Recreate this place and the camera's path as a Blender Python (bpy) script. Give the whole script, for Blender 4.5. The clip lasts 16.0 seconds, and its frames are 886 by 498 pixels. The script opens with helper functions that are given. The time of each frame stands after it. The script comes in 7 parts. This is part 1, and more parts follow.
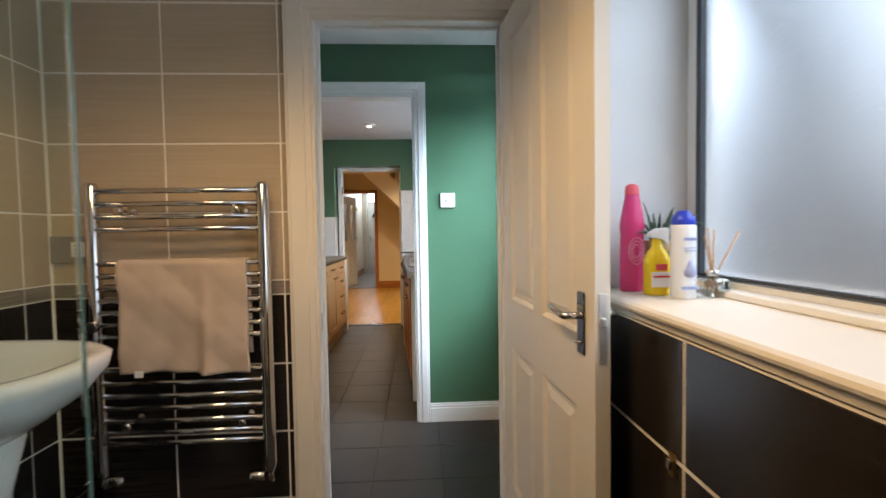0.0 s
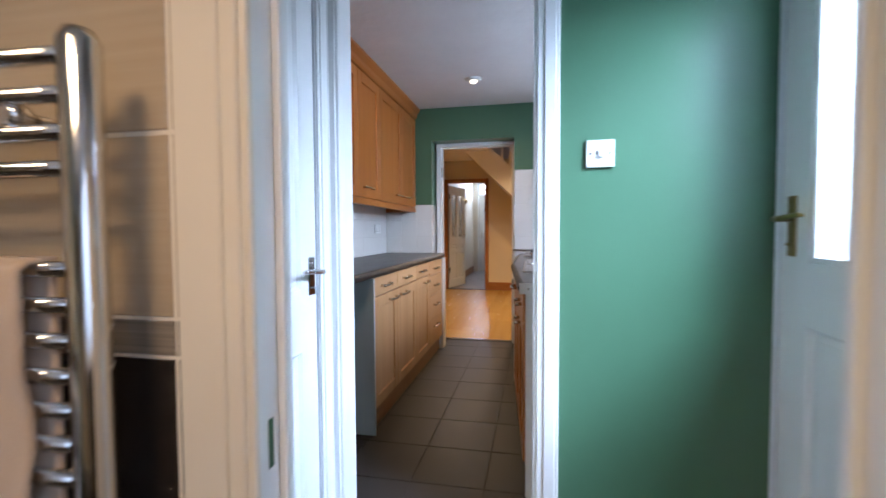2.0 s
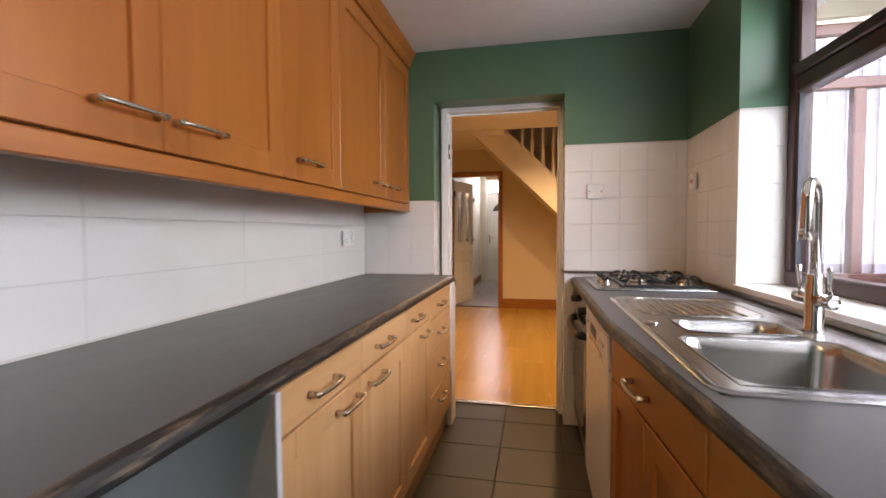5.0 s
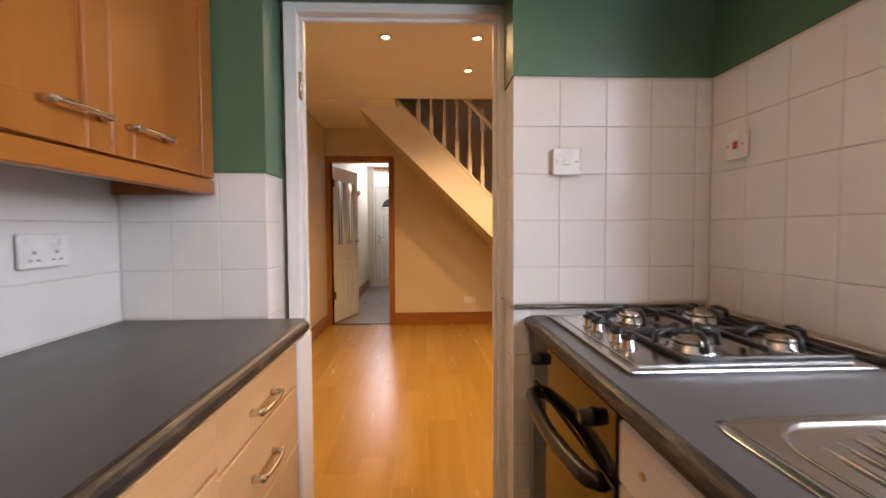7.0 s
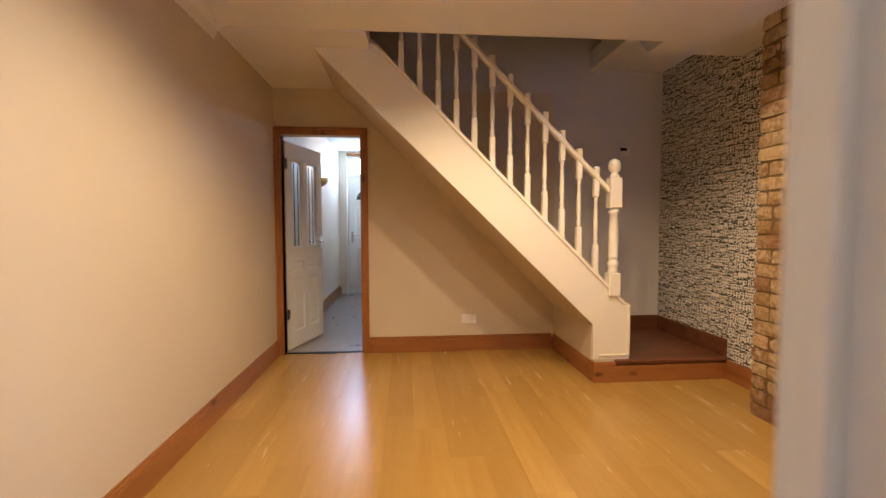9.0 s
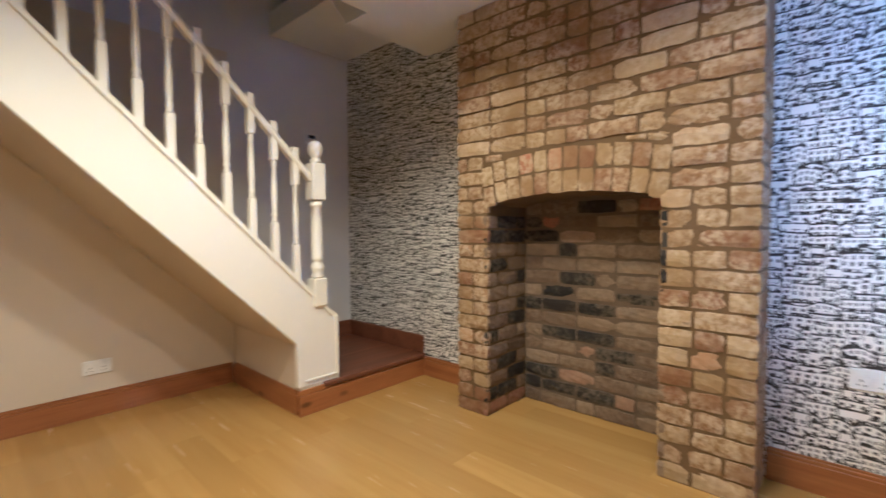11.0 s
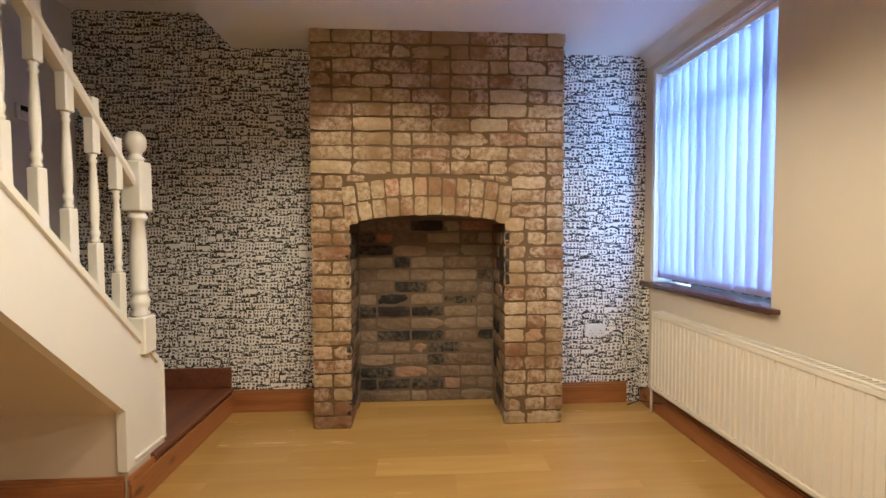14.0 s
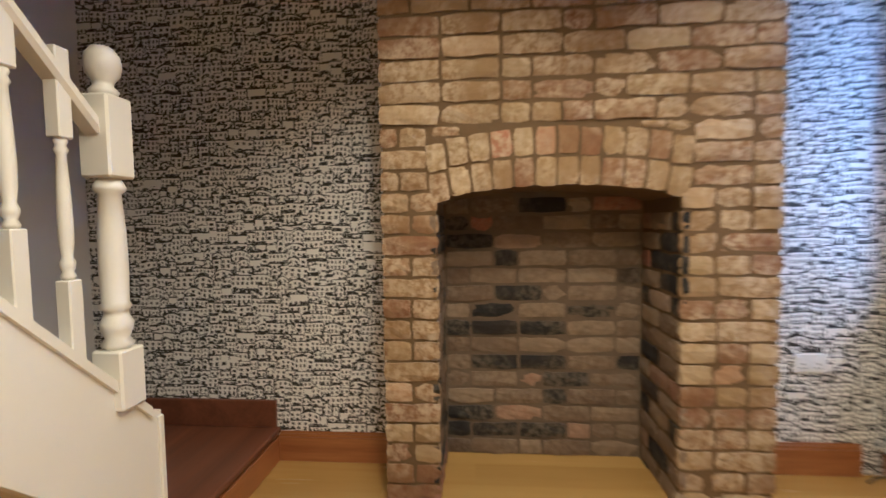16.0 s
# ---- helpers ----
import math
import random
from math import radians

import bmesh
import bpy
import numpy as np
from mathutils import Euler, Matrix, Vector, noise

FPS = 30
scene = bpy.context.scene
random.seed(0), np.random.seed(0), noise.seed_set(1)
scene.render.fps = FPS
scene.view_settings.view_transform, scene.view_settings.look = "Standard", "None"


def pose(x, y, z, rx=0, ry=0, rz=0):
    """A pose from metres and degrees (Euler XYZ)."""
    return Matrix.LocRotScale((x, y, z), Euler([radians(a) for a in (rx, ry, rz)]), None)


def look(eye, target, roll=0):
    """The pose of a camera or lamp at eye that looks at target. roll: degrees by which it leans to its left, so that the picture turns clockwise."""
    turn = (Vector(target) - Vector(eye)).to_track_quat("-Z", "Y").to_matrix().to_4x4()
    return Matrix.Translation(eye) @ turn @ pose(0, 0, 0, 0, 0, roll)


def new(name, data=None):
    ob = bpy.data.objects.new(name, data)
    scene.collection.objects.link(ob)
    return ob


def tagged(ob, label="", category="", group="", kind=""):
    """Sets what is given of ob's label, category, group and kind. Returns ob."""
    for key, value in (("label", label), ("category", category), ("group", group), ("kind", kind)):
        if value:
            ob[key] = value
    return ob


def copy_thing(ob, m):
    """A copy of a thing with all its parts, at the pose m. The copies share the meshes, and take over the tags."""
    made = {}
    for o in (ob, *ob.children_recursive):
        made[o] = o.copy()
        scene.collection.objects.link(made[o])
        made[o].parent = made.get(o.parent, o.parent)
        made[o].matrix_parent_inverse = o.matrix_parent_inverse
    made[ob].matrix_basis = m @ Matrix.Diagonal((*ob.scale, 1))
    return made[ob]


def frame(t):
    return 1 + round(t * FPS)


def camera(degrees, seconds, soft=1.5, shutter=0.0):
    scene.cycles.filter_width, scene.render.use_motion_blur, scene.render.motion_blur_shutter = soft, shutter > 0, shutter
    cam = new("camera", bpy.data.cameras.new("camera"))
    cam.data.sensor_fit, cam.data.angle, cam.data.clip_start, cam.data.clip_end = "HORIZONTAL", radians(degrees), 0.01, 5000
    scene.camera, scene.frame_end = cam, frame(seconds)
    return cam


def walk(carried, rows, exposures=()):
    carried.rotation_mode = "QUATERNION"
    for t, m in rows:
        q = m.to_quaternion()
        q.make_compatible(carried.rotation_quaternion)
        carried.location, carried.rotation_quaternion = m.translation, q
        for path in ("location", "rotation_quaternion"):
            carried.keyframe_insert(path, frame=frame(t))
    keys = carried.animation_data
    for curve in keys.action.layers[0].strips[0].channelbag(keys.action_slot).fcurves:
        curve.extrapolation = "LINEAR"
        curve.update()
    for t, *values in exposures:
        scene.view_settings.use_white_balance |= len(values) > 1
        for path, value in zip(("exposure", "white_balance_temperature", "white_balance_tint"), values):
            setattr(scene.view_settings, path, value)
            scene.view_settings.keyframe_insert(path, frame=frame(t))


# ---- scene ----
cam = camera(90.0, 16.0, 1.5, 0.5)
PATH = [
    (0, (-0.03, 0.799, 1.181), (0.075, 2.795, 1.105), -0.9),
    (0.5, (-0.043, 1.093, 1.173), (0.047, 3.089, 1.097), -0.6),
    (1, (-0.061, 1.386, 1.147), (-0.081, 3.385, 1.067), -0.4),
    (1.5, (-0.06, 1.713, 1.138), (-0.259, 3.701, 1.059), -0.4),
    (2, (-0.059, 2.009, 1.13), (-0.465, 3.965, 1.047), -0.3),
    (2.5, (-0.077, 2.355, 1.129), (-0.673, 4.263, 1.046), -0.3),
    (3, (-0.12, 2.612, 1.125), (-0.786, 4.496, 1.04), -0.3),
    (3.2, (-0.139, 2.707, 1.124), (-0.834, 4.58, 1.037), -0.3),
    (5.5, (-0.479, 3.778, 1.2), (-0.664, 5.767, 1.116), -0.3),
    (6, (-0.507, 4.103, 1.204), (-0.487, 6.101, 1.112), -0.3),
    (6.5, (-0.517, 4.484, 1.208), (-0.484, 6.482, 1.117), -0.3),
    (7, (-0.545, 4.809, 1.199), (-0.461, 6.806, 1.11), -0.3),
    (7.5, (-0.555, 5.176, 1.207), (-0.45, 7.171, 1.113), -0.2),
    (8, (-0.575, 5.5, 1.207), (-0.449, 7.493, 1.105), -0.1),
    (8.2, (-0.583, 5.633, 1.206), (-0.452, 7.627, 1.103), -0.1),
    (10.3, (-0.526, 6.78, 1.165), (0.235, 8.626, 1.04), -0.6),
    (10.5, (-0.481, 6.805, 1.153), (0.541, 8.519, 1.033), -0.5),
    (11, (-0.527, 6.964, 1.143), (0.95, 8.31, 1.055), -0.3),
    (11.5, (-0.672, 7.098, 1.144), (1.114, 7.993, 1.062), -0.3),
    (12, (-0.804, 7.247, 1.17), (1.143, 7.701, 1.092), -0.3),
    (12.5, (-0.917, 7.454, 1.225), (1.072, 7.651, 1.142), -0.3),
    (13, (-1.031, 7.714, 1.242), (0.966, 7.791, 1.161), -0.3),
    (13.5, (-1.125, 7.939, 1.235), (0.874, 7.915, 1.155), -0.2),
    (14, (-1.145, 8.139, 1.231), (0.85, 8.022, 1.153), -0.2),
    (14.5, (-1.061, 8.271, 1.224), (0.932, 8.13, 1.145), -0.3),
    (15, (-0.841, 8.328, 1.179), (1.152, 8.181, 1.105), -0.4),
    (15.5, (-0.565, 8.371, 1.187), (1.43, 8.261, 1.099), -0.4),
    (16, (-0.195, 8.391, 1.188), (1.795, 8.545, 1.074), -0.8),
]
EXPOSURES = [
    (0.0, -0.32, 6400, 10), (0.5, -0.25, 6400, 10), (1.0, -0.02, 6300, 11), (1.5, 0.05, 5950, 12), (2.0, -0.2, 5600, 15), (2.5, -0.6, 5650, 19), (3.0, -1.0, 6250, 20),
    (5.3, -0.1, 7200, 23), (6.5, -0.12, 6900, 20), (7.0, -0.12, 6900, 22), (7.5, 0.05, 6800, 20), (8.2, 0.05, 6350, 18),
    (10.3, 0.15, 3950, 6), (11.0, 0.28, 3950, 5), (11.5, 0.2, 3950, 4), (13.5, 0.05, 4250, 5), (16.0, 0.02, 4080, 5),
]
walk(cam, [(t, look(eye, at, roll)) for t, eye, at, roll in PATH], EXPOSURES)

# ---------------------------------------------------------------- world, sun and large lights
world = bpy.data.worlds.new("sky")
scene.world = world
world.use_nodes = True
_nt = world.node_tree
_sky = _nt.nodes.new("ShaderNodeTexSky")
_sky.sky_type = 'NISHITA'
_sky.sun_disc = False
_sky.sun_elevation = radians(40)
_sky.sun_rotation = radians(100)
_sky.dust_density = 4.0
_nt.links.new(_sky.outputs[0], _nt.nodes["Background"].inputs[0])
_nt.nodes["Background"].inputs[1].default_value = 0.035


def lamp(name, kind, m, watts, colour, size=0.1, size_y=None, cone=None, spread=180):
    data = bpy.data.lights.new(name, kind)
    data.energy, data.color = watts, colour
    if kind == 'AREA':
        data.shape = 'RECTANGLE' if size_y else 'DISK'
        data.size = size
        if size_y:
            data.size_y = size_y
        data.spread = radians(spread)
    elif kind == 'SUN':
        data.angle = size
    else:
        data.shadow_soft_size = size
        if cone:
            data.spot_size, data.spot_blend = radians(cone), 0.6
    ob = new(name, data)
    ob.matrix_world = m
    return ob


WARM = (1.0, 0.65, 0.30)
WARM_BATH = (1.0, 0.66, 0.33)
DAY = (0.72, 0.85, 1.0)
lamp("sun", 'SUN', look((6, 1, 7), (0, 5, 0)), 0.5, (0.80, 0.90, 1.0), radians(14))
# daylight in the openings
lamp("window_light_bathroom", 'AREA', look((1.35, 0.9, 2.1), (-0.6, 1.2, 1.1)), 56, DAY, 2.8, 1.9)
lamp("window_light_lobby", 'AREA', look((1.42, 2.75, 2.2), (0.0, 3.25, 0.95)), 96, (0.68, 0.82, 1.0), 0.8, 0.8, spread=105)
lamp("window_light_kitchen", 'AREA', look((1.3, 4.6, 1.95), (-1.5, 5.6, 1.05)), 72, (0.74, 0.87, 1.0), 1.6, 1.1)
lamp("window_light_living", 'AREA', look((1.3, 6.12, 1.65), (1.45, 8.0, 1.2)), 56, (0.76, 0.87, 1.0), 1.05, 1.4)
lamp("window_light_hall", 'AREA', look((-1.2, 14.3, 2.2), (-1.2, 12.0, 1.0)), 48, DAY, 0.7, 0.4)
# ceiling downlights
LIV_SPOTS = [(-0.79, 7.78), (-0.187, 7.78), (-0.187, 8.38), (0.45, 7.78), (0.45, 8.38), (1.05, 7.3), (1.05, 8.55)]
for _x, _y in LIV_SPOTS:
    lamp("spot_beam", 'SPOT', pose(_x, _y, 2.435), (22 if _y > 8 else 24) if _x > 1 else 58 if _x < 0 else 36, WARM, 0.03, cone=122 if _x > 1 else 150)
# the second spot is an added fill, out of view, warming the cabinets
KIT_SPOTS_AND_FILL = [(-0.536, 5.52), (-0.475, 3.80)]
for _x, _y in KIT_SPOTS_AND_FILL:
    lamp("spot_beam", 'SPOT', look((_x, _y, 2.275), (_x + 0.25, _y + 0.40, 1.0) if _y > 5 else (_x - 0.55, _y + 0.90, 1.2)), 15 if _y > 5 else 26, WARM, 0.05, cone=112)
# unseen source without a fitting, added to warm the tiled bathroom
lamp("bathroom_unseen_lamp", 'SPOT', pose(-0.45, 1.35, 2.30), 190, WARM_BATH, 0.32, cone=150)
lamp("wall_lamp_glow", 'POINT', pose(-1.56, 12.27, 2.0), 5, WARM, 0.04)

# ---------------------------------------------------------------- materials


class Nodes:
    """A thin wrapper to write node materials in few lines."""

    def __init__(self, name):
        self.m = bpy.data.materials.new(name)
        self.m.use_nodes = True
        self.t = self.m.node_tree
        self.b = self.t.nodes["Principled BSDF"]
        self.out = self.t.nodes["Material Output"]

    def add(self, kind, links=(), operation=None, use_clamp=False, blend_type=None, distance=None, voronoi_dimensions=None, feature=None,
            offset=None, bands_direction=None):
        n = self.t.nodes.new("ShaderNode" + kind)
        if operation:
            n.operation = operation
        if use_clamp:
            n.use_clamp = True
        if blend_type:
            n.blend_type = blend_type
        if voronoi_dimensions:
            n.voronoi_dimensions = voronoi_dimensions
        if feature:
            n.feature = feature
        if distance:
            n.distance = distance
        if offset is not None:
            n.offset = offset
        if bands_direction:
            n.bands_direction = bands_direction
        for socket, v in links:
            self.put(n, socket, v)
        return n

    def put(self, n, socket, v):
        if isinstance(v, bpy.types.NodeSocket):
            self.t.links.new(v, n.inputs[socket])
        else:
            n.inputs[socket].default_value = v

    def math(self, op, a, b=0.0, clamp=False):
        n = self.add("Math", ((0, a), (1, b)), operation=op, use_clamp=clamp)
        return n.outputs[0]

    def mix(self, f, a, b, blend='MIX'):
        n = self.add("MixRGB", ((0, f), (1, a), (2, b)), blend_type=blend)
        return n.outputs[0]

    def ramp(self, v, stops):
        n = self.add("ValToRGB", ((0, v),))
        e = n.color_ramp.elements
        while len(e) < len(stops):
            e.new(0.5)
        for el, (p, c) in zip(e, stops):
            el.position, el.color = p, (*c, 1) if len(c) == 3 else c
        return n.outputs[0]

    def place(self, scale=(1, 1, 1), local=False):
        if local:
            src = self.add("TexCoord").outputs["Object"]
        else:
            src = self.add("NewGeometry").outputs["Position"]
        return self.add("Mapping", (("Vector", src), ("Scale", scale))).outputs[0]

    def noise(self, vec, scale, detail=4.0, rough=0.55, distort=0.0):
        n = self.add("TexNoise", (("Vector", vec), ("Scale", scale), ("Detail", detail), ("Roughness", rough), ("Distortion", distort)))
        return n.outputs["Fac"]

    def bump(self, height, strength=0.2, distance=0.01):
        n = self.add("Bump", (("Height", height), ("Strength", strength), ("Distance", distance)))
        self.t.links.new(n.outputs[0], self.b.inputs["Normal"])

    def base(self, col=None, rough=None, metal=None, coat=None):
        for key, v in (("Base Color", col), ("Roughness", rough), ("Metallic", metal), ("Coat Weight", coat)):
            if v is not None:
                if isinstance(v, tuple) and len(v) == 3:
                    v = (*v, 1)
                self.put(self.b, key, v)
        return self.m

    def random(self):
        return self.add("ObjectInfo").outputs["Random"]


def c4(c):
    return (*c, 1)


def painted(name, col, rough=0.5, vary=0.10, scale=2.0, bump=0.06, grain=90.0):
    n = Nodes(name)
    p = n.place()
    big = n.noise(p, scale, 5)
    fine = n.noise(p, grain, 2)
    dark = tuple(c * (1 - vary) for c in col)
    lite = tuple(min(1, c * (1 + vary * 0.6)) for c in col)
    c = n.mix(big, c4(dark), c4(lite))
    r = n.math('ADD', n.math('MULTIPLY', n.noise(p, 7, 3), 0.16), rough - 0.08)
    n.bump(fine, bump, 0.004)
    return n.base(c, r)


def wood(name, dark, light, axis=0, rough=0.4, scale=14.0, random=0.25, bump=0.05, coat=0.0, local=False, knots=False, gloss_vary=0.2):
    n = Nodes(name)
    s = [1.0, 1.0, 1.0]
    s[axis] = 0.07
    p = n.place(tuple(s), local)
    if random:
        r = n.random()
        off = n.add("CombineXYZ", ((0, n.math('MULTIPLY', r, 7.0)), (1, n.math('MULTIPLY', r, 13.0)), (2, n.math('MULTIPLY', r, 3.0))))
        p = n.add("VectorMath", ((0, p), (1, off.outputs[0])), operation='ADD').outputs[0]
    g = n.noise(p, scale, 6, 0.6, 0.6)
    f = n.noise(p, scale * 7, 3, 0.6)
    v = n.math('ADD', n.math('MULTIPLY', g, 0.75), n.math('MULTIPLY', f, 0.25))
    c = n.ramp(v, [(0.30, dark), (0.68, light)])
    if random:
        c = n.mix(n.math('MULTIPLY', n.random(), random), c, c4(tuple(d * 0.75 for d in dark)))
    if knots:
        s[axis] = 0.45
        cells = n.add("TexVoronoi", (("Vector", n.place(tuple(s), local)), ("Scale", 7.0)))
        c = n.mix(n.ramp(cells.outputs["Distance"], [(0.07, (0.8, 0.8, 0.8)), (0.16, (0, 0, 0))]), c, c4(tuple(d * 0.3 for d in dark)))
    n.bump(f, bump, 0.003)
    return n.base(c, n.math('ADD', n.math('MULTIPLY', f, gloss_vary), rough - gloss_vary / 2), coat=coat)


def metal(name, col, rough, brushed=None):
    n = Nodes(name)
    p = n.place((1, 1, 1) if brushed is None else brushed)
    f = n.noise(p, 14, 3)
    r = n.math('ADD', n.math('MULTIPLY', f, 0.06), max(0.02, rough - 0.03))
    return n.base(n.mix(f, c4(tuple(c * 0.9 for c in col)), c4(col)), r, 1.0)


def plain(name, col, rough=0.4, metallic=0.0):
    n = Nodes(name)
    f = n.noise(n.place(), 25, 3)
    return n.base(n.mix(f, c4(tuple(c * 0.93 for c in col)), c4(col)), n.math('ADD', n.math('MULTIPLY', f, 0.1), rough - 0.05), metallic)


def glazed(name, c1, c2, rough=0.12, scale=8.0, stretch=(1, 1, 1), random=0.1):
    n = Nodes(name)
    p = n.place(stretch)
    f = n.noise(p, scale, 5, 0.6)
    c = n.mix(f, c4(c1), c4(c2))
    c = n.mix(n.math('MULTIPLY', n.random(), random), c, c4(tuple(x * 0.75 for x in c1)))
    n.bump(n.noise(n.place(), 9, 2), 0.05, 0.01)
    return n.base(c, n.math('ADD', n.math('MULTIPLY', f, 0.1), rough - 0.03))


def glowing(name, col, strength):
    n = Nodes(name)
    e = n.add("Emission", (("Color", c4(col)), ("Strength", strength)))
    n.t.links.new(e.outputs[0], n.out.inputs[0])
    return n.m


def glass(name, col=(1, 1, 1), rough=0.0, bump=0.0):
    n = Nodes(name)
    n.base(col, rough)
    n.b.inputs["Transmission Weight"].default_value = 1.0
    n.b.inputs["IOR"].default_value = 1.45
    if bump:
        n.bump(n.noise(n.place((1, 1, 2.2)), 45, 3, 0.6, 0.8), bump, 0.01)
    return n.m


WHITE = painted("white_gloss_paint", (0.78, 0.78, 0.76), 0.32, 0.05, 3.0, 0.03)
CEILING = painted("textured_ceiling_plaster", (0.78, 0.77, 0.75), 0.8, 0.06, 3.0, 0.35, 60.0)
ARTEX = painted("swirled_ceiling_plaster", (0.72, 0.70, 0.69), 0.8, 0.10, 5.0, 0.6, 22.0)
PLASTER = painted("white_wall_paint", (0.76, 0.77, 0.78), 0.6, 0.05)
GREEN = painted("sage_green_wall_paint", (0.075, 0.165, 0.095), 0.34, 0.12, 2.2, 0.12, 45.0)
CREAM = painted("cream_wall_paint", (0.62, 0.54, 0.41), 0.6, 0.07, 1.6, 0.08)
GREY = painted("warm_grey_wall_paint", (0.63, 0.61, 0.60), 0.65, 0.08, 2.0, 0.1)
HALL = painted("pale_hall_paint", (0.72, 0.66, 0.56), 0.6, 0.06)
CREAM_WOOD = painted("cream_gloss_woodwork", (0.80, 0.76, 0.66), 0.35, 0.04, 4.0, 0.03)
PINE = wood("stained_pine", (0.21, 0.072, 0.014), (0.43, 0.180, 0.042), 0, 0.33, 11, 0.2, knots=True)
PINE_Y = wood("stained_pine_lengthwise", (0.21, 0.072, 0.014), (0.43, 0.180, 0.042), 1, 0.33, 11, 0.2, knots=True)
PINE_Z = wood("stained_pine_upright", (0.21, 0.072, 0.014), (0.43, 0.180, 0.042), 2, 0.33, 11, 0.2, knots=True)
STEPWOOD = wood("dark_stained_step", (0.085, 0.03, 0.012), (0.19, 0.07, 0.028), 0, 0.4, 9, 0.0)
# maple in two tones: wall units and sink run darker, west base fronts paler
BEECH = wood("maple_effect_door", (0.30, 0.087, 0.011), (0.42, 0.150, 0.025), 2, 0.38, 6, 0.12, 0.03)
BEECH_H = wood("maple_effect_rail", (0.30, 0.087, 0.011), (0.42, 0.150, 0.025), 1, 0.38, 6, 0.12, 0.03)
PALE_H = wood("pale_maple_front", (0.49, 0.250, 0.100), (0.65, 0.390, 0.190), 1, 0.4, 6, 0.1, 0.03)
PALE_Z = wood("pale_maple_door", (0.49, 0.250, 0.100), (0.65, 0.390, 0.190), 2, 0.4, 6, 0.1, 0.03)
OAK = wood("oak_floorboard", (0.40, 0.226, 0.043), (0.53, 0.335, 0.082), 1, 0.27, 4.5, 0.45, 0.0, 0.0, gloss_vary=0.02)
MAHOGANY = wood("dark_brown_window_foil", (0.028, 0.010, 0.008), (0.06, 0.022, 0.018), 2, 0.35, 14, 0.0)
CHROME = metal("chrome", (0.72, 0.71, 0.70), 0.10)
STEEL = metal("brushed_steel", (0.50, 0.49, 0.48), 0.24, (1, 8, 1))
BRASS = metal("old_brass", (0.42, 0.30, 0.12), 0.3)
WORN_STEEL = metal("worn_steel", (0.78, 0.77, 0.75), 0.5)
NICKEL = metal("satin_nickel", (0.62, 0.57, 0.50), 0.24)
BLACK = plain("black_enamel", (0.012, 0.012, 0.013), 0.3)
BLACKGLASS = plain("black_oven_glass", (0.008, 0.008, 0.008), 0.06)
RUBBER = plain("grey_gasket", (0.03, 0.035, 0.045), 0.5)
APPLIANCE = plain("white_appliance", (0.72, 0.70, 0.66), 0.3)
PLASTIC = plain("white_plastic", (0.78, 0.77, 0.74), 0.28)
CERAMIC = plain("white_ceramic", (0.80, 0.80, 0.78), 0.08)
RADIATOR = painted("radiator_enamel", (0.74, 0.68, 0.56), 0.35, 0.03, 4, 0.02)
GREYPANEL = painted("white_melamine_panel", (0.55, 0.57, 0.60), 0.5, 0.05)
TILE_WHITE = glazed("white_kitchen_tile", (0.72, 0.69, 0.65), (0.80, 0.78, 0.75), 0.12, 5, (1, 1, 1), 0.08)
TILE_WHITE.node_tree.nodes["Principled BSDF"].inputs["Specular IOR Level"].default_value = 0.25
TILE_CREAM = glazed("beige_linear_bath_tile", (0.40, 0.315, 0.215), (0.52, 0.425, 0.305), 0.22, 5, (0.4, 0.4, 16), 0.06)
TILE_DARK = glazed("dark_brown_linear_bath_tile", (0.011, 0.009, 0.008), (0.030, 0.024, 0.021), 0.2, 5, (0.4, 0.4, 16), 0.1)
TILE_BORDER = glazed("taupe_border_tile", (0.07, 0.06, 0.05), (0.40, 0.34, 0.27), 0.3, 9, (0.4, 0.4, 22), 0.1)
TILE_SLATE = glazed("grey_slate_floor_tile", (0.016, 0.0128, 0.0112), (0.033, 0.0275, 0.024), 0.45, 4, (1, 1, 1), 0.35)
GROUT_LIGHT = painted("pale_grout", (0.80, 0.74, 0.64), 0.9, 0.1)
GROUT_GREY = painted("grey_grout", (0.030, 0.026, 0.023), 0.9, 0.15)
GROUT_WHITE = painted("white_grout", (0.68, 0.64, 0.58), 0.9, 0.1)
HALLFLOOR = painted("grey_vinyl_floor", (0.30, 0.27, 0.25), 0.3, 0.15, 3)
FROSTED = glass("frosted_window_glass", (0.95, 0.97, 1.0), 0.5, 0.12)
CLEAR = glass("clear_glass", (0.98, 1.0, 0.99), 0.0)
GREENGLASS = glass("shower_glass", (0.86, 0.97, 0.93), 0.0)
SPOT_GLOW = glowing("lit_lamp_face", (1.0, 0.80, 0.52), 7.0)
YARD = painted("wet_concrete_yard", (0.24, 0.23, 0.22), 0.8, 0.25, 1.2, 0.3)


def _worktop():
    n = Nodes("black_slate_laminate")
    p = n.place()
    a = n.noise(n.place((1, 0.35, 1)), 9, 7, 0.65)
    b = n.noise(n.place((1, 0.25, 1)), 60, 3, 0.6)
    c = n.mix(a, c4((0.040, 0.040, 0.042)), c4((0.092, 0.091, 0.092)))
    worn = n.ramp(n.math('MULTIPLY', b, n.noise(p, 3, 3)), [(0.33, (0, 0, 0)), (0.42, (1, 1, 1))])
    c = n.mix(n.math('MULTIPLY', worn, 0.18), c, c4((0.10, 0.095, 0.09)))
    n.bump(b, 0.08, 0.003)
    return n.base(c, n.math('ADD', n.math('MULTIPLY', a, 0.2), 0.25))


WORKTOP = _worktop()


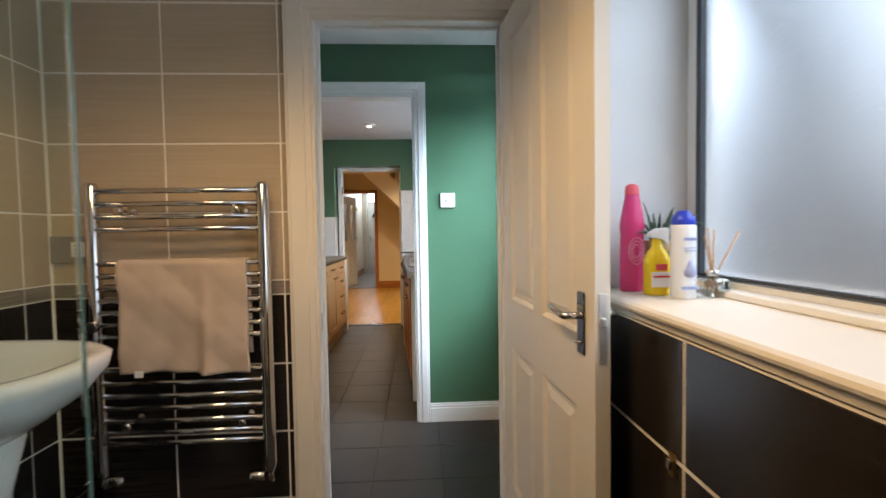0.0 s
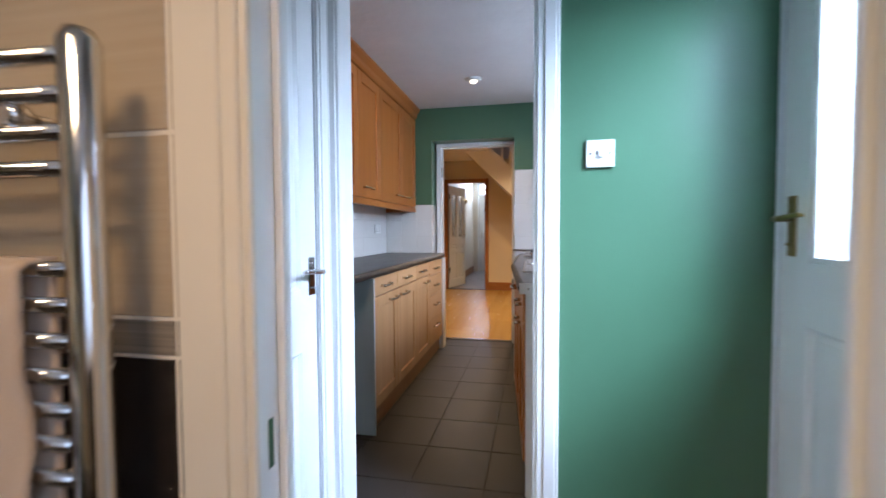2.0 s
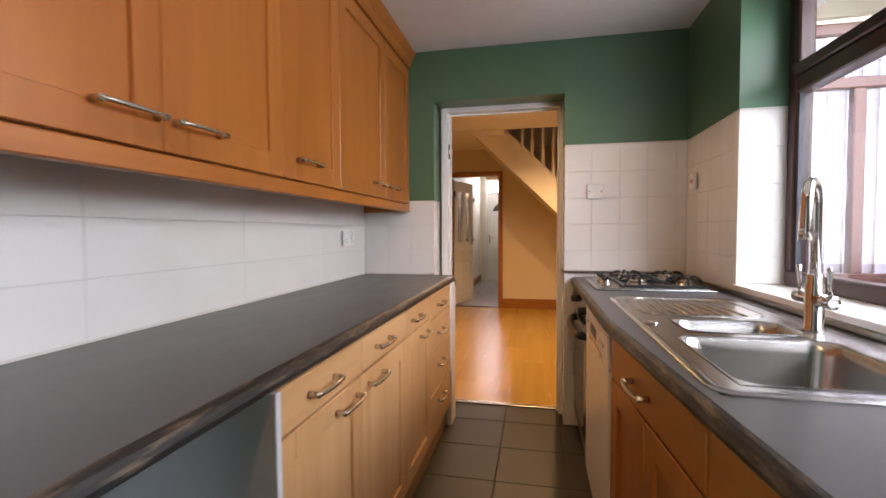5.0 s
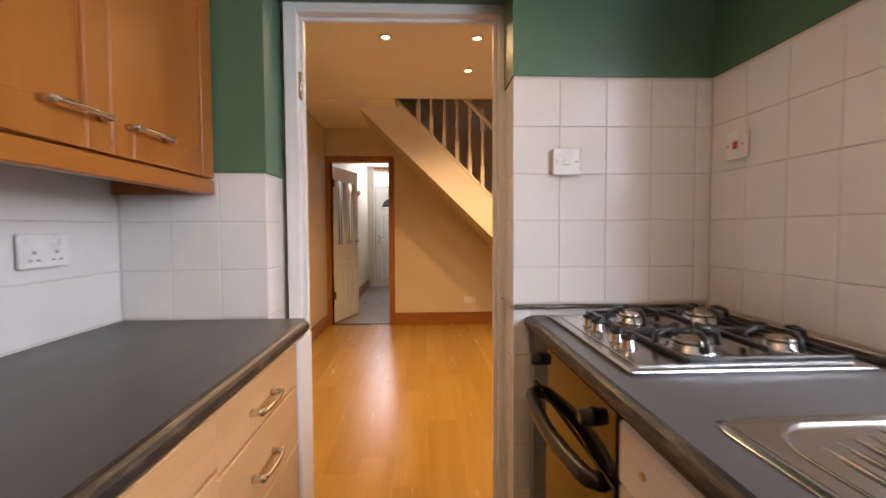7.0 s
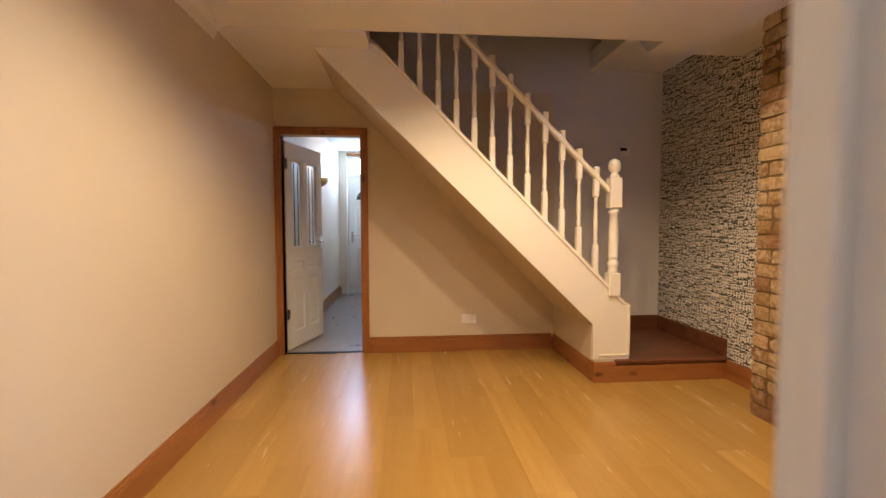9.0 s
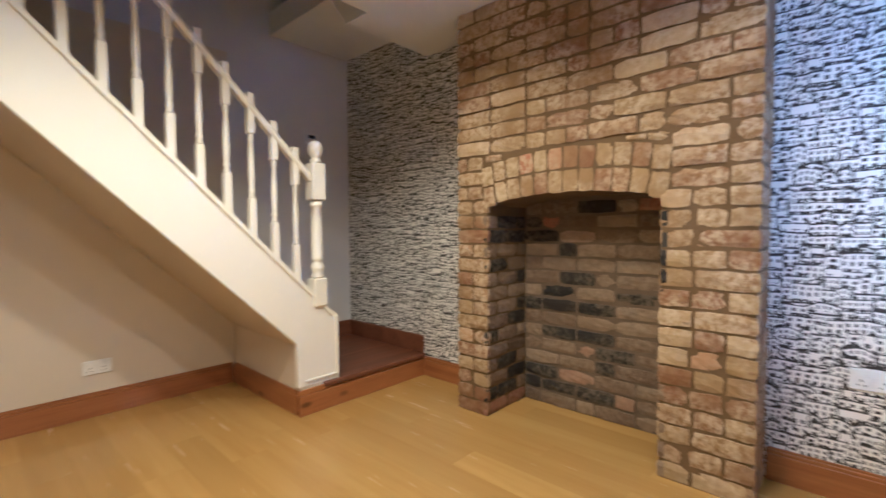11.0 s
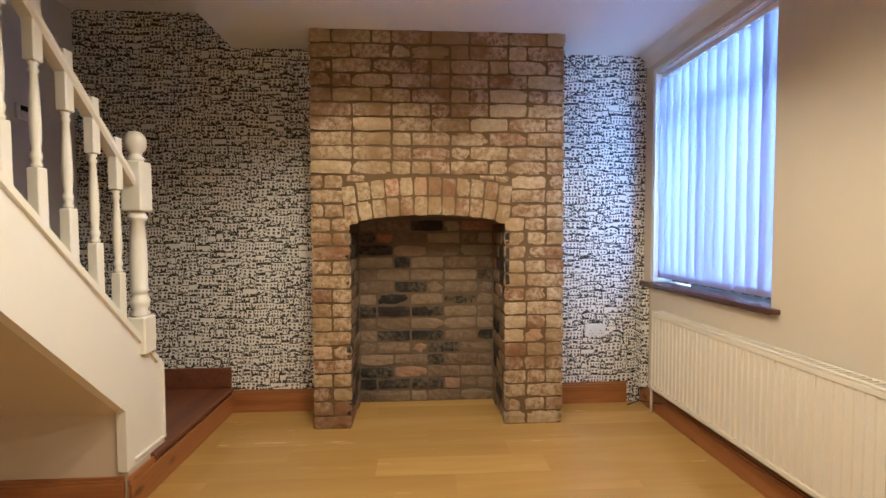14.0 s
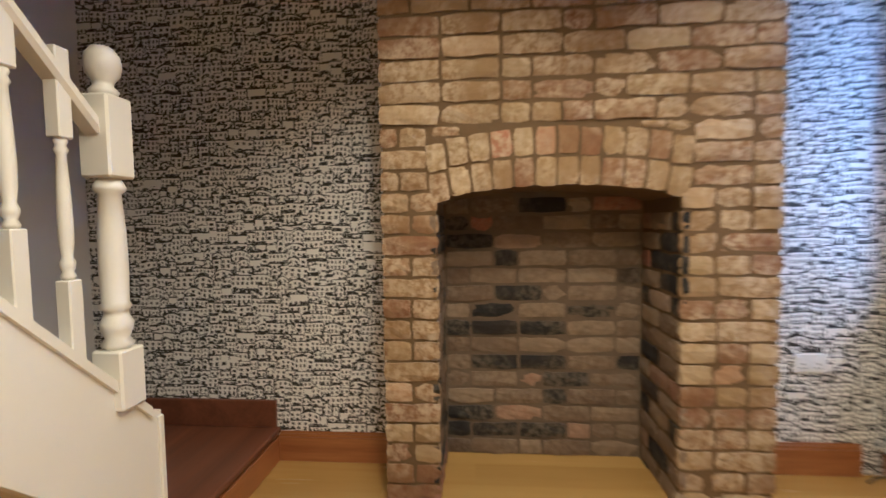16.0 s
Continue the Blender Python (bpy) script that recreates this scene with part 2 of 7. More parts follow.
def _worn_edge():
    n = Nodes("worn_laminate_edge")
    b = n.noise(n.place((1, 0.18, 1)), 55, 5, 0.7)
    c = n.ramp(b, [(0.50, (0.014, 0.013, 0.013)), (0.70, (0.15, 0.11, 0.072))])
    return n.base(c, 0.45)


WORN_EDGE = _worn_edge()


def _brick(name, soot):
    n = Nodes(name)
    p = n.place()
    r = n.random() if not soot else n.add("NewGeometry").outputs["Random Per Island"]
    cols = [(0.0, (0.185, 0.076, 0.026)), (0.2, (0.215, 0.106, 0.033)), (0.45, (0.262, 0.162, 0.054)), (0.8, (0.35, 0.246, 0.098)), (0.95, (0.49, 0.37, 0.180)), (1.0, (0.37, 0.13, 0.055))]
    if soot:
        cols = [(0.0, (0.010, 0.010, 0.011)), (0.30, (0.016, 0.014, 0.014)), (0.36, (0.11, 0.065, 0.036)), (0.62, (0.24, 0.165, 0.092)), (0.92, (0.36, 0.27, 0.16)), (1.0, (0.36, 0.105, 0.045))]
    c = n.ramp(r, cols)
    blot = n.noise(p, 16, 6, 0.7)
    amount = n.ramp(blot, [(0.36, (0, 0, 0)), (0.66, (0.55, 0.55, 0.55))])
    if soot:
        amount = n.math('MULTIPLY', amount, n.math('GREATER_THAN', r, 0.33))
    c = n.mix(amount, c, c4((0.32, 0.205, 0.086) if not soot else (0.17, 0.12, 0.075)))
    pale = n.math('MULTIPLY', n.ramp(n.noise(p, 3.2, 4, 0.6), [(0.40, (0, 0, 0)), (0.58, (1, 1, 1))]), n.ramp(n.noise(p, 34, 5, 0.7), [(0.40, (0, 0, 0)), (0.58, (1, 1, 1))]))
    c = n.mix(n.math('MULTIPLY', pale, 0.8 if not soot else 0.2), c, c4((0.60, 0.47, 0.29)))
    fine = n.noise(p, 120, 4, 0.7)
    c = n.mix(n.math('MULTIPLY', fine, 0.32), c, c4((0.10, 0.052, 0.028) if not soot else (0.022, 0.015, 0.011)))
    n.bump(n.math('ADD', blot, n.math('MULTIPLY', fine, 0.5)), 0.5, 0.008)
    return n.base(c, 0.85)


BRICK = _brick("old_reclaimed_brick", False)
SOOT = _brick("sooty_firebox_brick", True)
MORTAR = painted("brown_lime_mortar", (0.140, 0.088, 0.034), 0.95, 0.3, 9, 0.5, 70)
MORTAR_DARK = painted("sooty_mortar", (0.150, 0.108, 0.066), 0.95, 0.4, 9, 0.5, 70)


def _wallpaper():
    """Rows of small black ink houses with roofs, domes and windows on off-white paper."""
    n = Nodes("village_line_drawing_wallpaper")
    geo = n.add("NewGeometry").outputs["Position"]
    sep = n.add("SeparateXYZ", ((0, geo),))
    u = n.math('ADD', sep.outputs["X"], sep.outputs["Y"])
    z = sep.outputs["Z"]
    flat = n.add("CombineXYZ", ((0, u), (1, z))).outputs[0]

    def centred(scale, amount, detail=2.0):
        return n.math('MULTIPLY', n.math('SUBTRACT', n.noise(flat, scale, detail), 0.5), amount)

    def hashed(a, b, seed):
        v = n.add("CombineXYZ", ((0, a), (1, b), (2, seed))).outputs[0]
        w = n.add("TexWhiteNoise", (("Vector", v),))
        return n.add("SeparateColor", ((0, w.outputs["Color"]),)).outputs

    def band(v, lo, hi):
        return n.math('MULTIPLY', n.math('GREATER_THAN', v, lo), n.math('LESS_THAN', v, hi))

    def either(*vs):
        out = vs[0]
        for v in vs[1:]:
            out = n.math('MAXIMUM', out, v)
        return out

    def both(a, b):
        return n.math('MULTIPLY', a, b)

    wide, pitch = 0.098, 0.046
    u2 = n.math('ADD', n.math('ADD', u, centred(60.0, 0.005)), centred(9.0, 0.012))
    z2 = n.math('ADD', n.math('ADD', z, centred(7.0, 0.024)), centred(60.0, 0.005))
    level = n.math('DIVIDE', z2, pitch)
    row, rise = n.math('FLOOR', level), n.math('FRACT', level)

    def houses(r, lv):
        """One terrace of houses: how far a place lies under its roofs, and its ink."""
        w = n.math('ADD', n.math('DIVIDE', u2, wide), n.math('MULTIPLY', hashed(r, 0.0, 3.0)[0], 7.0))
        col, fu = n.math('FLOOR', w), n.math('FRACT', w)
        p, q, s = hashed(col, r, 4.0), hashed(col, r, 5.0), hashed(col, r, 6.0)
        cut = n.math('GREATER_THAN', p[0], 0.35)
        split = n.math('ADD', 0.34, n.math('MULTIPLY', p[1], 0.32))
        far = both(cut, n.math('GREATER_THAN', fu, split))
        lo = n.math('MULTIPLY', far, split)
        hi = n.math('SUBTRACT', 1.0, n.math('MULTIPLY', both(cut, n.math('SUBTRACT', 1.0, far)), n.math('SUBTRACT', 1.0, split)))
        span = n.math('SUBTRACT', hi, lo)
        lu = n.math('DIVIDE', n.math('SUBTRACT', fu, lo), span)
        tall = n.mix(far, q[0], q[1])
        style = n.mix(far, q[2], s[0])
        mid = n.math('SUBTRACT', lu, 0.5)
        bow = n.math('MULTIPLY', n.math('MULTIPLY', mid, mid), n.math('MULTIPLY', n.math('GREATER_THAN', style, 0.72), 1.5))
        roof = n.math('SUBTRACT', n.math('ADD', 0.84, n.math('MULTIPLY', tall, 0.76)), bow)
        depth = n.math('SUBTRACT', roof, lv)
        eaves = band(depth, 0.0, n.math('ADD', 0.05, n.math('MULTIPLY', p[2], 0.14)))
        run = n.math('MULTIPLY', lu, span)
        rest = n.math('SUBTRACT', span, run)
        sides = both(n.math('LESS_THAN', rest, n.math('MULTIPLY', s[1], 0.085)), n.math('LESS_THAN', depth, n.math('ADD', 0.5, n.math('MULTIPLY', p[2], 0.8))))
        count = n.math('MULTIPLY', n.math('ADD', 3.0, n.math('FLOOR', n.math('MULTIPLY', s[2], 3.0))), span)
        slot = n.math('FRACT', n.math('MULTIPLY', lu, n.math('ROUND', count)))
        lights = both(band(slot, 0.26, 0.70), band(depth, 0.32, 0.60))
        doors = both(both(band(slot, 0.34, 0.80), band(depth, 0.80, 1.15)), n.math('GREATER_THAN', tall, 0.4))
        lights = both(lights, n.math('GREATER_THAN', style, 0.10))
        return depth, either(eaves, sides, lights, doors)

    near, near_ink = houses(n.math('SUBTRACT', row, 1.0), n.math('ADD', rise, 1.0))
    back, back_ink = houses(row, rise)
    scrub = n.math('GREATER_THAN', n.noise(flat, 85.0, 3, 0.7), 0.46)
    shade = both(band(near, -0.26, 0.0), n.math('GREATER_THAN', n.noise(flat, 30.0, 2), 0.50))
    ink = n.mix(n.math('GREATER_THAN', back, 0.0), scrub, either(back_ink, shade))
    ink = n.mix(n.math('GREATER_THAN', near, 0.0), ink, near_ink)
    ink = n.math('MULTIPLY', ink, n.ramp(n.noise(flat, 70, 3), [(0.30, (0.55, 0.55, 0.55)), (0.44, (1, 1, 1))]))
    paper = n.mix(n.noise(geo, 4, 4), c4((0.76, 0.73, 0.67)), c4((0.84, 0.81, 0.75)))
    c = n.mix(ink, paper, c4((0.022, 0.019, 0.018)))
    return n.base(c, 0.42)


PAPER = _wallpaper()


def _blind():
    n = Nodes("lavender_blind_fabric")
    f = n.noise(n.place((1, 1, 0.4)), 180, 2)
    d = n.add("BsdfDiffuse", (("Color", n.mix(f, c4((0.40, 0.375, 0.45)), c4((0.48, 0.45, 0.53)))),))
    t = n.add("BsdfTranslucent", (("Color", c4((0.71, 0.71, 0.82))),))
    m = n.add("MixShader", ((0, 0.64), (1, d.outputs[0]), (2, t.outputs[0])))
    n.t.links.new(m.outputs[0], n.out.inputs[0])
    return n.m


BLIND = _blind()


def _towel():
    n = Nodes("beige_towelling")
    p = n.place()
    f = n.noise(p, 300, 3, 0.7)
    g = n.noise(p, 6, 4)
    c = n.mix(g, c4((0.46, 0.35, 0.255)), c4((0.58, 0.46, 0.36)))
    n.bump(f, 0.5, 0.004)
    n.b.inputs["Sheen Weight"].default_value = 0.3
    return n.base(c, 0.95)


TOWEL = _towel()

# ---------------------------------------------------------------- mesh helpers


def bx(bm, lo, hi, bevel=0.0, seg=1):
    lo, hi = Vector(lo), Vector(hi)
    c, s = (lo + hi) / 2, hi - lo
    vs = bmesh.ops.create_cube(bm, size=1, matrix=Matrix.Translation(c) @ Matrix.Diagonal((*s, 1)))["verts"]
    if bevel:
        es = list({e for v in vs for e in v.link_edges})
        bmesh.ops.bevel(bm, geom=es, offset=bevel, segments=seg, affect='EDGES', profile=0.5)


def tube(bm, pts, r, seg=10, caps=True):
    """A round bar along points; r is one radius or one for each point."""
    pts = [Vector(p) for p in pts]
    rs = r if isinstance(r, (list, tuple)) else [r] * len(pts)
    rings, up = [], None
    for i, p in enumerate(pts):
        d = (pts[min(i + 1, len(pts) - 1)] - pts[max(i - 1, 0)]).normalized()
        if up is None:
            up = Vector((0, 0, 1)) if abs(d.z) < 0.9 else Vector((1, 0, 0))
        a = d.cross(up).normalized()
        b = a.cross(d).normalized()
        up = b
        rings.append([bm.verts.new(p + (a * math.cos(2 * math.pi * k / seg) + b * math.sin(2 * math.pi * k / seg)) * rs[i]) for k in range(seg)])
    for q, w in zip(rings, rings[1:]):
        for k in range(seg):
            f = bm.faces.new((q[k], q[(k + 1) % seg], w[(k + 1) % seg], w[k]))
            f.smooth = True
    if caps:
        bm.faces.new(rings[0][::-1])
        bm.faces.new(rings[-1])


def lathe(bm, profile, centre, seg=20, axis='z'):
    """Turns (radius, height) pairs round an upright axis through centre."""
    c = Vector(centre)
    rings = []
    for r, h in profile:
        ring = []
        for k in range(seg):
            a = 2 * math.pi * k / seg
            if axis == 'z':
                o = Vector((r * math.cos(a), r * math.sin(a), h))
            elif axis == 'x':
                o = Vector((h, r * math.cos(a), r * math.sin(a)))
            else:
                o = Vector((r * math.sin(a), h, r * math.cos(a)))
            ring.append(bm.verts.new(c + o))
        rings.append(ring)
    for q, w in zip(rings, rings[1:]):
        for k in range(seg):
            f = bm.faces.new((q[k], q[(k + 1) % seg], w[(k + 1) % seg], w[k]))
            f.smooth = True
    bm.faces.new(rings[0][::-1])
    bm.faces.new(rings[-1])


def prism(bm, pts, axis, a, b, bevel=0.0):
    """A polygon given in the plane across axis, run from a to b along it."""
    def at(p, h):
        if axis == 'x':
            return (h, p[0], p[1])
        if axis == 'y':
            return (p[0], h, p[1])
        return (p[0], p[1], h)
    lo = [bm.verts.new(at(p, a)) for p in pts]
    hi = [bm.verts.new(at(p, b)) for p in pts]
    n = len(pts)
    fs = [bm.faces.new(lo[::-1]), bm.faces.new(hi)]
    for k in range(n):
        fs.append(bm.faces.new((lo[k], lo[(k + 1) % n], hi[(k + 1) % n], hi[k])))
    if bevel:
        es = list({e for f in fs for e in f.edges})
        bmesh.ops.bevel(bm, geom=es, offset=bevel, segments=1, affect='EDGES')


def finish(name, bm, mat):
    bmesh.ops.recalc_face_normals(bm, faces=bm.faces)
    me = bpy.data.meshes.new(name)
    bm.to_mesh(me)
    bm.free()
    me.materials.append(mat)
    return me


def part(name, bm, mat, parent, label=""):
    ob = new(name, finish(name, bm, mat))
    ob.parent = parent
    return tagged(ob, label)


def thing(name, at, label, category, group=""):
    """An Empty at a thing's base; its parts are written in world places and hung under it."""
    e = new(name)
    e.empty_display_size = 0.05
    e.matrix_world = Matrix.Translation(at)
    return tagged(e, label, category, group)


def under(e, ob):
    """Hangs ob, built in world places, under the Empty e."""
    ob.parent = e
    ob.matrix_parent_inverse = e.matrix_world.inverted()
    return ob


def piece(name, bm, mat, e, label=""):
    ob = new(name, finish(name, bm, mat))
    return tagged(under(e, ob), label)


def solid(name, bm, mat, label, category, group="", kind=""):
    return tagged(new(name, finish(name, bm, mat)), label, category, group, kind)


def boxes(name, lohis, mat, label="", category="", kind="structure", bevel=0.0):
    bm = bmesh.new()
    for lo, hi in lohis:
        bx(bm, lo, hi, bevel)
    return solid(name, bm, mat, label, category, "", kind)


_slabs = {}


def slab_mesh(name, w, h, t, c, mat):
    """A flat piece w by h, its face up, chamfered by c; shared between alike pieces."""
    key = (name, round(w, 4), round(h, 4), t, c, mat.name)
    if key not in _slabs:
        x, y = w / 2, h / 2
        v = [(-x, -y, 0), (x, -y, 0), (x, y, 0), (-x, y, 0), (-x, -y, t - c), (x, -y, t - c), (x, y, t - c), (-x, y, t - c),
             (-x + c, -y + c, t), (x - c, -y + c, t), (x - c, y - c, t), (-x + c, y - c, t)]
        f = [(8, 9, 10, 11)]
        for a in (0, 4):
            f += [(a + k, a + (k + 1) % 4, a + 4 + (k + 1) % 4, a + 4 + k) for k in range(4)]
        me = bpy.data.meshes.new(name)
        me.from_pydata(v, [], f)
        me.materials.append(mat)
        _slabs[key] = me
    return _slabs[key]


def lay(name, parent, w, h, t, c, mat, m):
    ob = new(name, slab_mesh(name, w, h, t, c, mat))
    ob.parent = parent
    ob.matrix_parent_inverse = parent.matrix_world.inverted()
    ob.matrix_world = m
    return ob


def tile_field(parent, name, mat, origin, du, dv, us, vs, normal, t=0.007, gap=0.004, skip=None):
    """Tiles between the joint lines us and vs; du, dv are unit ways along the wall, normal points out of it."""
    o, du, dv, nn = Vector(origin), Vector(du), Vector(dv), Vector(normal)
    if du.cross(dv).dot(nn) < 0:
        rot = Matrix((-du, dv, nn)).transposed().to_4x4()
    else:
        rot = Matrix((du, dv, nn)).transposed().to_4x4()
    for u0, u1 in zip(us, us[1:]):
        for v0, v1 in zip(vs, vs[1:]):
            if skip and skip((u0 + u1) / 2, (v0 + v1) / 2):
                continue
            if u1 - u0 < 0.012 or v1 - v0 < 0.012:
                continue
            p = o + du * ((u0 + u1) / 2) + dv * ((v0 + v1) / 2)
            lay(name, parent, u1 - u0 - gap, v1 - v0 - gap, t, 0.0016, mat, Matrix.Translation(p) @ rot)


def joints(a, b, pitch, start):
    """Joint lines between a and b at that pitch through start, the ends included."""
    out = [a]
    k = math.ceil((a - start) / pitch + 1e-6)
    while start + k * pitch < b - 1e-4:
        if start + k * pitch - a > 1e-4:
            out.append(start + k * pitch)
        k += 1
    return out + [b]

# ---------------------------------------------------------------- large structure
HR, HL = 2.32, 2.46
XW = -1.41          # bathroom, west face
XE = 0.47           # bathroom, east face
boxes("floor_base", [((-2.1, -0.9, -0.2), (1.1, 6.4, -0.003)), ((-2.1, 6.4, -0.2), (2.6, 10.42, -0.003))], GROUT_GREY, "grey screed under the floors", "floor")
boxes("floor_hall", [((-1.9, 10.42, -0.2), (-0.7, 14.6, 0.0))], HALLFLOOR, "grey vinyl hall floor", "floor")
boxes("ceiling_bathroom", [((-1.6, -0.9, HR), (1.0, 2.6, HR + 0.1))], CEILING, "white bathroom ceiling", "ceiling")
boxes("ceiling_lobby", [((-1.7, 2.6, HR), (1.0, 3.6, HR + 0.1))], CEILING, "white lobby ceiling", "ceiling")
boxes("ceiling_kitchen", [((-1.7, 3.6, HR), (1.0, 6.4, HR + 0.1))], ARTEX, "white textured kitchen ceiling", "ceiling")
bm = bmesh.new()
bx(bm, (-1.9, 6.4, HL), (2.1, 9.15, HL + 0.12))
bx(bm, (-1.9, 9.15, HL - 0.01), (-0.82, 10.5, HL + 0.12))
prism(bm, [(9.15, HL), (9.36, HL), (9.55, HL + 0.225), (9.55, HL + 0.4), (9.15, HL + 0.12)], 'x', 1.2, 2.0)
bx(bm, (1.2, 9.55, HL + 0.225), (2.0, 10.5, HL + 0.4))
solid("ceiling_living", bm, CEILING, "white plaster living room ceiling with stairwell opening", "ceiling", "", "structure")
boxes("ceiling_landing", [((-1.2, 9.0, 4.4), (2.1, 10.6, 4.5))], CEILING, "white ceiling above the stairwell", "ceiling")
boxes("ceiling_hall", [((-1.9, 10.5, 2.5), (-0.7, 14.6, 2.6))], CEILING, "white hall ceiling", "ceiling")
# coving on the ceiling edges of the living room
bm = bmesh.new()
cove = [(0, 0), (0.075, 0), (0.05, -0.012), (0.022, -0.035), (0.008, -0.075), (0, -0.09)]
prism(bm, [(6.515 + a, HL + b) for a, b in cove], 'x', -1.74, 1.93)
prism(bm, [(-1.76 + a, HL + b) for a, b in cove], 'y', 6.6, 9.14)
solid("coving_living", bm, CEILING, "white curved ceiling coving", "coving", "", "structure")

# bathroom
wall_bw = boxes("wall_bathroom_west", [((XW - 0.12, -0.9, 0), (XW - 0.004, 2.55, HR))], GROUT_LIGHT, "beige and dark tiled bathroom side wall", "wall")
wall_bn = boxes("wall_bathroom_north", [((XW - 0.12, 2.541, 0), (-0.45, 2.60, HR)), ((-0.45, 2.541, 2.02), (0.33, 2.60, HR)), ((0.33, 2.541, 0), (0.9, 2.60, HR))],
                GROUT_LIGHT, "tiled bathroom wall with the doorway", "wall")
boxes("wall_bathroom_upper", [((-0.54, 2.534, 2.10), (XE, 2.541, HR)), ((0.42, 2.534, 0), (XE, 2.541, 2.1))], PLASTER, "white painted plaster over the doorway", "wall")
boxes("wall_lobby_south", [((-0.9, 2.60, 0), (-0.45, 2.606, HR)), ((0.33, 2.60, 0), (0.9, 2.606, HR)), ((-0.45, 2.60, 2.02), (0.33, 2.606, HR))], GREEN, "green painted lobby wall by the bathroom door", "wall")
boxes("wall_bathroom_south", [((-1.6, -1.0, 0), (1.0, -0.9, HR))], TILE_CREAM, "plain tiled wall behind the shower", "wall")
wall_be = boxes("wall_bathroom_east", [((XE + 0.004, -0.9, 0), (0.9, 2.55, 0.984)), ((XE, 2.06, 0.984), (0.9, 2.55, HR)), ((XE, -0.9, 0.984), (0.9, 0.1, HR)), ((XE, 0.1, 2.2), (0.9, 2.06, HR))],
                PLASTER, "white plaster outer wall with the frosted window", "wall")
boxes("grout_panel_east", [((XE - 0.0055, -0.9, 0), (XE + 0.004, 2.53, 0.972))], GROUT_LIGHT, "pale grout behind dark tiles", "wall")

# lobby
boxes("wall_lobby_west", [((-0.95, 2.606, 0), (-0.80, 2.66, HR)), ((-0.95, 3.43, 0), (-0.80, 3.533, HR)), ((-0.95, 2.66, 2.02), (-0.80, 3.43, HR)), ((-1.0, 2.606, 0), (-0.95, 3.533, HR))], PLASTER,
      "white painted lobby wall round the cupboard door", "wall")
boxes("wall_lobby_east", [((0.655, 2.606, 0), (0.9, 2.68, HR)), ((0.655, 3.50, 0), (0.9, 3.533, HR)), ((0.655, 2.68, 2.1), (0.9, 3.50, HR))], PLASTER, "white wall round the back door", "wall")
wall_kn = boxes("wall_lobby_north", [((-1.65, 3.533, 0), (-0.785, 3.633, HR)), ((-0.035, 3.533, 0), (0.9, 3.633, HR)), ((-0.785, 3.533, 2.035), (-0.035, 3.633, HR))], GREEN,
                "teal green painted wall with the kitchen doorway", "wall")
# kitchen
KW, KE, KN = -1.52, 0.42, 6.27
wall_kw = boxes("wall_kitchen_west", [((KW - 0.15, 3.633, 0), (KW - 0.006, KN + 0.2, HR))], GROUT_WHITE, "white tiled kitchen party wall", "wall")
boxes("wall_kitchen_west_paint", [((KW - 0.006, 3.633, 1.70), (KW, KN, HR)), ((KW - 0.006, 3.633, 0), (KW, KN, 0.90))], GREEN, "green paint above the worktop tiles", "wall")
KWIN = (4.05, 5.62, 0.955, 2.2)
wall_ke = boxes("wall_kitchen_east", [((KE + 0.006, 3.633, 0), (0.70, KWIN[0], HR)), ((KE + 0.006, KWIN[1] + 0.006, 0), (0.70, KN + 0.2, HR)), ((KE + 0.006, KWIN[0], 0), (0.70, KWIN[1] + 0.006, KWIN[2] - 0.03)),
                 ((KE + 0.006, KWIN[0], KWIN[3]), (0.70, KWIN[1] + 0.006, HR))], GROUT_WHITE, "tiled outer wall with the kitchen window", "wall")
boxes("wall_kitchen_east_paint", [((KE, KWIN[1], 1.70), (KE + 0.006, KN, HR)), ((KE, 3.633, 0), (KE + 0.006, KWIN[0], HR)), ((KE, KWIN[0], KWIN[3]), (KE + 0.006, KWIN[1], HR)),
                                  ((KE + 0.006, KWIN[1], 1.70), (0.62, KWIN[1] + 0.006, KWIN[3]))], GREEN, "green paint above the tiles by the window", "wall")
RX0, RX1, RTOP = -1.053, -0.252, 2.01
wall_kx = boxes("wall_kitchen_north", [((-1.9, KN + 0.006, 0), (RX0 - 0.006, 6.515, HL)), ((RX1 + 0.006, KN + 0.006, 0), (0.70, 6.515, HL)), ((RX0 - 0.006, KN + 0.006, RTOP), (RX1 + 0.006, 6.515, HL))], GROUT_WHITE,
                "thick wall with the tiled doorway recess", "wall")
boxes("wall_kitchen_north_paint", [((KW, KN, 1.385), (RX0, KN + 0.006, HR)), ((RX1, KN, 1.70), (KE, KN + 0.006, HR)), ((RX0, KN, RTOP), (RX1, KN + 0.006, HR)),
                                   ((RX0 - 0.006, KN + 0.006, 1.385), (RX0, 6.44, RTOP)), ((RX1, KN + 0.006, 1.70), (RX1 + 0.006, 6.44, RTOP)), ((RX0, KN + 0.006, RTOP - 0.006), (RX1, 6.44, RTOP))],
      GREEN, "green painted plaster round the doorway recess", "wall")
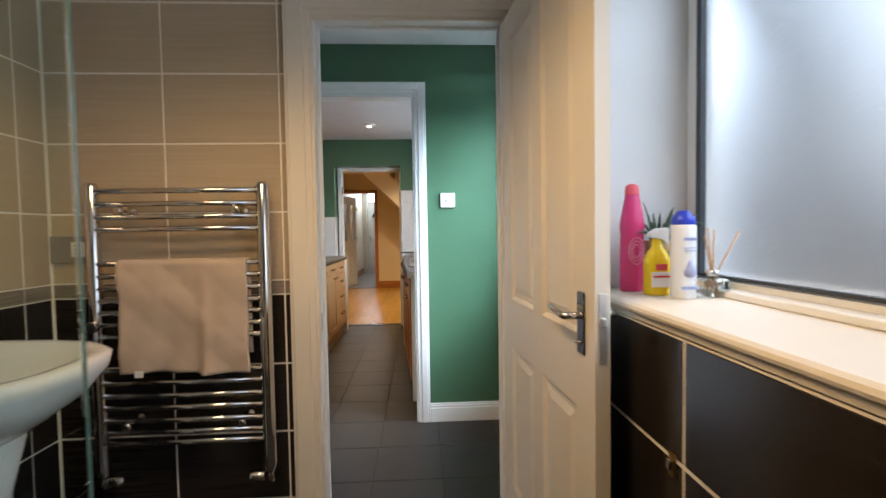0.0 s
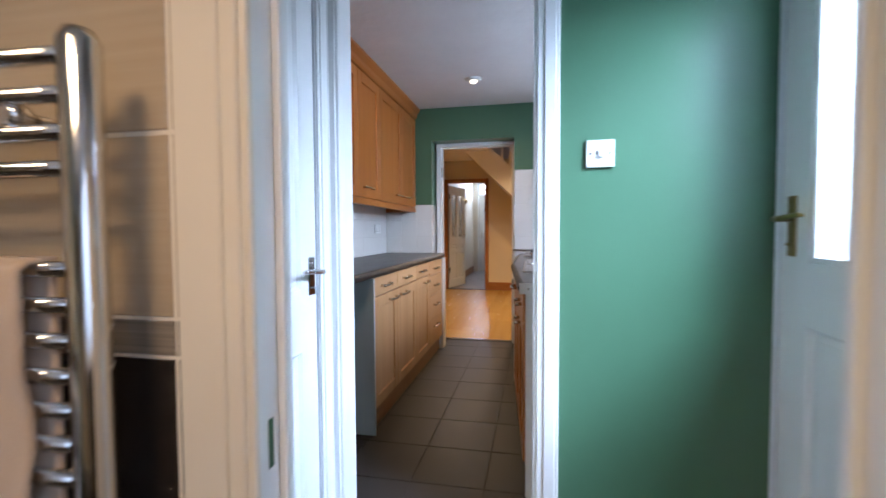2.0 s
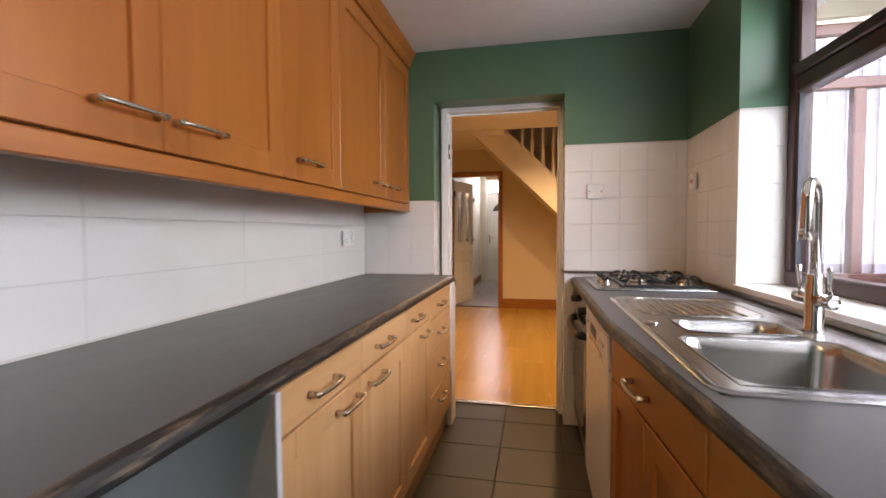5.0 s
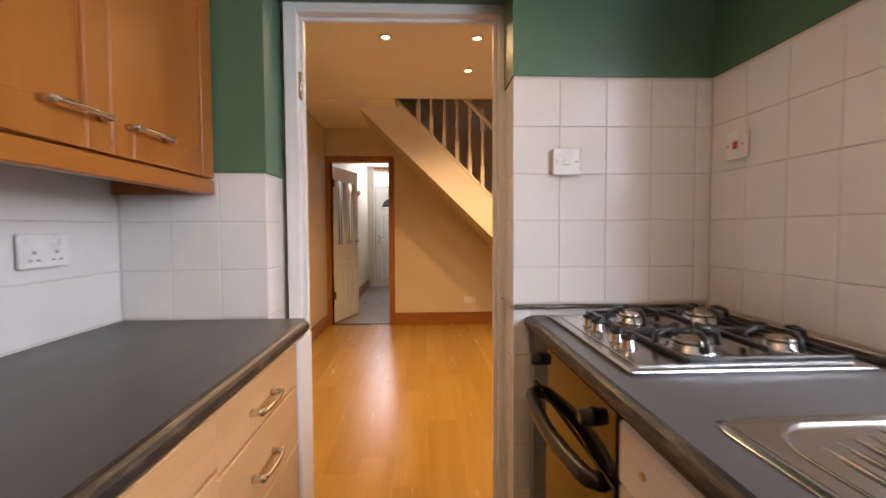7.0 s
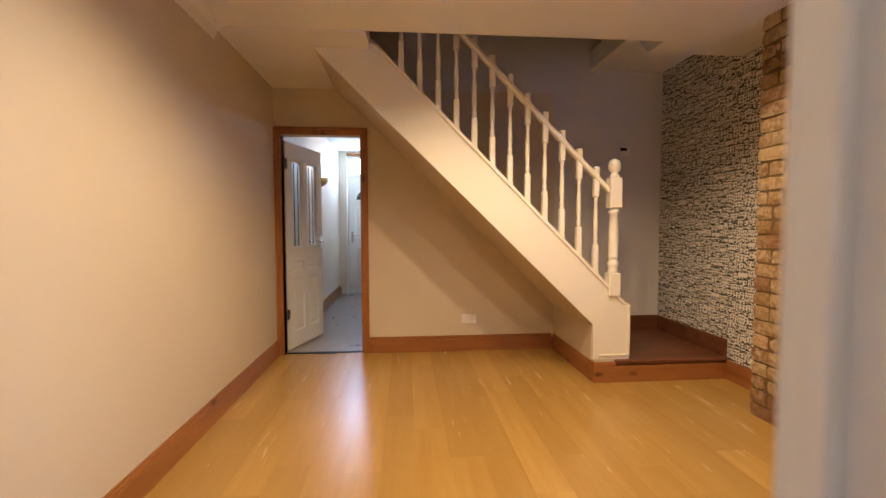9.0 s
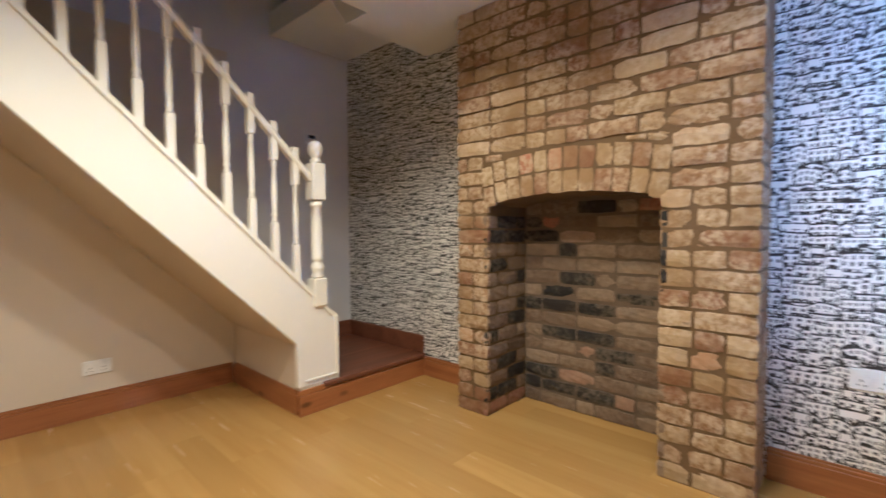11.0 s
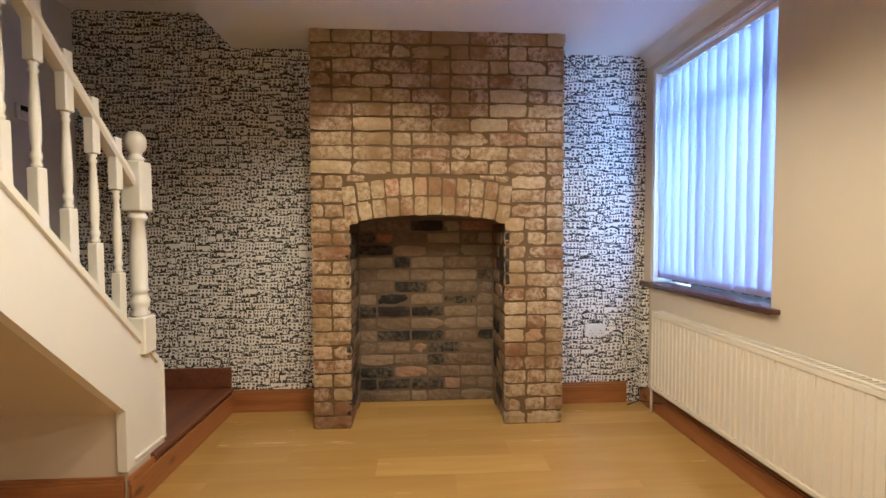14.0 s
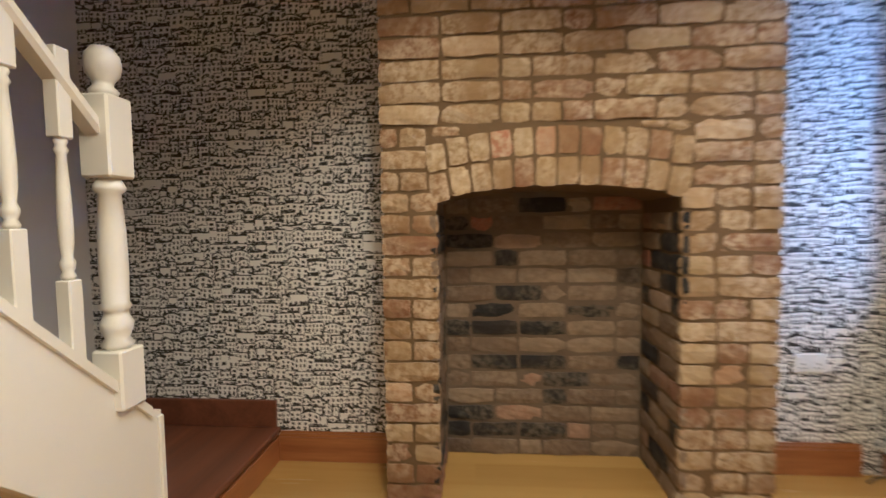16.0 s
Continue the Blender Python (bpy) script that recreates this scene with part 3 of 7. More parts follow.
# living room
LW, LE, LS, LN = -1.76, 1.935, 6.515, 10.38
boxes("wall_living_west", [((LW - 0.12, 6.4, 0), (LW, LN + 0.1, HL))], CREAM, "cream painted living room party wall", "wall")
WIN = (0.79, 1.80, 0.885, 2.30)
boxes("wall_living_south", [((0.70, 6.25, 0), (WIN[0], LS, HL)), ((WIN[1], 6.25, 0), (2.1, LS, HL)), ((WIN[0], 6.25, 0), (WIN[1], LS, 0.84)), ((WIN[0], 6.25, WIN[3]), (WIN[1], LS, HL)),
                            ((-0.245, 6.509, 0), (0.70, LS + 0.003, HL)), ((-1.76, 6.509, 0), (-1.06, LS + 0.003, HL)), ((-1.06, 6.509, 2.03), (-0.245, LS + 0.003, HL))],
      CREAM, "cream painted wall with the window and kitchen doorway", "wall")
wall_le = boxes("wall_living_east", [((LE, 6.25, 0), (2.2, 7.3, HL)), ((LE, 8.7, 0), (2.2, LN, 2.69)), ((2.10, 7.3, 0), (2.2, 8.7, HL))], PAPER, "alcove wall papered with black ink village drawings", "wall")
HD = (-1.70, -0.985, 2.035)
boxes("wall_living_north", [((LW - 0.1, LN, 0), (HD[0], LN + 0.1, HL)), ((HD[1], LN, 0), (0.865, LN + 0.1, HL)), ((HD[0], LN, HD[2]), (HD[1], LN + 0.1, HL))], CREAM, "cream painted wall under the stairs with the hall doorway", "wall")
boxes("wall_stairwell", [((0.865, LN, 0), (2.1, LN + 0.1, 4.4)), ((-1.2, LN, HL), (0.865, LN + 0.1, 4.4)), ((2.0, 9.0, 2.69), (2.1, LN, 4.4)), ((-1.3, 9.05, HL + 0.1), (2.0, 9.13, 4.4)), ((-1.3, 9.1, HL + 0.1), (-1.2, LN, 4.4))],
      GREY, "warm grey painted stairwell wall", "wall")
# hall
boxes("wall_hall_west", [((-1.85, LN + 0.1, 0), (-1.72, 14.6, 2.5))], HALL, "pale cream hall wall", "wall")
boxes("wall_hall_east", [((-0.86, LN + 0.1, 0), (-0.75, 14.6, 2.5))], HALL, "pale cream hall wall", "wall")
boxes("wall_hall_north", [((-1.72, 14.12, 0), (-1.58, 14.24, 2.5)), ((-0.92, 14.12, 0), (-0.86, 14.24, 2.5)), ((-1.58, 14.12, 2.42), (-0.92, 14.24, 2.5))], HALL, "pale wall round the front door", "wall")
# yard outside the windows
boxes("ground", [((-40, -40, -0.42), (40, 40, -0.30))], YARD, "grey concrete yard", "ground")


# ---------------------------------------------------------------- joinery
def architrave(name, x0, x1, top, y, out, mat, w=0.075, label="white moulded door architrave", legs=(True, True)):
    """Moulded frame round an opening in a wall facing along y; out is the way it stands proud."""
    e = tagged(new(name), label, "architrave", "", "structure")
    steps = ((0.0, w, 0.012), (0.012, w, 0.018), (0.035, w - 0.012, 0.023))
    for k, member in enumerate(("leg", "leg", "head")):
        if k < 2 and not legs[k]:
            continue
        bm = bmesh.new()
        for a, b, t in steps:
            d = sorted((y, y + out * t))
            if k == 0:
                bx(bm, (x0 - b, d[0], 0), (x0 - a, d[1], top + b), 0.003)
            elif k == 1:
                bx(bm, (x1 + a, d[0], 0), (x1 + b, d[1], top + b), 0.003)
            else:
                bx(bm, (x0 - a, d[0], top + a), (x1 + a, d[1], top + b), 0.003)
        part(member, bm, mat, e)
    return e


def lining(name, x0, x1, top, y0, y1, mat, label, t=0.03, stop=None):
    e = tagged(new(name), label, "door lining", "", "structure")
    for member, lo, hi in (("jamb", (x0 - t, y0, 0), (x0, y1, top + t)), ("jamb", (x1, y0, 0), (x1 + t, y1, top + t)), ("head", (x0, y0, top), (x1, y1, top + t))):
        bm = bmesh.new()
        bx(bm, lo, hi, 0.002)
        part(member, bm, mat, e)
    if stop:
        for lo, hi in (((x0, stop[0], 0), (x0 + 0.013, stop[1], top)), ((x1 - 0.013, stop[0], 0), (x1, stop[1], top)), ((x0 + 0.013, stop[0], top - 0.013), (x1 - 0.013, stop[1], top))):
            bm = bmesh.new()
            bx(bm, lo, hi, 0.002)
            part("door_stop", bm, mat, e)
    return e


CREAMISH = painted("ivory_gloss_paint", (0.76, 0.70, 0.60), 0.35, 0.05, 3.0, 0.03)
lining("door_lining_bathroom", -0.42, 0.30, 1.99, 2.53, 2.610, WHITE, "white painted door lining", 0.03, (2.575, 2.595))
architrave("architrave_bathroom", -0.42, 0.30, 1.99, 2.534, -1, CREAMISH, 0.11, "ivory painted moulded architrave")
lining("door_lining_kitchen", -0.755, -0.065, 2.006, 3.53, 3.637, WHITE, "white painted kitchen door lining", 0.03)
architrave("architrave_lobby", -0.755, -0.065, 2.006, 3.533, -1, WHITE, 0.085, legs=(True, True))
lining("door_lining_living", -0.993, -0.271, 1.971, 6.43, 6.52, WHITE, "white door lining with old hinges", 0.046, (6.47, 6.50))
architrave("architrave_living", -0.993, -0.271, 1.985, LS + 0.003, 1, WHITE, 0.07)
lining("door_lining_hall", HD[0], HD[1], HD[2], LN - 0.004, LN + 0.104, PINE_Z, "varnished pine door lining", 0.025)
architrave("architrave_hall", HD[0], HD[1], HD[2], LN, -1, PINE_Z, 0.07, "varnished pine architrave")
# threshold strips
boxes("threshold_kitchen", [((-0.99, 6.495, 0.0), (-0.275, 6.535, 0.011))], NICKEL, "worn metal threshold strip", "threshold", "structure", 0.003)
boxes("threshold_hall", [((HD[0], LN + 0.03, 0.0), (HD[1], LN + 0.07, 0.008))], RUBBER, "dark threshold strip", "threshold", "structure", 0.002)


def skirting(name, runs, h, t, mat, label):
    """Runs: (x0, y0, x1, y1, nx, ny), the line on the wall and the way out of it."""
    bm = bmesh.new()
    for x0, y0, x1, y1, nx, ny in runs:
        for a, b, tt in ((0, h - 0.028, t), (h - 0.028, h - 0.012, t * 0.75), (h - 0.012, h, t * 0.45)):
            xs, ys = sorted((x0, x1)), sorted((y0, y1))
            if nx:
                xs = sorted((x0, x0 + nx * tt))
            else:
                ys = sorted((y0, y0 + ny * tt))
            bx(bm, (xs[0], ys[0], a), (xs[1], ys[1], b), 0.002)
    return solid(name, bm, mat, label, "skirting board", "", "structure")


skirting("baseboard_lobby", [(0.021, 3.533, 0.655, 3.533, 0, -1)], 0.115, 0.018, WHITE, "white painted skirting board")
skirting("baseboard_living_west", [(LW, LS + 0.02, LW, LN - 0.02, 1, 0)], 0.15, 0.02, PINE_Y, "varnished pine skirting board")
skirting("baseboard_living_north", [(HD[1] + 0.071, LN, 0.845, LN, 0, -1)], 0.15, 0.02, PINE, "varnished pine skirting board")
skirting("baseboard_stair_return", [(0.865, 9.44, 0.865, LN - 0.02, -1, 0)], 0.15, 0.02, PINE_Y, "varnished pine skirting under the stairs")
skirting("baseboard_alcoves", [(LE, 6.64, LE, 7.21, -1, 0), (LE, 8.79, LE, 9.40, -1, 0)], 0.15, 0.02, PINE_Y, "varnished pine skirting board in the alcove")
skirting("baseboard_window_wall", [(-0.2, LS + 0.003, 1.93, LS + 0.003, 0, 1)], 0.13, 0.02, PINE, "varnished pine skirting under the radiator")
skirting("baseboard_hall", [(-1.72, 11.3, -1.72, 14.1, 1, 0)], 0.16, 0.02, PINE_Y, "dark pine hall skirting")


def panel_door(name, w, h, panels, mat, m, label, t=0.036, glass_panels=()):
    """A framed door: hinge at the origin, the leaf along x, panels as (x0, z0, x1, z1)."""
    e = new(name)
    e.matrix_world = m
    tagged(e, label, "door", "", "structure")
    xs = sorted({0.0, w, *[p[0] for p in panels], *[p[2] for p in panels]})
    zs = sorted({0.005, h, *[p[1] for p in panels], *[p[3] for p in panels]})
    bm = bmesh.new()
    for x0, x1 in zip(xs, xs[1:]):
        for z0, z1 in zip(zs, zs[1:]):
            cx, cz = (x0 + x1) / 2, (z0 + z1) / 2
            if not any(p[0] < cx < p[2] and p[1] < cz < p[3] for p in panels):
                bx(bm, (x0, 0, z0), (x1, t, z1))
    bmesh.ops.remove_doubles(bm, verts=bm.verts, dist=1e-5)
    part("leaf", bm, mat, e)
    for k, (x0, z0, x1, z1) in enumerate(panels):
        bm = bmesh.new()
        if k in glass_panels:
            bx(bm, (x0, t / 2 - 0.003, z0), (x1, t / 2 + 0.003, z1))
            g = part("glass_pane", bm, CLEAR, e, "clear glass door pane")
            g.visible_shadow = False
            bm = bmesh.new()
            for a, b in (((x0, 0.003, z0), (x0 + 0.018, t - 0.003, z1)), ((x1 - 0.018, 0.003, z0), (x1, t - 0.003, z1)), ((x0, 0.003, z0), (x1, t - 0.003, z0 + 0.018)), ((x0, 0.003, z1 - 0.018), (x1, t - 0.003, z1))):
                bx(bm, a, b, 0.003)
            part("glazing_bead", bm, mat, e)
            continue
        # sunk border, sloped moulding and raised field on both faces
        bx(bm, (x0, 0.010, z0), (x1, t - 0.010, z1))
        for y0, y1 in ((0.010, 0.004), (t - 0.010, t - 0.004)):
            a, b = 0.028, 0.05
            lo = [bm.verts.new(q) for q in ((x0 + a, y0, z0 + a), (x1 - a, y0, z0 + a), (x1 - a, y0, z1 - a), (x0 + a, y0, z1 - a))]
            hi = [bm.verts.new(q) for q in ((x0 + b, y1, z0 + b), (x1 - b, y1, z0 + b), (x1 - b, y1, z1 - b), (x0 + b, y1, z1 - b))]
            bm.faces.new(hi)
            for i in range(4):
                bm.faces.new((lo[i], lo[(i + 1) % 4], hi[(i + 1) % 4], hi[i]))
        for y0, y1 in ((0.0, 0.010), (t, t - 0.010)):
            a = 0.012
            lo = [bm.verts.new(q) for q in ((x0, y0, z0), (x1, y0, z0), (x1, y0, z1), (x0, y0, z1))]
            hi = [bm.verts.new(q) for q in ((x0 + a, y1, z0 + a), (x1 - a, y1, z0 + a), (x1 - a, y1, z1 - a), (x0 + a, y1, z1 - a))]
            for i in range(4):
                bm.faces.new((lo[i], lo[(i + 1) % 4], hi[(i + 1) % 4], hi[i]))
        part("door_panel", bm, mat, e)
    return e


def lever_handle(e, x, z, way, y0, out, mat, plate_h=0.15):
    """A lever on a long plate; way: the lever's direction along x, out: the way off the leaf."""
    bm = bmesh.new()
    d = sorted((y0, y0 + out * 0.006))
    bx(bm, (x - 0.02, d[0], z - plate_h * 0.62), (x + 0.02, d[1], z + plate_h * 0.38), 0.003)
    lathe(bm, [(0.004, 0), (0.004, 0.012), (0.003, 0.013)] if out > 0 else [(0.003, -0.013), (0.004, -0.012), (0.004, 0)], (x, y0 + out * 0.005, z - plate_h * 0.42), 10, 'y')
    h = part("door_handle", bm, mat, e, "lever handle on a long backplate")
    bm = bmesh.new()
    yo = y0 + out * 0.045
    tube(bm, [(x, y0, z), (x, y0 + out * 0.03, z), (x, yo, z), (x + way * 0.02, yo, z), (x + way * 0.06, yo, z + 0.004), (x + way * 0.10, yo - out * 0.004, z + 0.008), (x + way * 0.115, yo - out * 0.006, z + 0.006)],
         [0.009, 0.009, 0.0095, 0.009, 0.0075, 0.007, 0.005], 10)
    part("lever", bm, mat, h)
    return h


P4 = [(0.10, 0.92, 0.345, 1.88), (0.425, 0.92, 0.665, 1.88), (0.10, 0.20, 0.345, 0.74), (0.425, 0.20, 0.665, 0.74)]


def door_at(x, y, ang, z=0.008):
    return Matrix.Translation((x, y, z)) @ Matrix.Rotation(radians(ang), 4, 'Z')


# the leaf runs from its hinge towards the camera's start
d = panel_door("door_bathroom", 0.765, 1.975, P4, CREAMISH, door_at(0.302, 2.528, -85.7), "ivory painted four-panel bathroom door standing open")
lever_handle(d, 0.70, 0.97, -1, 0.0, -1, CHROME)
lever_handle(d, 0.70, 0.97, -1, 0.036, 1, CHROME)
bm = bmesh.new()
bx(bm, (0.765, 0.008, 0.87), (0.767, 0.028, 1.03), 0.0008)
bx(bm, (0.766, 0.012, 0.955), (0.776, 0.024, 0.975), 0.002)
part("latch_plate", bm, WORN_STEEL, d, "worn steel latch plate in the door edge")
bm = bmesh.new()
bx(bm, (-0.4195, 2.548, 0.80), (-0.4182, 2.562, 0.87), 0.0004)
solid("strike_plate", bm, CHROME, "worn metal strike plate in the door lining", "strike plate")
# cupboard door of the lobby, closed
d = panel_door("door_cupboard", 0.745, 1.99, [(0.09, 0.93, 0.315, 1.87), (0.365, 0.93, 0.645, 1.87), (0.09, 0.20, 0.315, 0.725), (0.365, 0.20, 0.645, 0.725)], WHITE, door_at(-0.806, 2.68, 90), "white painted four-panel cupboard door, closed")
lever_handle(d, 0.71, 0.985, -1, 0.0, -1, CHROME, 0.13)
bm = bmesh.new()
for a, b, t_ in ((0.0, 0.06, 0.012), (0.012, 0.06, 0.018)):
    bx(bm, (-0.80, 3.43 + a, 0), (-0.80 + t_, 3.43 + b, 2.02 + b), 0.003)
    bx(bm, (-0.80, 2.66, 2.02 + a), (-0.80 + t_, 3.43 + a, 2.02 + b), 0.003)
solid("architrave_cupboard", bm, WHITE, "white moulded cupboard architrave", "architrave", "", "structure")
# half-glazed back door
d = panel_door("door_back", 0.79, 2.06, [(0.27 - 0.14, 1.03, 0.66, 1.93), (0.13, 0.22, 0.66, 0.86)], WHITE, door_at(0.70, 2.69, 90), "white half-glazed back door, closed", 0.05, (0,))
lever_handle(d, 0.735, 1.15, -1, 0.05, 1, BRASS, 0.17)
bm = bmesh.new()
bx(bm, (0.66, 3.482, 0), (0.72, 3.50, 2.1))
solid("door_frame_back", bm, WHITE, "white back door frame", "door frame", "", "structure")
# glazed hall door standing open
d = panel_door("door_hall", 0.70, 1.99, [(0.10, 0.98, 0.315, 1.84), (0.39, 0.98, 0.605, 1.84), (0.10, 0.75, 0.315, 0.85), (0.39, 0.75, 0.605, 0.85), (0.10, 0.16, 0.315, 0.68), (0.39, 0.16, 0.605, 0.68)], WHITE,
               door_at(-1.69, LN + 0.11, 73), "white hall door with two glass panes, standing open", 0.036, (0, 1))
lever_handle(d, 0.64, 1.03, -1, 0.0, -1, CHROME, 0.12)
lever_handle(d, 0.64, 1.03, -1, 0.036, 1, CHROME, 0.12)
for x0, x1 in ((0.10, 0.315), (0.39, 0.605)):
    bm = bmesh.new()
    r = (x1 - x0) / 2
    xm = (x0 + x1) / 2
    prism(bm, [(x0, 1.84 - r * 0.8), (x0, 1.84), (x1, 1.84), (x1, 1.84 - r * 0.8)] + [(xm + r * 0.98 * math.cos(a), 1.835 - r * 0.8 + r * 0.8 * math.sin(a)) for a in [math.pi * k / 12 for k in range(13)]], 'y', 0.006, 0.030)
    part("pane_head", bm, WHITE, d)
    for x in (xm - 0.035, xm + 0.035):
        bm = bmesh.new()
        bx(bm, (x - 0.004, 0.013, 0.99), (x + 0.004, 0.023, 1.80))
        part("leading", bm, RUBBER, d, "dark lead strip in the glass")
for z in (0.35, 1.78):
    bm = bmesh.new()
    tube(bm, [(-0.006, -0.004, z - 0.05), (-0.006, -0.004, z + 0.05)], 0.007, 8)
    bx(bm, (-0.004, -0.004, z - 0.045), (0.03, 0.0, z + 0.045))
    part("hinge", bm, BLACK, d, "dark butt hinge")
# front door with a half-moon light and a fanlight over it
d = panel_door("door_front", 0.62, 2.05, [(0.12, 0.20, 0.28, 0.80), (0.36, 0.20, 0.52, 0.80), (0.12, 0.98, 0.28, 1.50), (0.36, 0.98, 0.52, 1.50), (0.11, 1.62, 0.53, 1.86)], WHITE, door_at(-1.56, 14.14, 0),
               "white front door with a half-moon window", 0.04, (4,))
bm = bmesh.new()
arc = [(0.32 + 0.19 * math.cos(a), 1.64 + 0.19 * math.sin(a)) for a in [math.pi * k / 14 for k in range(15)]]
prism(bm, [(0.11, 1.64), (0.11, 1.86), (0.53, 1.86), (0.53, 1.64)] + arc, 'y', 0.0, 0.008)
bx(bm, (0.11, 0.0, 1.62), (0.53, 0.008, 1.64))
part("pane_surround", bm, WHITE, d)
bm = bmesh.new()
tube(bm, [(0.32 + 0.2 * math.cos(a), -0.006, 1.64 + 0.2 * math.sin(a)) for a in [math.pi * k / 14 for k in range(15)]], 0.012, 8)
tube(bm, [(0.11, -0.006, 1.64), (0.53, -0.006, 1.64)], 0.012, 8)
part("pane_moulding", bm, WHITE, d)
bm = bmesh.new()
bx(bm, (0.38, -0.012, 0.86), (0.56, 0.0, 0.905), 0.004)
part("letter_plate", bm, BRASS, d, "brass letter plate")
lever_handle(d, 0.06, 1.02, 1, 0.0, -1, CHROME, 0.2)
w = thing("window_hall", (-1.25, 14.14, 2.1), "white framed fanlight above the front door", "window")
w["kind"] = "structure"
bm = bmesh.new()
for lo, hi in (((-1.58, 14.13, 2.06), (-0.92, 14.19, 2.12)), ((-1.58, 14.13, 2.37), (-0.92, 14.19, 2.42)), ((-1.58, 14.13, 2.12), (-1.53, 14.19, 2.37)), ((-0.97, 14.13, 2.12), (-0.92, 14.19, 2.37))):
    bx(bm, lo, hi, 0.005)
piece("window_frame", bm, WHITE, w)
bm = bmesh.new()
bx(bm, (-1.53, 14.155, 2.12), (-0.97, 14.16, 2.37))
piece("pane", bm, CLEAR, w).visible_shadow = False
bm = bmesh.new()
bx(bm, (-1.58, 14.08, 2.42), (-0.86, 14.12, 2.47), 0.004)
solid("door_lintel_trim", bm, PINE, "pine trim over the fanlight", "trim", "", "structure")
bm = bmesh.new()
bx(bm, (-1.60, 14.10, 0), (-1.57, 14.13, 2.42), 0.004)
bx(bm, (-0.93, 14.10, 0), (-0.90, 14.13, 2.42), 0.004)
solid("door_frame_front", bm, WHITE, "white front door frame", "door frame", "", "structure")

# ---------------------------------------------------------------- bathroom things
def ring_mesh(bm, outer, inner, z0, z1):
    """A flat ring between two outlines of equal length, with a wall on its outer edge."""
    n = len(outer)
    o = [bm.verts.new((*p, z1)) for p in outer]
    i = [bm.verts.new((*p, z1)) for p in inner]
    for k in range(n):
        bm.faces.new((o[k], o[(k + 1) % n], i[(k + 1) % n], i[k]))
    return o, i


def frame_window(name, axis_x, y0, y1, z0, z1, wd, depth, mat, label):
    """A window frame in a wall facing along x."""
    e = thing(name, (axis_x, (y0 + y1) / 2, z0), label, "window")
    e["kind"] = "structure"
    bm = bmesh.new()
    for lo, hi in (((axis_x, y0, z0), (axis_x + depth, y1, z0 + wd)), ((axis_x, y0, z1 - wd), (axis_x + depth, y1, z1)),
                   ((axis_x, y0, z0 + wd), (axis_x + depth, y0 + wd, z1 - wd)), ((axis_x, y1 - wd, z0 + wd), (axis_x + depth, y1, z1 - wd))):
        bx(bm, lo, hi, 0.006)
    piece("window_frame", bm, mat, e)
    return e


e = frame_window("window_bathroom", 0.75, 0.1, 2.06, 0.995, 2.2, 0.055, 0.07, WHITE, "white plastic window with frosted glass")
bm = bmesh.new()
for lo, hi in (((0.744, 0.155, 1.05), (0.76, 0.167, 2.145)), ((0.744, 1.985, 1.05), (0.76, 2.005, 2.145)), ((0.744, 0.155, 1.05), (0.76, 2.005, 1.058)), ((0.744, 0.155, 2.137), (0.76, 2.005, 2.145))):
    bx(bm, lo, hi)
piece("gasket", bm, RUBBER, e, "dark grey window gasket")
bm = bmesh.new()
bx(bm, (0.772, 0.155, 1.05), (0.778, 2.005, 2.145))
piece("pane", bm, FROSTED, e, "frosted window pane").visible_shadow = False
bm = bmesh.new()
prism(bm, [(XE - 0.012, 0.989), (XE - 0.019, 0.994), (XE - 0.021, 1.000), (XE - 0.018, 1.007), (XE - 0.010, 1.012), (0.76, 1.012), (0.76, 0.976), (XE - 0.009, 0.976)], 'y', -0.9, 2.058)
solid("window_sill_bathroom", bm, CREAMISH, "ivory painted window sill with rounded nosing", "window sill", "", "structure")
bm = bmesh.new()
bx(bm, (0.70, 0.1, 1.012), (0.752, 2.058, 1.030), 0.003)
solid("window_upstand_bathroom", bm, WHITE, "white sealed upstand behind the sill", "upstand", "", "structure")


def bottle(name, at, profile, mat, label, cap=None, cap_mat=None, neck_parts=(), squash=0.7):
    e = thing(name, at, label, "bottle")
    bm = bmesh.new()
    lathe(bm, profile, at, 20)
    for v in bm.verts:
        v.co.y = at[1] + (v.co.y - at[1]) * squash
    piece("body", bm, mat, e)
    if cap:
        bm = bmesh.new()
        lathe(bm, cap, at, 18)
        for v in bm.verts:
            v.co.y = at[1] + (v.co.y - at[1]) * squash
        piece("cap", bm, cap_mat, e)
    return e


SZ = 1.012
PINK = plain("pink_plastic", (0.72, 0.05, 0.20), 0.25)
PINK_CAP = plain("coral_plastic", (0.80, 0.10, 0.14), 0.3)
YELLOW = plain("yellow_plastic", (0.90, 0.62, 0.01), 0.25)
BLUE = plain("blue_plastic", (0.02, 0.05, 0.55), 0.3)
LABEL_W = plain("white_label", (0.80, 0.80, 0.80), 0.4)
LABEL_B = plain("blue_print", (0.30, 0.36, 0.62), 0.4)
LABEL_R = plain("red_print", (0.6, 0.05, 0.06), 0.4)
LABEL_P = plain("pale_pink_print", (0.78, 0.35, 0.42), 0.4)
e = bottle("toilet_cleaner_bottle", (0.552, 1.985, SZ), [(0.030, 0), (0.033, 0.006), (0.033, 0.10), (0.031, 0.16), (0.034, 0.175), (0.028, 0.215), (0.019, 0.262), (0.015, 0.268)], PINK, "pink cleaner bottle with a coral cap on the sill",
           [(0.019, 0.262), (0.020, 0.266), (0.018, 0.285), (0.010, 0.292)], PINK_CAP, squash=0.75)
bm = bmesh.new()
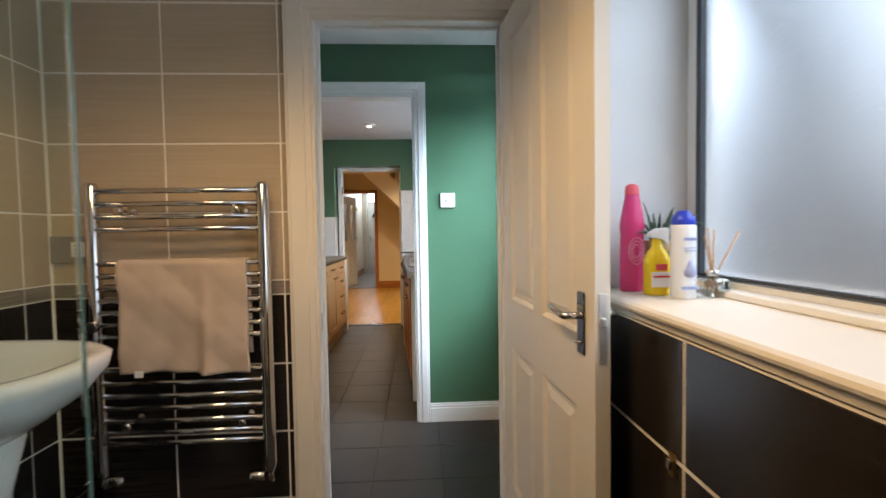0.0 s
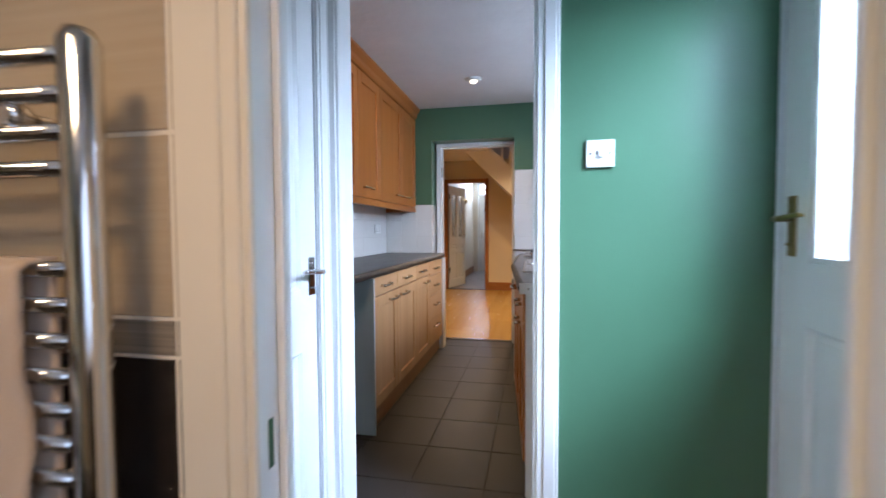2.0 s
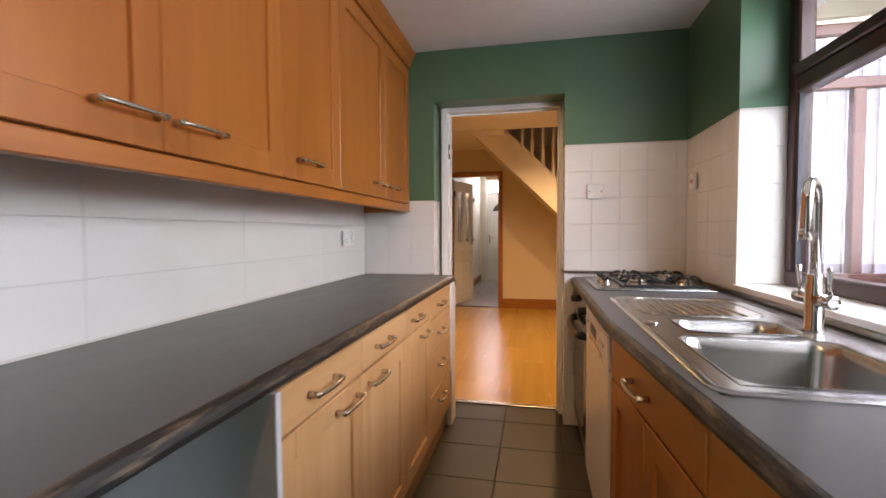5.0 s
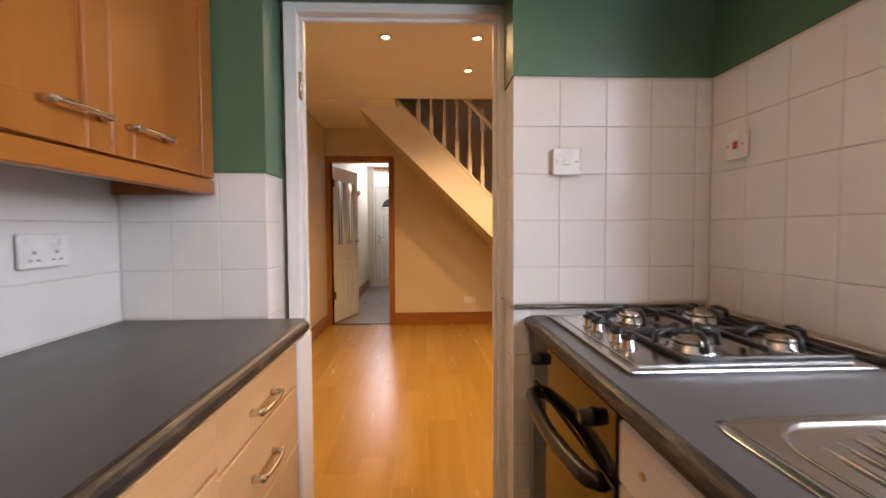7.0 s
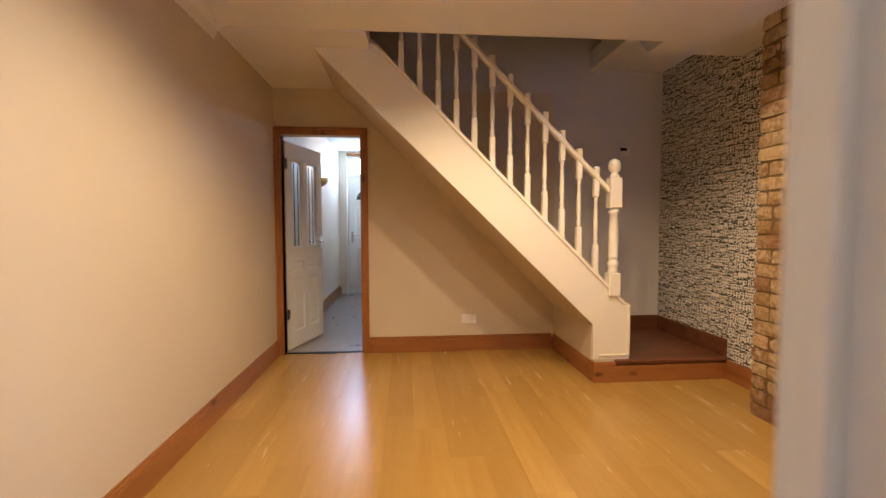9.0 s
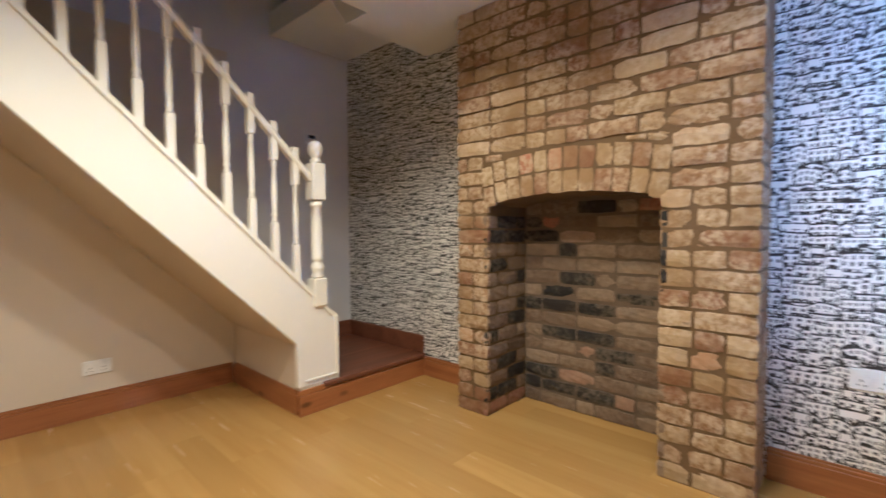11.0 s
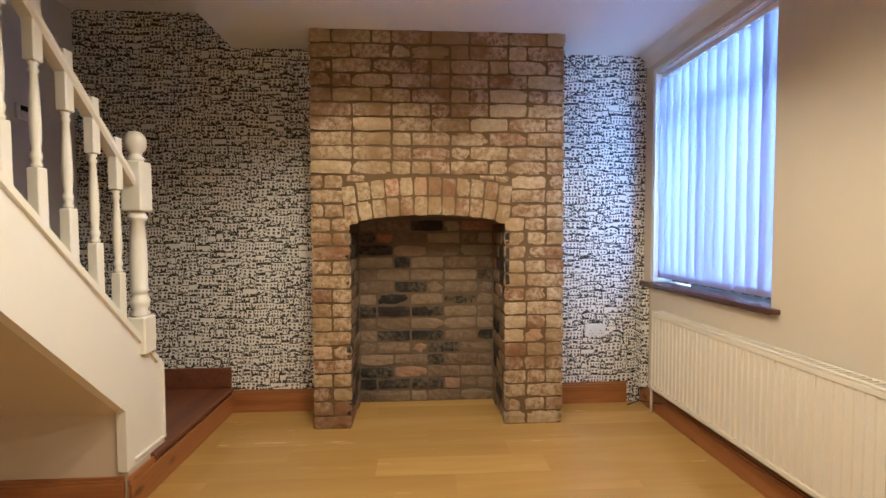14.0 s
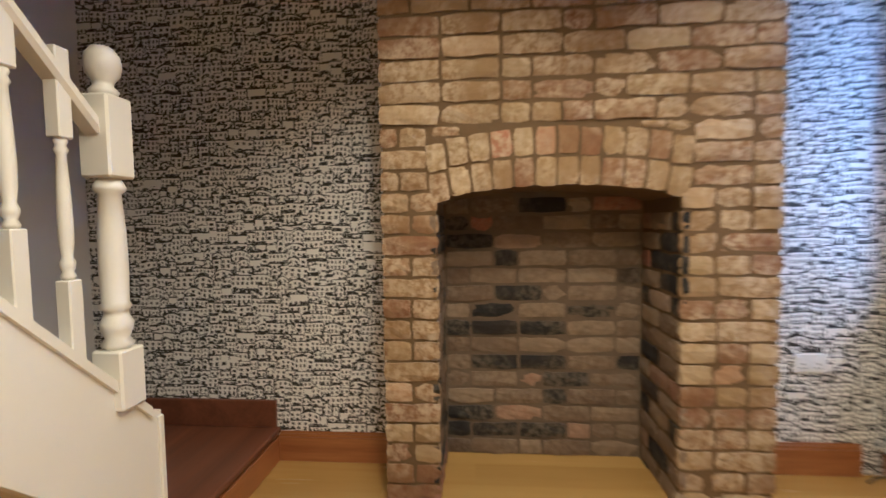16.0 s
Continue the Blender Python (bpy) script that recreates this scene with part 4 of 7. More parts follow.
for k in range(3):
    tube(bm, [(0.552 + (0.010 + 0.006 * k) * math.sin(a), 1.985 - 0.026, SZ + 0.11 + (0.018 + 0.009 * k) * math.cos(a)) for a in [2 * math.pi * j / 16 for j in range(17)]], 0.0012, 5, False)
piece("label_print", bm, LABEL_P, e, "pale printed rings")
e = bottle("air_freshener_bottle", (0.578, 1.905, SZ), [(0.030, 0), (0.034, 0.005), (0.034, 0.088), (0.026, 0.108), (0.015, 0.122), (0.013, 0.148)], YELLOW, "yellow spray air freshener with a white trigger top")
bm = bmesh.new()
prism(bm, [(0.552, SZ + 0.146), (0.556, SZ + 0.158), (0.575, SZ + 0.170), (0.603, SZ + 0.172), (0.607, SZ + 0.160), (0.600, SZ + 0.148), (0.604, SZ + 0.128), (0.598, SZ + 0.126), (0.590, SZ + 0.144)], 'y', 1.893, 1.917, 0.003)
piece("trigger_top", bm, LABEL_W, e)
bm = bmesh.new()
bx(bm, (0.553, 1.880, SZ + 0.022), (0.603, 1.882, SZ + 0.060), 0.0006)
piece("label_panel", bm, LABEL_W, e)
bm = bmesh.new()
bx(bm, (0.562, 1.8785, SZ + 0.064), (0.592, 1.8805, SZ + 0.080), 0.0006)
bx(bm, (0.556, 1.878, SZ + 0.046), (0.600, 1.8800, SZ + 0.051))
piece("label_print", bm, LABEL_R, e, "small red print")
e = bottle("aerosol_can", (0.608, 1.840, SZ), [(0.027, 0), (0.0285, 0.004), (0.0285, 0.172), (0.024, 0.182)], plain("white_can", (0.74, 0.77, 0.82), 0.25), "white and blue aerosol can with a blue cap",
           [(0.026, 0.178), (0.0275, 0.181), (0.026, 0.193), (0.017, 0.205), (0.014, 0.210), (0.008, 0.212)], BLUE, squash=1.0)
for z0, z1, wd in ((0.140, 0.147, 0.030), (0.122, 0.1235, 0.036), (0.115, 0.1165, 0.030), (0.024, 0.031, 0.042)):
    bm = bmesh.new()
    bx(bm, (0.608 - wd / 2, 1.8105, SZ + z0), (0.608 + wd / 2, 1.8125, SZ + z1))
    piece("label_print", bm, LABEL_B, e, "blue printed bar")
bm = bmesh.new()
lathe(bm, [(0.002, 0), (0.012, 0.004), (0.015, 0.014), (0.010, 0.024), (0.003, 0.042)], (0.608, 1.8135, SZ + 0.052), 10)
piece("label_emblem", bm, LABEL_B, e, "blue printed flower emblem")
# reed diffuser
e = thing("reed_diffuser", (0.690, 1.85, SZ), "square glass reed diffuser with wooden sticks", "diffuser")
bm = bmesh.new()
bx(bm, (0.662, 1.822, SZ), (0.718, 1.878, SZ + 0.045), 0.006)
lathe(bm, [(0.012, 0.045), (0.012, 0.060)], (0.690, 1.85, SZ), 14)
piece("flask", bm, glass("thick_clear_glass", (0.95, 0.97, 0.95), 0.02), e)
bm = bmesh.new()
lathe(bm, [(0.014, 0.050), (0.015, 0.052), (0.015, 0.064), (0.012, 0.066)], (0.690, 1.85, SZ), 14)
piece("collar", bm, CHROME, e)
for dx, dy, h in ((-0.022, -0.01, 0.17), (0.016, 0.02, 0.165), (0.055, -0.015, 0.16), (-0.005, 0.025, 0.15)):
    bm = bmesh.new()
    tube(bm, [(0.690 - dx * 0.3, 1.85 - dy * 0.3, SZ + 0.006), (0.690 + dx, 1.85 + dy, SZ + h)], 0.0022, 6)
    piece("reed", bm, plain("reed_wood", (0.55, 0.33, 0.16), 0.7), e)
# small plant
e = thing("potted_plant", (0.628, 1.985, SZ), "small spiky green plant in a black pot", "plant")
bm = bmesh.new()
lathe(bm, [(0.026, 0), (0.034, 0.004), (0.040, 0.135), (0.036, 0.135), (0.034, 0.12)], (0.628, 1.985, SZ), 18)
piece("pot", bm, BLACK, e)
bm = bmesh.new()
lathe(bm, [(0.0395, 0.108), (0.0415, 0.110), (0.0422, 0.134), (0.0405, 0.137), (0.037, 0.136)], (0.628, 1.985, SZ), 18)
piece("rim", bm, plain("pale_wood_rim", (0.52, 0.36, 0.20), 0.6), e, "pale wooden rim")
rng = random.Random(4)
LEAF = plain("spiky_leaf", (0.055, 0.115, 0.06), 0.45)
for k in range(26):
    a, tilt, L = rng.uniform(0, 6.28), rng.uniform(0.15, 1.3), rng.uniform(0.075, 0.125)
    bm = bmesh.new()
    c = Vector((0.628 + 0.012 * math.cos(a), 1.985 + 0.012 * math.sin(a), SZ + 0.125))
    ps = [c + Vector((math.cos(a) * math.sin(tilt * (0.5 + 0.5 * s)) * L * s, math.sin(a) * math.sin(tilt * (0.5 + 0.5 * s)) * L * s, math.cos(tilt * s) * L * s)) for s in (0, 0.3, 0.6, 0.85, 1.0)]
    tube(bm, ps, [0.0035, 0.0042, 0.0032, 0.0018, 0.0004], 5)
    piece("leaf", bm, LEAF, e)

e = thing("tile_catch", (XE - 0.008, 1.62, 0.71), "small brown metal catch fixed on the dark tiles", "catch")
bm = bmesh.new()
bx(bm, (XE - 0.0125, 1.622, 0.690), (XE - 0.0075, 1.642, 0.740), 0.002)
piece("plate", bm, BRASS, e)
bm = bmesh.new()
bx(bm, (XE - 0.020, 1.627, 0.706), (XE - 0.012, 1.637, 0.728), 0.002)
piece("tongue", bm, NICKEL, e)

# heated towel rail
TR = thing("towel_radiator", (-0.925, 2.47, 0.30), "chrome ladder towel radiator fixed to the tiled wall", "radiator")
for x in (-1.200, -0.600):
    bm = bmesh.new()
    tube(bm, [(x, 2.455, 0.30), (x, 2.455, 0.33), (x, 2.455, 1.36), (x, 2.455, 1.375)], [0.020, 0.0235, 0.0235, 0.016], 14)
    piece("upright", bm, CHROME, TR)
for z in (1.345, 1.298, 1.252, 1.208, 1.085, 1.04, 0.995, 0.95, 0.907, 0.864, 0.82, 0.694, 0.651, 0.603, 0.56, 0.512, 0.469, 0.43):
    bm = bmesh.new()
    tube(bm, [(-1.190, 2.448, z), (-0.895, 2.440, z), (-0.610, 2.448, z)], 0.0105, 10)
    piece("bar", bm, CHROME, TR)
for x in (-1.105, -0.695):
    for z in (1.275, 0.49):
        bm = bmesh.new()
        lathe(bm, [(0.011, -0.095), (0.016, -0.09), (0.016, -0.07), (0.008, -0.065), (0.008, -0.015), (0.02, -0.01), (0.02, 0)], (x, 2.53, z), 12, 'y')
        piece("bracket", bm, CHROME, TR)
for x, s in ((-1.200, -1), (-0.600, 1)):
    bm = bmesh.new()
    tube(bm, [(x, 2.455, 0.31), (x, 2.455, 0.28), (x, 2.46, 0.262), (x, 2.53, 0.258)], 0.011, 10)
    lathe(bm, [(0.016, 0), (0.018, 0.004), (0.018, 0.05), (0.013, 0.055)], (x - 0.075 if s > 0 else x + 0.02, 2.455, 0.285), 12, 'x')
    piece("valve", bm, CHROME, TR)
    bm = bmesh.new()
    lathe(bm, [(0.02, 0), (0.021, 0.01), (0.017, 0.05), (0.012, 0.056)], (-1.200, 2.42, 0.86), 12, 'y') if s < 0 else bx(bm, (-0.605, 2.433, 0.80), (-0.595, 2.438, 0.87), 0.002)
    piece("knob", bm, CHROME, TR)

# towel folded over a bar
bm = bmesh.new()
NX, NZ = 44, 40
front = {}
for i in range(NX + 1):
    for j in range(NZ + 1):
        u, v = i / NX, j / NZ
        x = -1.10 + u * 0.450 + 0.008 * math.sin(v * 3.1) * (1 - u)
        z = 1.098 - v * (0.405 - 0.006 * math.sin(u * 5))
        fold = 0.010 * math.sin(u * 9 + v * 1.5) * v + 0.005 * math.sin(u * 23 + 4 * v) * v + 0.004 * math.sin(v * 11 - u * 7) + 0.016 * math.exp(-((u - 0.66 - 0.02 * v) / 0.05) ** 2) * (0.4 + v)
        ridge = 0.0065 * abs(math.sin((u * 3.4 + v * 3.0) * math.pi)) * abs(math.sin((u * 3.4 - v * 3.0) * math.pi)) ** 0.5
        y = 2.430 - 0.016 - fold - ridge + (0.012 if j == 0 else 0)
        front[i, j] = bm.verts.new((x, y, z))
for i in range(NX):
    for j in range(NZ):
        f = bm.faces.new((front[i, j], front[i + 1, j], front[i + 1, j + 1], front[i, j + 1]))
        f.smooth = True
back = {}
for i in range(NX + 1):
    for j in range(8):
        back[i, j] = bm.verts.new((front[i, 0].co.x, 2.458, 1.100 - 0.05 * j))
for i in range(NX):
    bm.faces.new((front[i, 0], back[i, 0], back[i + 1, 0], front[i + 1, 0])).smooth = True
    for j in range(7):
        bm.faces.new((back[i, j], back[i, j + 1], back[i + 1, j + 1], back[i + 1, j])).smooth = True
tw = solid("towel", bm, TOWEL, "beige quilted bath towel hung over the radiator bars", "towel")
md = tw.modifiers.new("thick", 'SOLIDIFY')
md.thickness = 0.007
bm = bmesh.new()
bx(bm, (-1.04, 2.394, 0.685), (-1.01, 2.398, 0.708), 0.001)
p_ = part("care_label", bm, LABEL_W, tw, "small white care label")

# shaver socket
def plate(name, lo, hi, mat, label, category, marks=(), mark_mat=None):
    """A face plate with a bevelled edge; marks are boxes standing a hair off it."""
    c = tuple((a + b) / 2 for a, b in zip(lo, hi))
    e = thing(name, c, label, category)
    bm = bmesh.new()
    bx(bm, lo, hi, 0.003, 2)
    piece("face_plate", bm, mat, e)
    for k, (a, b) in enumerate(marks):
        bm = bmesh.new()
        bx(bm, a, b, 0.001)
        piece("switch" if (b[0] - a[0]) * (b[2] - a[2]) > 4e-4 or (b[1] - a[1]) * (b[2] - a[2]) > 4e-4 else "pin_slot", bm, mark_mat or mat, e)
    return e


DARKSLOT = plain("dark_slot", (0.05, 0.05, 0.05), 0.5)
GREYPLATE = plain("grey_socket_plate", (0.22, 0.20, 0.18), 0.35)
e = plate("shaver_socket", (-1.402, 2.522, 1.085), (-1.262, 2.532, 1.188), GREYPLATE, "grey shaver socket on the tiles", "socket", [((-1.325, 2.519, 1.11), (-1.28, 2.523, 1.165))], PLASTIC)
bm = bmesh.new()
for a in (-1.313, -1.297):
    for b in (1.122, 1.137, 1.152):
        bx(bm, (a, 2.5175, b - 0.003), (a + 0.006, 2.5195, b + 0.003))
piece("pin_slot", bm, DARKSLOT, e)

# basin on its pedestal
e = thing("washbasin", (-1.1, 1.90, 0.0), "white ceramic pedestal washbasin by the side wall", "basin")
bm = bmesh.new()
N = 36
levels = [(0.20, 0.63), (0.45, 0.65), (0.70, 0.70), (0.90, 0.78), (0.985, 0.84), (1.0, 0.872), (0.97, 0.880), (0.90, 0.876), (0.80, 0.83), (0.5, 0.765), (0.12, 0.755)]
rings = []
for s, z in levels:
    ring = []
    for k in range(N):
        a = 2 * math.pi * k / N
        c, d_ = math.cos(a), math.sin(a)
        x = -1.402 + 0.565 * s * max(0.0, c) ** 0.62 if c > 0 else -1.402 + (0.0 if s > 0.85 else 0.08)
        y = 1.90 + math.copysign(abs(d_) ** 0.8, d_) * 0.285 * s
        ring.append(bm.verts.new((x, y, z)))
    rings.append(ring)
for q, r_ in zip(rings, rings[1:]):
    for k in range(N):
        bm.faces.new((q[k], q[(k + 1) % N], r_[(k + 1) % N], r_[k])).smooth = True
bm.faces.new(rings[0])
bm.faces.new(rings[-1])
piece("bowl", bm, CERAMIC, e)
bm = bmesh.new()
lathe(bm, [(0.12, 0), (0.12, 0.02), (0.085, 0.08), (0.075, 0.35), (0.085, 0.55), (0.12, 0.70)], (-1.13, 1.90, 0), 24)
piece("pedestal", bm, CERAMIC, e)
for dy in (-0.09, 0.09):
    bm = bmesh.new()
    lathe(bm, [(0.018, 0), (0.018, 0.03), (0.012, 0.035), (0.012, 0.05), (0.022, 0.055), (0.022, 0.08), (0.01, 0.085)], (-1.33, 1.90 + dy, 0.876), 14)
    tube(bm, [(-1.33, 1.90 + dy, 0.905), (-1.28, 1.90 + dy, 0.925), (-1.235, 1.90 + dy, 0.915), (-1.23, 1.90 + dy, 0.90)], 0.011, 10)
    piece("tap", bm, CHROME, e, "chrome pillar tap")
# shower rail and screen
bm = bmesh.new()
bx(bm, (XW, 1.497, 0.05), (-0.548, 1.505, 1.98), 0.002)
sc = solid("shower_screen", bm, GREENGLASS, "clear glass shower screen with a green edge", "shower screen")
bm = bmesh.new()
bx(bm, (XW, 1.488, 0.0), (-0.548, 1.514, 0.05), 0.004)
part("bottom_rail", bm, CHROME, sc)
bm = bmesh.new()
bx(bm, (-0.5475, 1.498, 0.05), (-0.5455, 1.504, 1.98), 0.0006)
part("edge_seal", bm, plain("green_glass_edge", (0.07, 0.13, 0.11), 0.15), sc, "pale green polished glass edge")
e = thing("hand_shower", (-1.38, 1.9, 1.2), "chrome hand shower on the side wall", "shower")
bm = bmesh.new()
tube(bm, [(-1.40, 1.93, 1.16), (-1.34, 1.93, 1.15), (-1.275, 1.93, 1.105), (-1.262, 1.93, 1.07)], [0.011, 0.011, 0.012, 0.016], 10)
piece("spout", bm, CHROME, e)

# ---------------------------------------------------------------- lobby things
def light_switch(x, y, z, s=0.088):
    e = thing("light_switch", (x, y, z), "white single light switch on the green wall", "switch")
    bm = bmesh.new()
    bx(bm, (x - s / 2, y - 0.010, z - s / 2), (x + s / 2, y, z + s / 2), 0.003, 2)
    piece("face_plate", bm, PLASTIC, e)
    bm = bmesh.new()
    bx(bm, (x - 0.010, y - 0.016, z - 0.013), (x + 0.010, y - 0.009, z + 0.013), 0.003)
    piece("rocker", bm, PLASTIC, e)
    for dx in (-0.03, 0.03):
        bm = bmesh.new()
        lathe(bm, [(0.0035, -0.0125), (0.0035, -0.009)], (x + dx, y, z), 8, 'y')
        piece("screw", bm, NICKEL, e)
    return e


light_switch(0.147, 3.533, 1.376)


def downlight(x, y, z, group):
    e = thing("downlight", (x, y, z), "round recessed downlight, lit", "downlight", group)
    bm = bmesh.new()
    lathe(bm, [(0.030, -0.002), (0.034, -0.009), (0.042, -0.007), (0.045, 0.0)], (x, y, z), 20)
    piece("trim_ring", bm, CHROME, e)
    bm = bmesh.new()
    lathe(bm, [(0.001, -0.0045), (0.027, -0.004), (0.028, -0.0025)], (x, y, z), 16)
    piece("lamp_face", bm, SPOT_GLOW, e)
    return e


first = downlight(LIV_SPOTS[0][0], LIV_SPOTS[0][1], HL, "living room downlights")
for x, y in LIV_SPOTS[1:]:
    copy_thing(first, Matrix.Translation((x, y, HL)))
# the fitting near the lobby is made up, hidden above the door head
for x, y in KIT_SPOTS_AND_FILL:
    e = thing("eyeball_downlight", (x, y, HR), "white eyeball downlight, lit, of a pair: one seen, one added", "downlight", "kitchen downlights")
    bm = bmesh.new()
    lathe(bm, [(0.045, -0.018), (0.060, -0.012), (0.068, 0.0)], (x, y, HR), 24)
    piece("trim_ring", bm, WHITE, e)
    bm = bmesh.new()
    lathe(bm, [(0.001, -0.030), (0.022, -0.029), (0.027, -0.022), (0.028, -0.016)], (x, y, HR), 18)
    piece("lamp_face", bm, SPOT_GLOW, e)

# ---------------------------------------------------------------- kitchen things
def bow_handle(parent, p, along, out, length=0.135, mat=NICKEL):
    """A bowed bar on two feet; along and out are unit ways."""
    p, a, o = Vector(p), Vector(along), Vector(out)
    bm = bmesh.new()
    pts, rs = [], []
    for k in range(11):
        s = k / 10 * 2 - 1
        pts.append(p + a * (s * length / 2) + o * (0.023 + 0.009 * (1 - s * s) ** 0.5))
        rs.append(0.0045 + 0.0014 * (1 - s * s))
    tube(bm, pts, rs, 8)
    for s in (-1, 1):
        q = p + a * (s * (length / 2 - 0.004))
        tube(bm, [q, q + o * 0.016, q + o * 0.029, q + o * 0.030], [0.0085, 0.0080, 0.0080, 0.006], 8)
    return piece("handle", bm, mat, parent, "satin bow handle")


def shaker(parent, name, x, y0, y1, z0, z1, out, mat_v, mat_h, fr=0.065, flat=False):
    """A cupboard front in a plane facing along x: a framed panel, or a plain board for drawers."""
    g = 0.0016
    y0, y1, z0, z1 = y0 + g, y1 - g, z0 + g, z1 - g
    bm = bmesh.new()
    xs = sorted((x, x + out * 0.019))
    if flat:
        bx(bm, (xs[0], y0, z0), (xs[1], y1, z1), 0.003)
        return piece(name, bm, mat_h, parent)
    bx(bm, (xs[0], y0, z0), (xs[1], y0 + fr, z1), 0.002)
    bx(bm, (xs[0], y1 - fr, z0), (xs[1], y1, z1), 0.002)
    bx(bm, (xs[0], y0 + fr, z0), (xs[1], y1 - fr, z0 + fr), 0.002)
    bx(bm, (xs[0], y0 + fr, z1 - fr), (xs[1], y1 - fr, z1), 0.002)
    d = piece(name, bm, mat_v, parent)
    bm = bmesh.new()
    xp = sorted((x, x + out * 0.010))
    bx(bm, (xp[0], y0 + fr - 0.002, z0 + fr - 0.002), (xp[1], y1 - fr + 0.002, z1 - fr + 0.002))
    piece("inset_panel", bm, mat_v, d)
    return d


OUT = (1, 0, 0)
FX = -0.945         # carcass front; the fronts stand 19 mm proud
ZT = 0.868


def base_unit(y0, y1, fronts, label):
    e = thing("base_cabinet", (-1.22, (y0 + y1) / 2, 0.12), label, "cabinet", "kitchen base units")
    bm = bmesh.new()
    bx(bm, (KW + 0.02, y0, 0.125), (FX, y1, ZT))
    piece("carcass", bm, GREYPANEL, e)
    for kind, a, b, z0, z1, hy, hz in fronts:
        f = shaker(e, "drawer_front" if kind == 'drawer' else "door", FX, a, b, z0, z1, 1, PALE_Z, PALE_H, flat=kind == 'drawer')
        bow_handle(f, (FX + 0.019, hy, hz), (0, 1, 0), OUT)
    return e


base_unit(4.30, 5.20, [('drawer', 4.30, 4.74, 0.762, ZT, 4.49, 0.815), ('drawer', 4.74, 5.20, 0.762, ZT, 4.92, 0.815), ('door', 4.30, 4.74, 0.13, 0.759, 4.63, 0.715), ('door', 4.74, 5.20, 0.13, 0.759, 4.855, 0.715)],
          "pale maple base cabinet with two drawers over two doors")
base_unit(5.20, 5.62, [('drawer', 5.20, 5.62, 0.762, ZT, 5.345, 0.815), ('door', 5.20, 5.62, 0.13, 0.759, 5.48, 0.715)], "pale maple base cabinet with one drawer and door")
base_unit(5.62, 6.13, [('drawer', 5.62, 6.13, 0.745, ZT, 5.84, 0.80), ('drawer', 5.62, 6.13, 0.57, 0.742, 5.84, 0.652), ('drawer', 5.62, 6.13, 0.36, 0.567, 5.84, 0.48), ('drawer', 5.62, 6.13, 0.13, 0.357, 5.84, 0.29)],
          "pale maple four-drawer base cabinet at the end of the run")
bm = bmesh.new()
bx(bm, (KW + 0.02, 4.28, 0.0), (-0.916, 4.298, ZT), 0.001)
solid("end_panel", bm, GREYPANEL, "white melamine end panel of the base units", "panel")
bm = bmesh.new()
bx(bm, (-1.02, 6.132, 0.0), (-0.918, 6.268, ZT), 0.002)
solid("filler_post", bm, WHITE, "white filler post beside the doorway", "panel")
bm = bmesh.new()
bx(bm, (-0.975, 4.30, 0.0), (-0.955, 6.13, 0.124), 0.002)
solid("plinth_board", bm, PINE_Y, "brown wooden plinth under the base cabinets", "plinth")


def worktop_edge(bm, x, y0, y1, out, z=0.91, t=0.042):
    """A rounded front edge strip."""
    r = t / 2
    pts = [(x, z)] + [(x + out * (r * math.sin(a) * 1.15), z - r + r * math.cos(a)) for a in [math.pi * k / 8 for k in range(1, 8)]] + [(x, z - t)]
    prism(bm, pts, 'y', y0, y1)


e = thing("worktop", (-1.2, 4.95, 0.87), "black slate-effect worktop over the maple units", "worktop")
bm = bmesh.new()
bx(bm, (KW, 3.64, 0.868), (-0.940, 6.268, 0.91))
piece("board", bm, WORKTOP, e)
bm = bmesh.new()
worktop_edge(bm, -0.940, 3.64, 6.24, 1)
piece("front_edge", bm, WORN_EDGE, e, "worn rounded front edge")

# wall cabinets
UX = -1.232


def wall_unit(y0, y1, doors, label):
    e = thing("wall_cabinet", (-1.38, (y0 + y1) / 2, 1.36), label, "cabinet", "kitchen wall units")
    bm = bmesh.new()
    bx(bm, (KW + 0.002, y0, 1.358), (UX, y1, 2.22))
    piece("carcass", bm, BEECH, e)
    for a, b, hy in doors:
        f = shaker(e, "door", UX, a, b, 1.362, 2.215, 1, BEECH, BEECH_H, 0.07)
        bow_handle(f, (UX + 0.019, hy, 1.432), (0, 1, 0), OUT, 0.15)
    return e


wall_unit(3.88, 4.81, [(3.88, 4.34, 4.25), (4.34, 4.81, 4.44)], "maple wall cabinet with two shaker doors")
wall_unit(4.81, 5.24, [(4.81, 5.24, 4.965)], "narrow maple wall cabinet with one shaker door")
wall_unit(5.24, 6.262, [(5.24, 5.80, 5.69), (5.80, 6.262, 5.92)], "maple wall cabinet with two shaker doors by the doorway")
bm = bmesh.new()
bx(bm, (-1.245, 3.88, 1.312), (-1.212, 6.262, 1.357), 0.003)
bx(bm, (KW + 0.002, 6.24, 1.312), (-1.245, 6.262, 1.357), 0.002)
solid("cabinet_light_rail", bm, BEECH_H, "maple light rail under the wall cabinets", "trim")
bm = bmesh.new()
prism(bm, [(-1.25, 2.222), (-1.205, 2.222), (-1.195, 2.24), (-1.19, 2.265), (-1.165, 2.30), (-1.165, 2.318), (-1.25, 2.318)], 'y', 3.86, 6.262)
solid("cabinet_cornice", bm, BEECH_H, "maple cornice on top of the wall cabinets", "cornice")


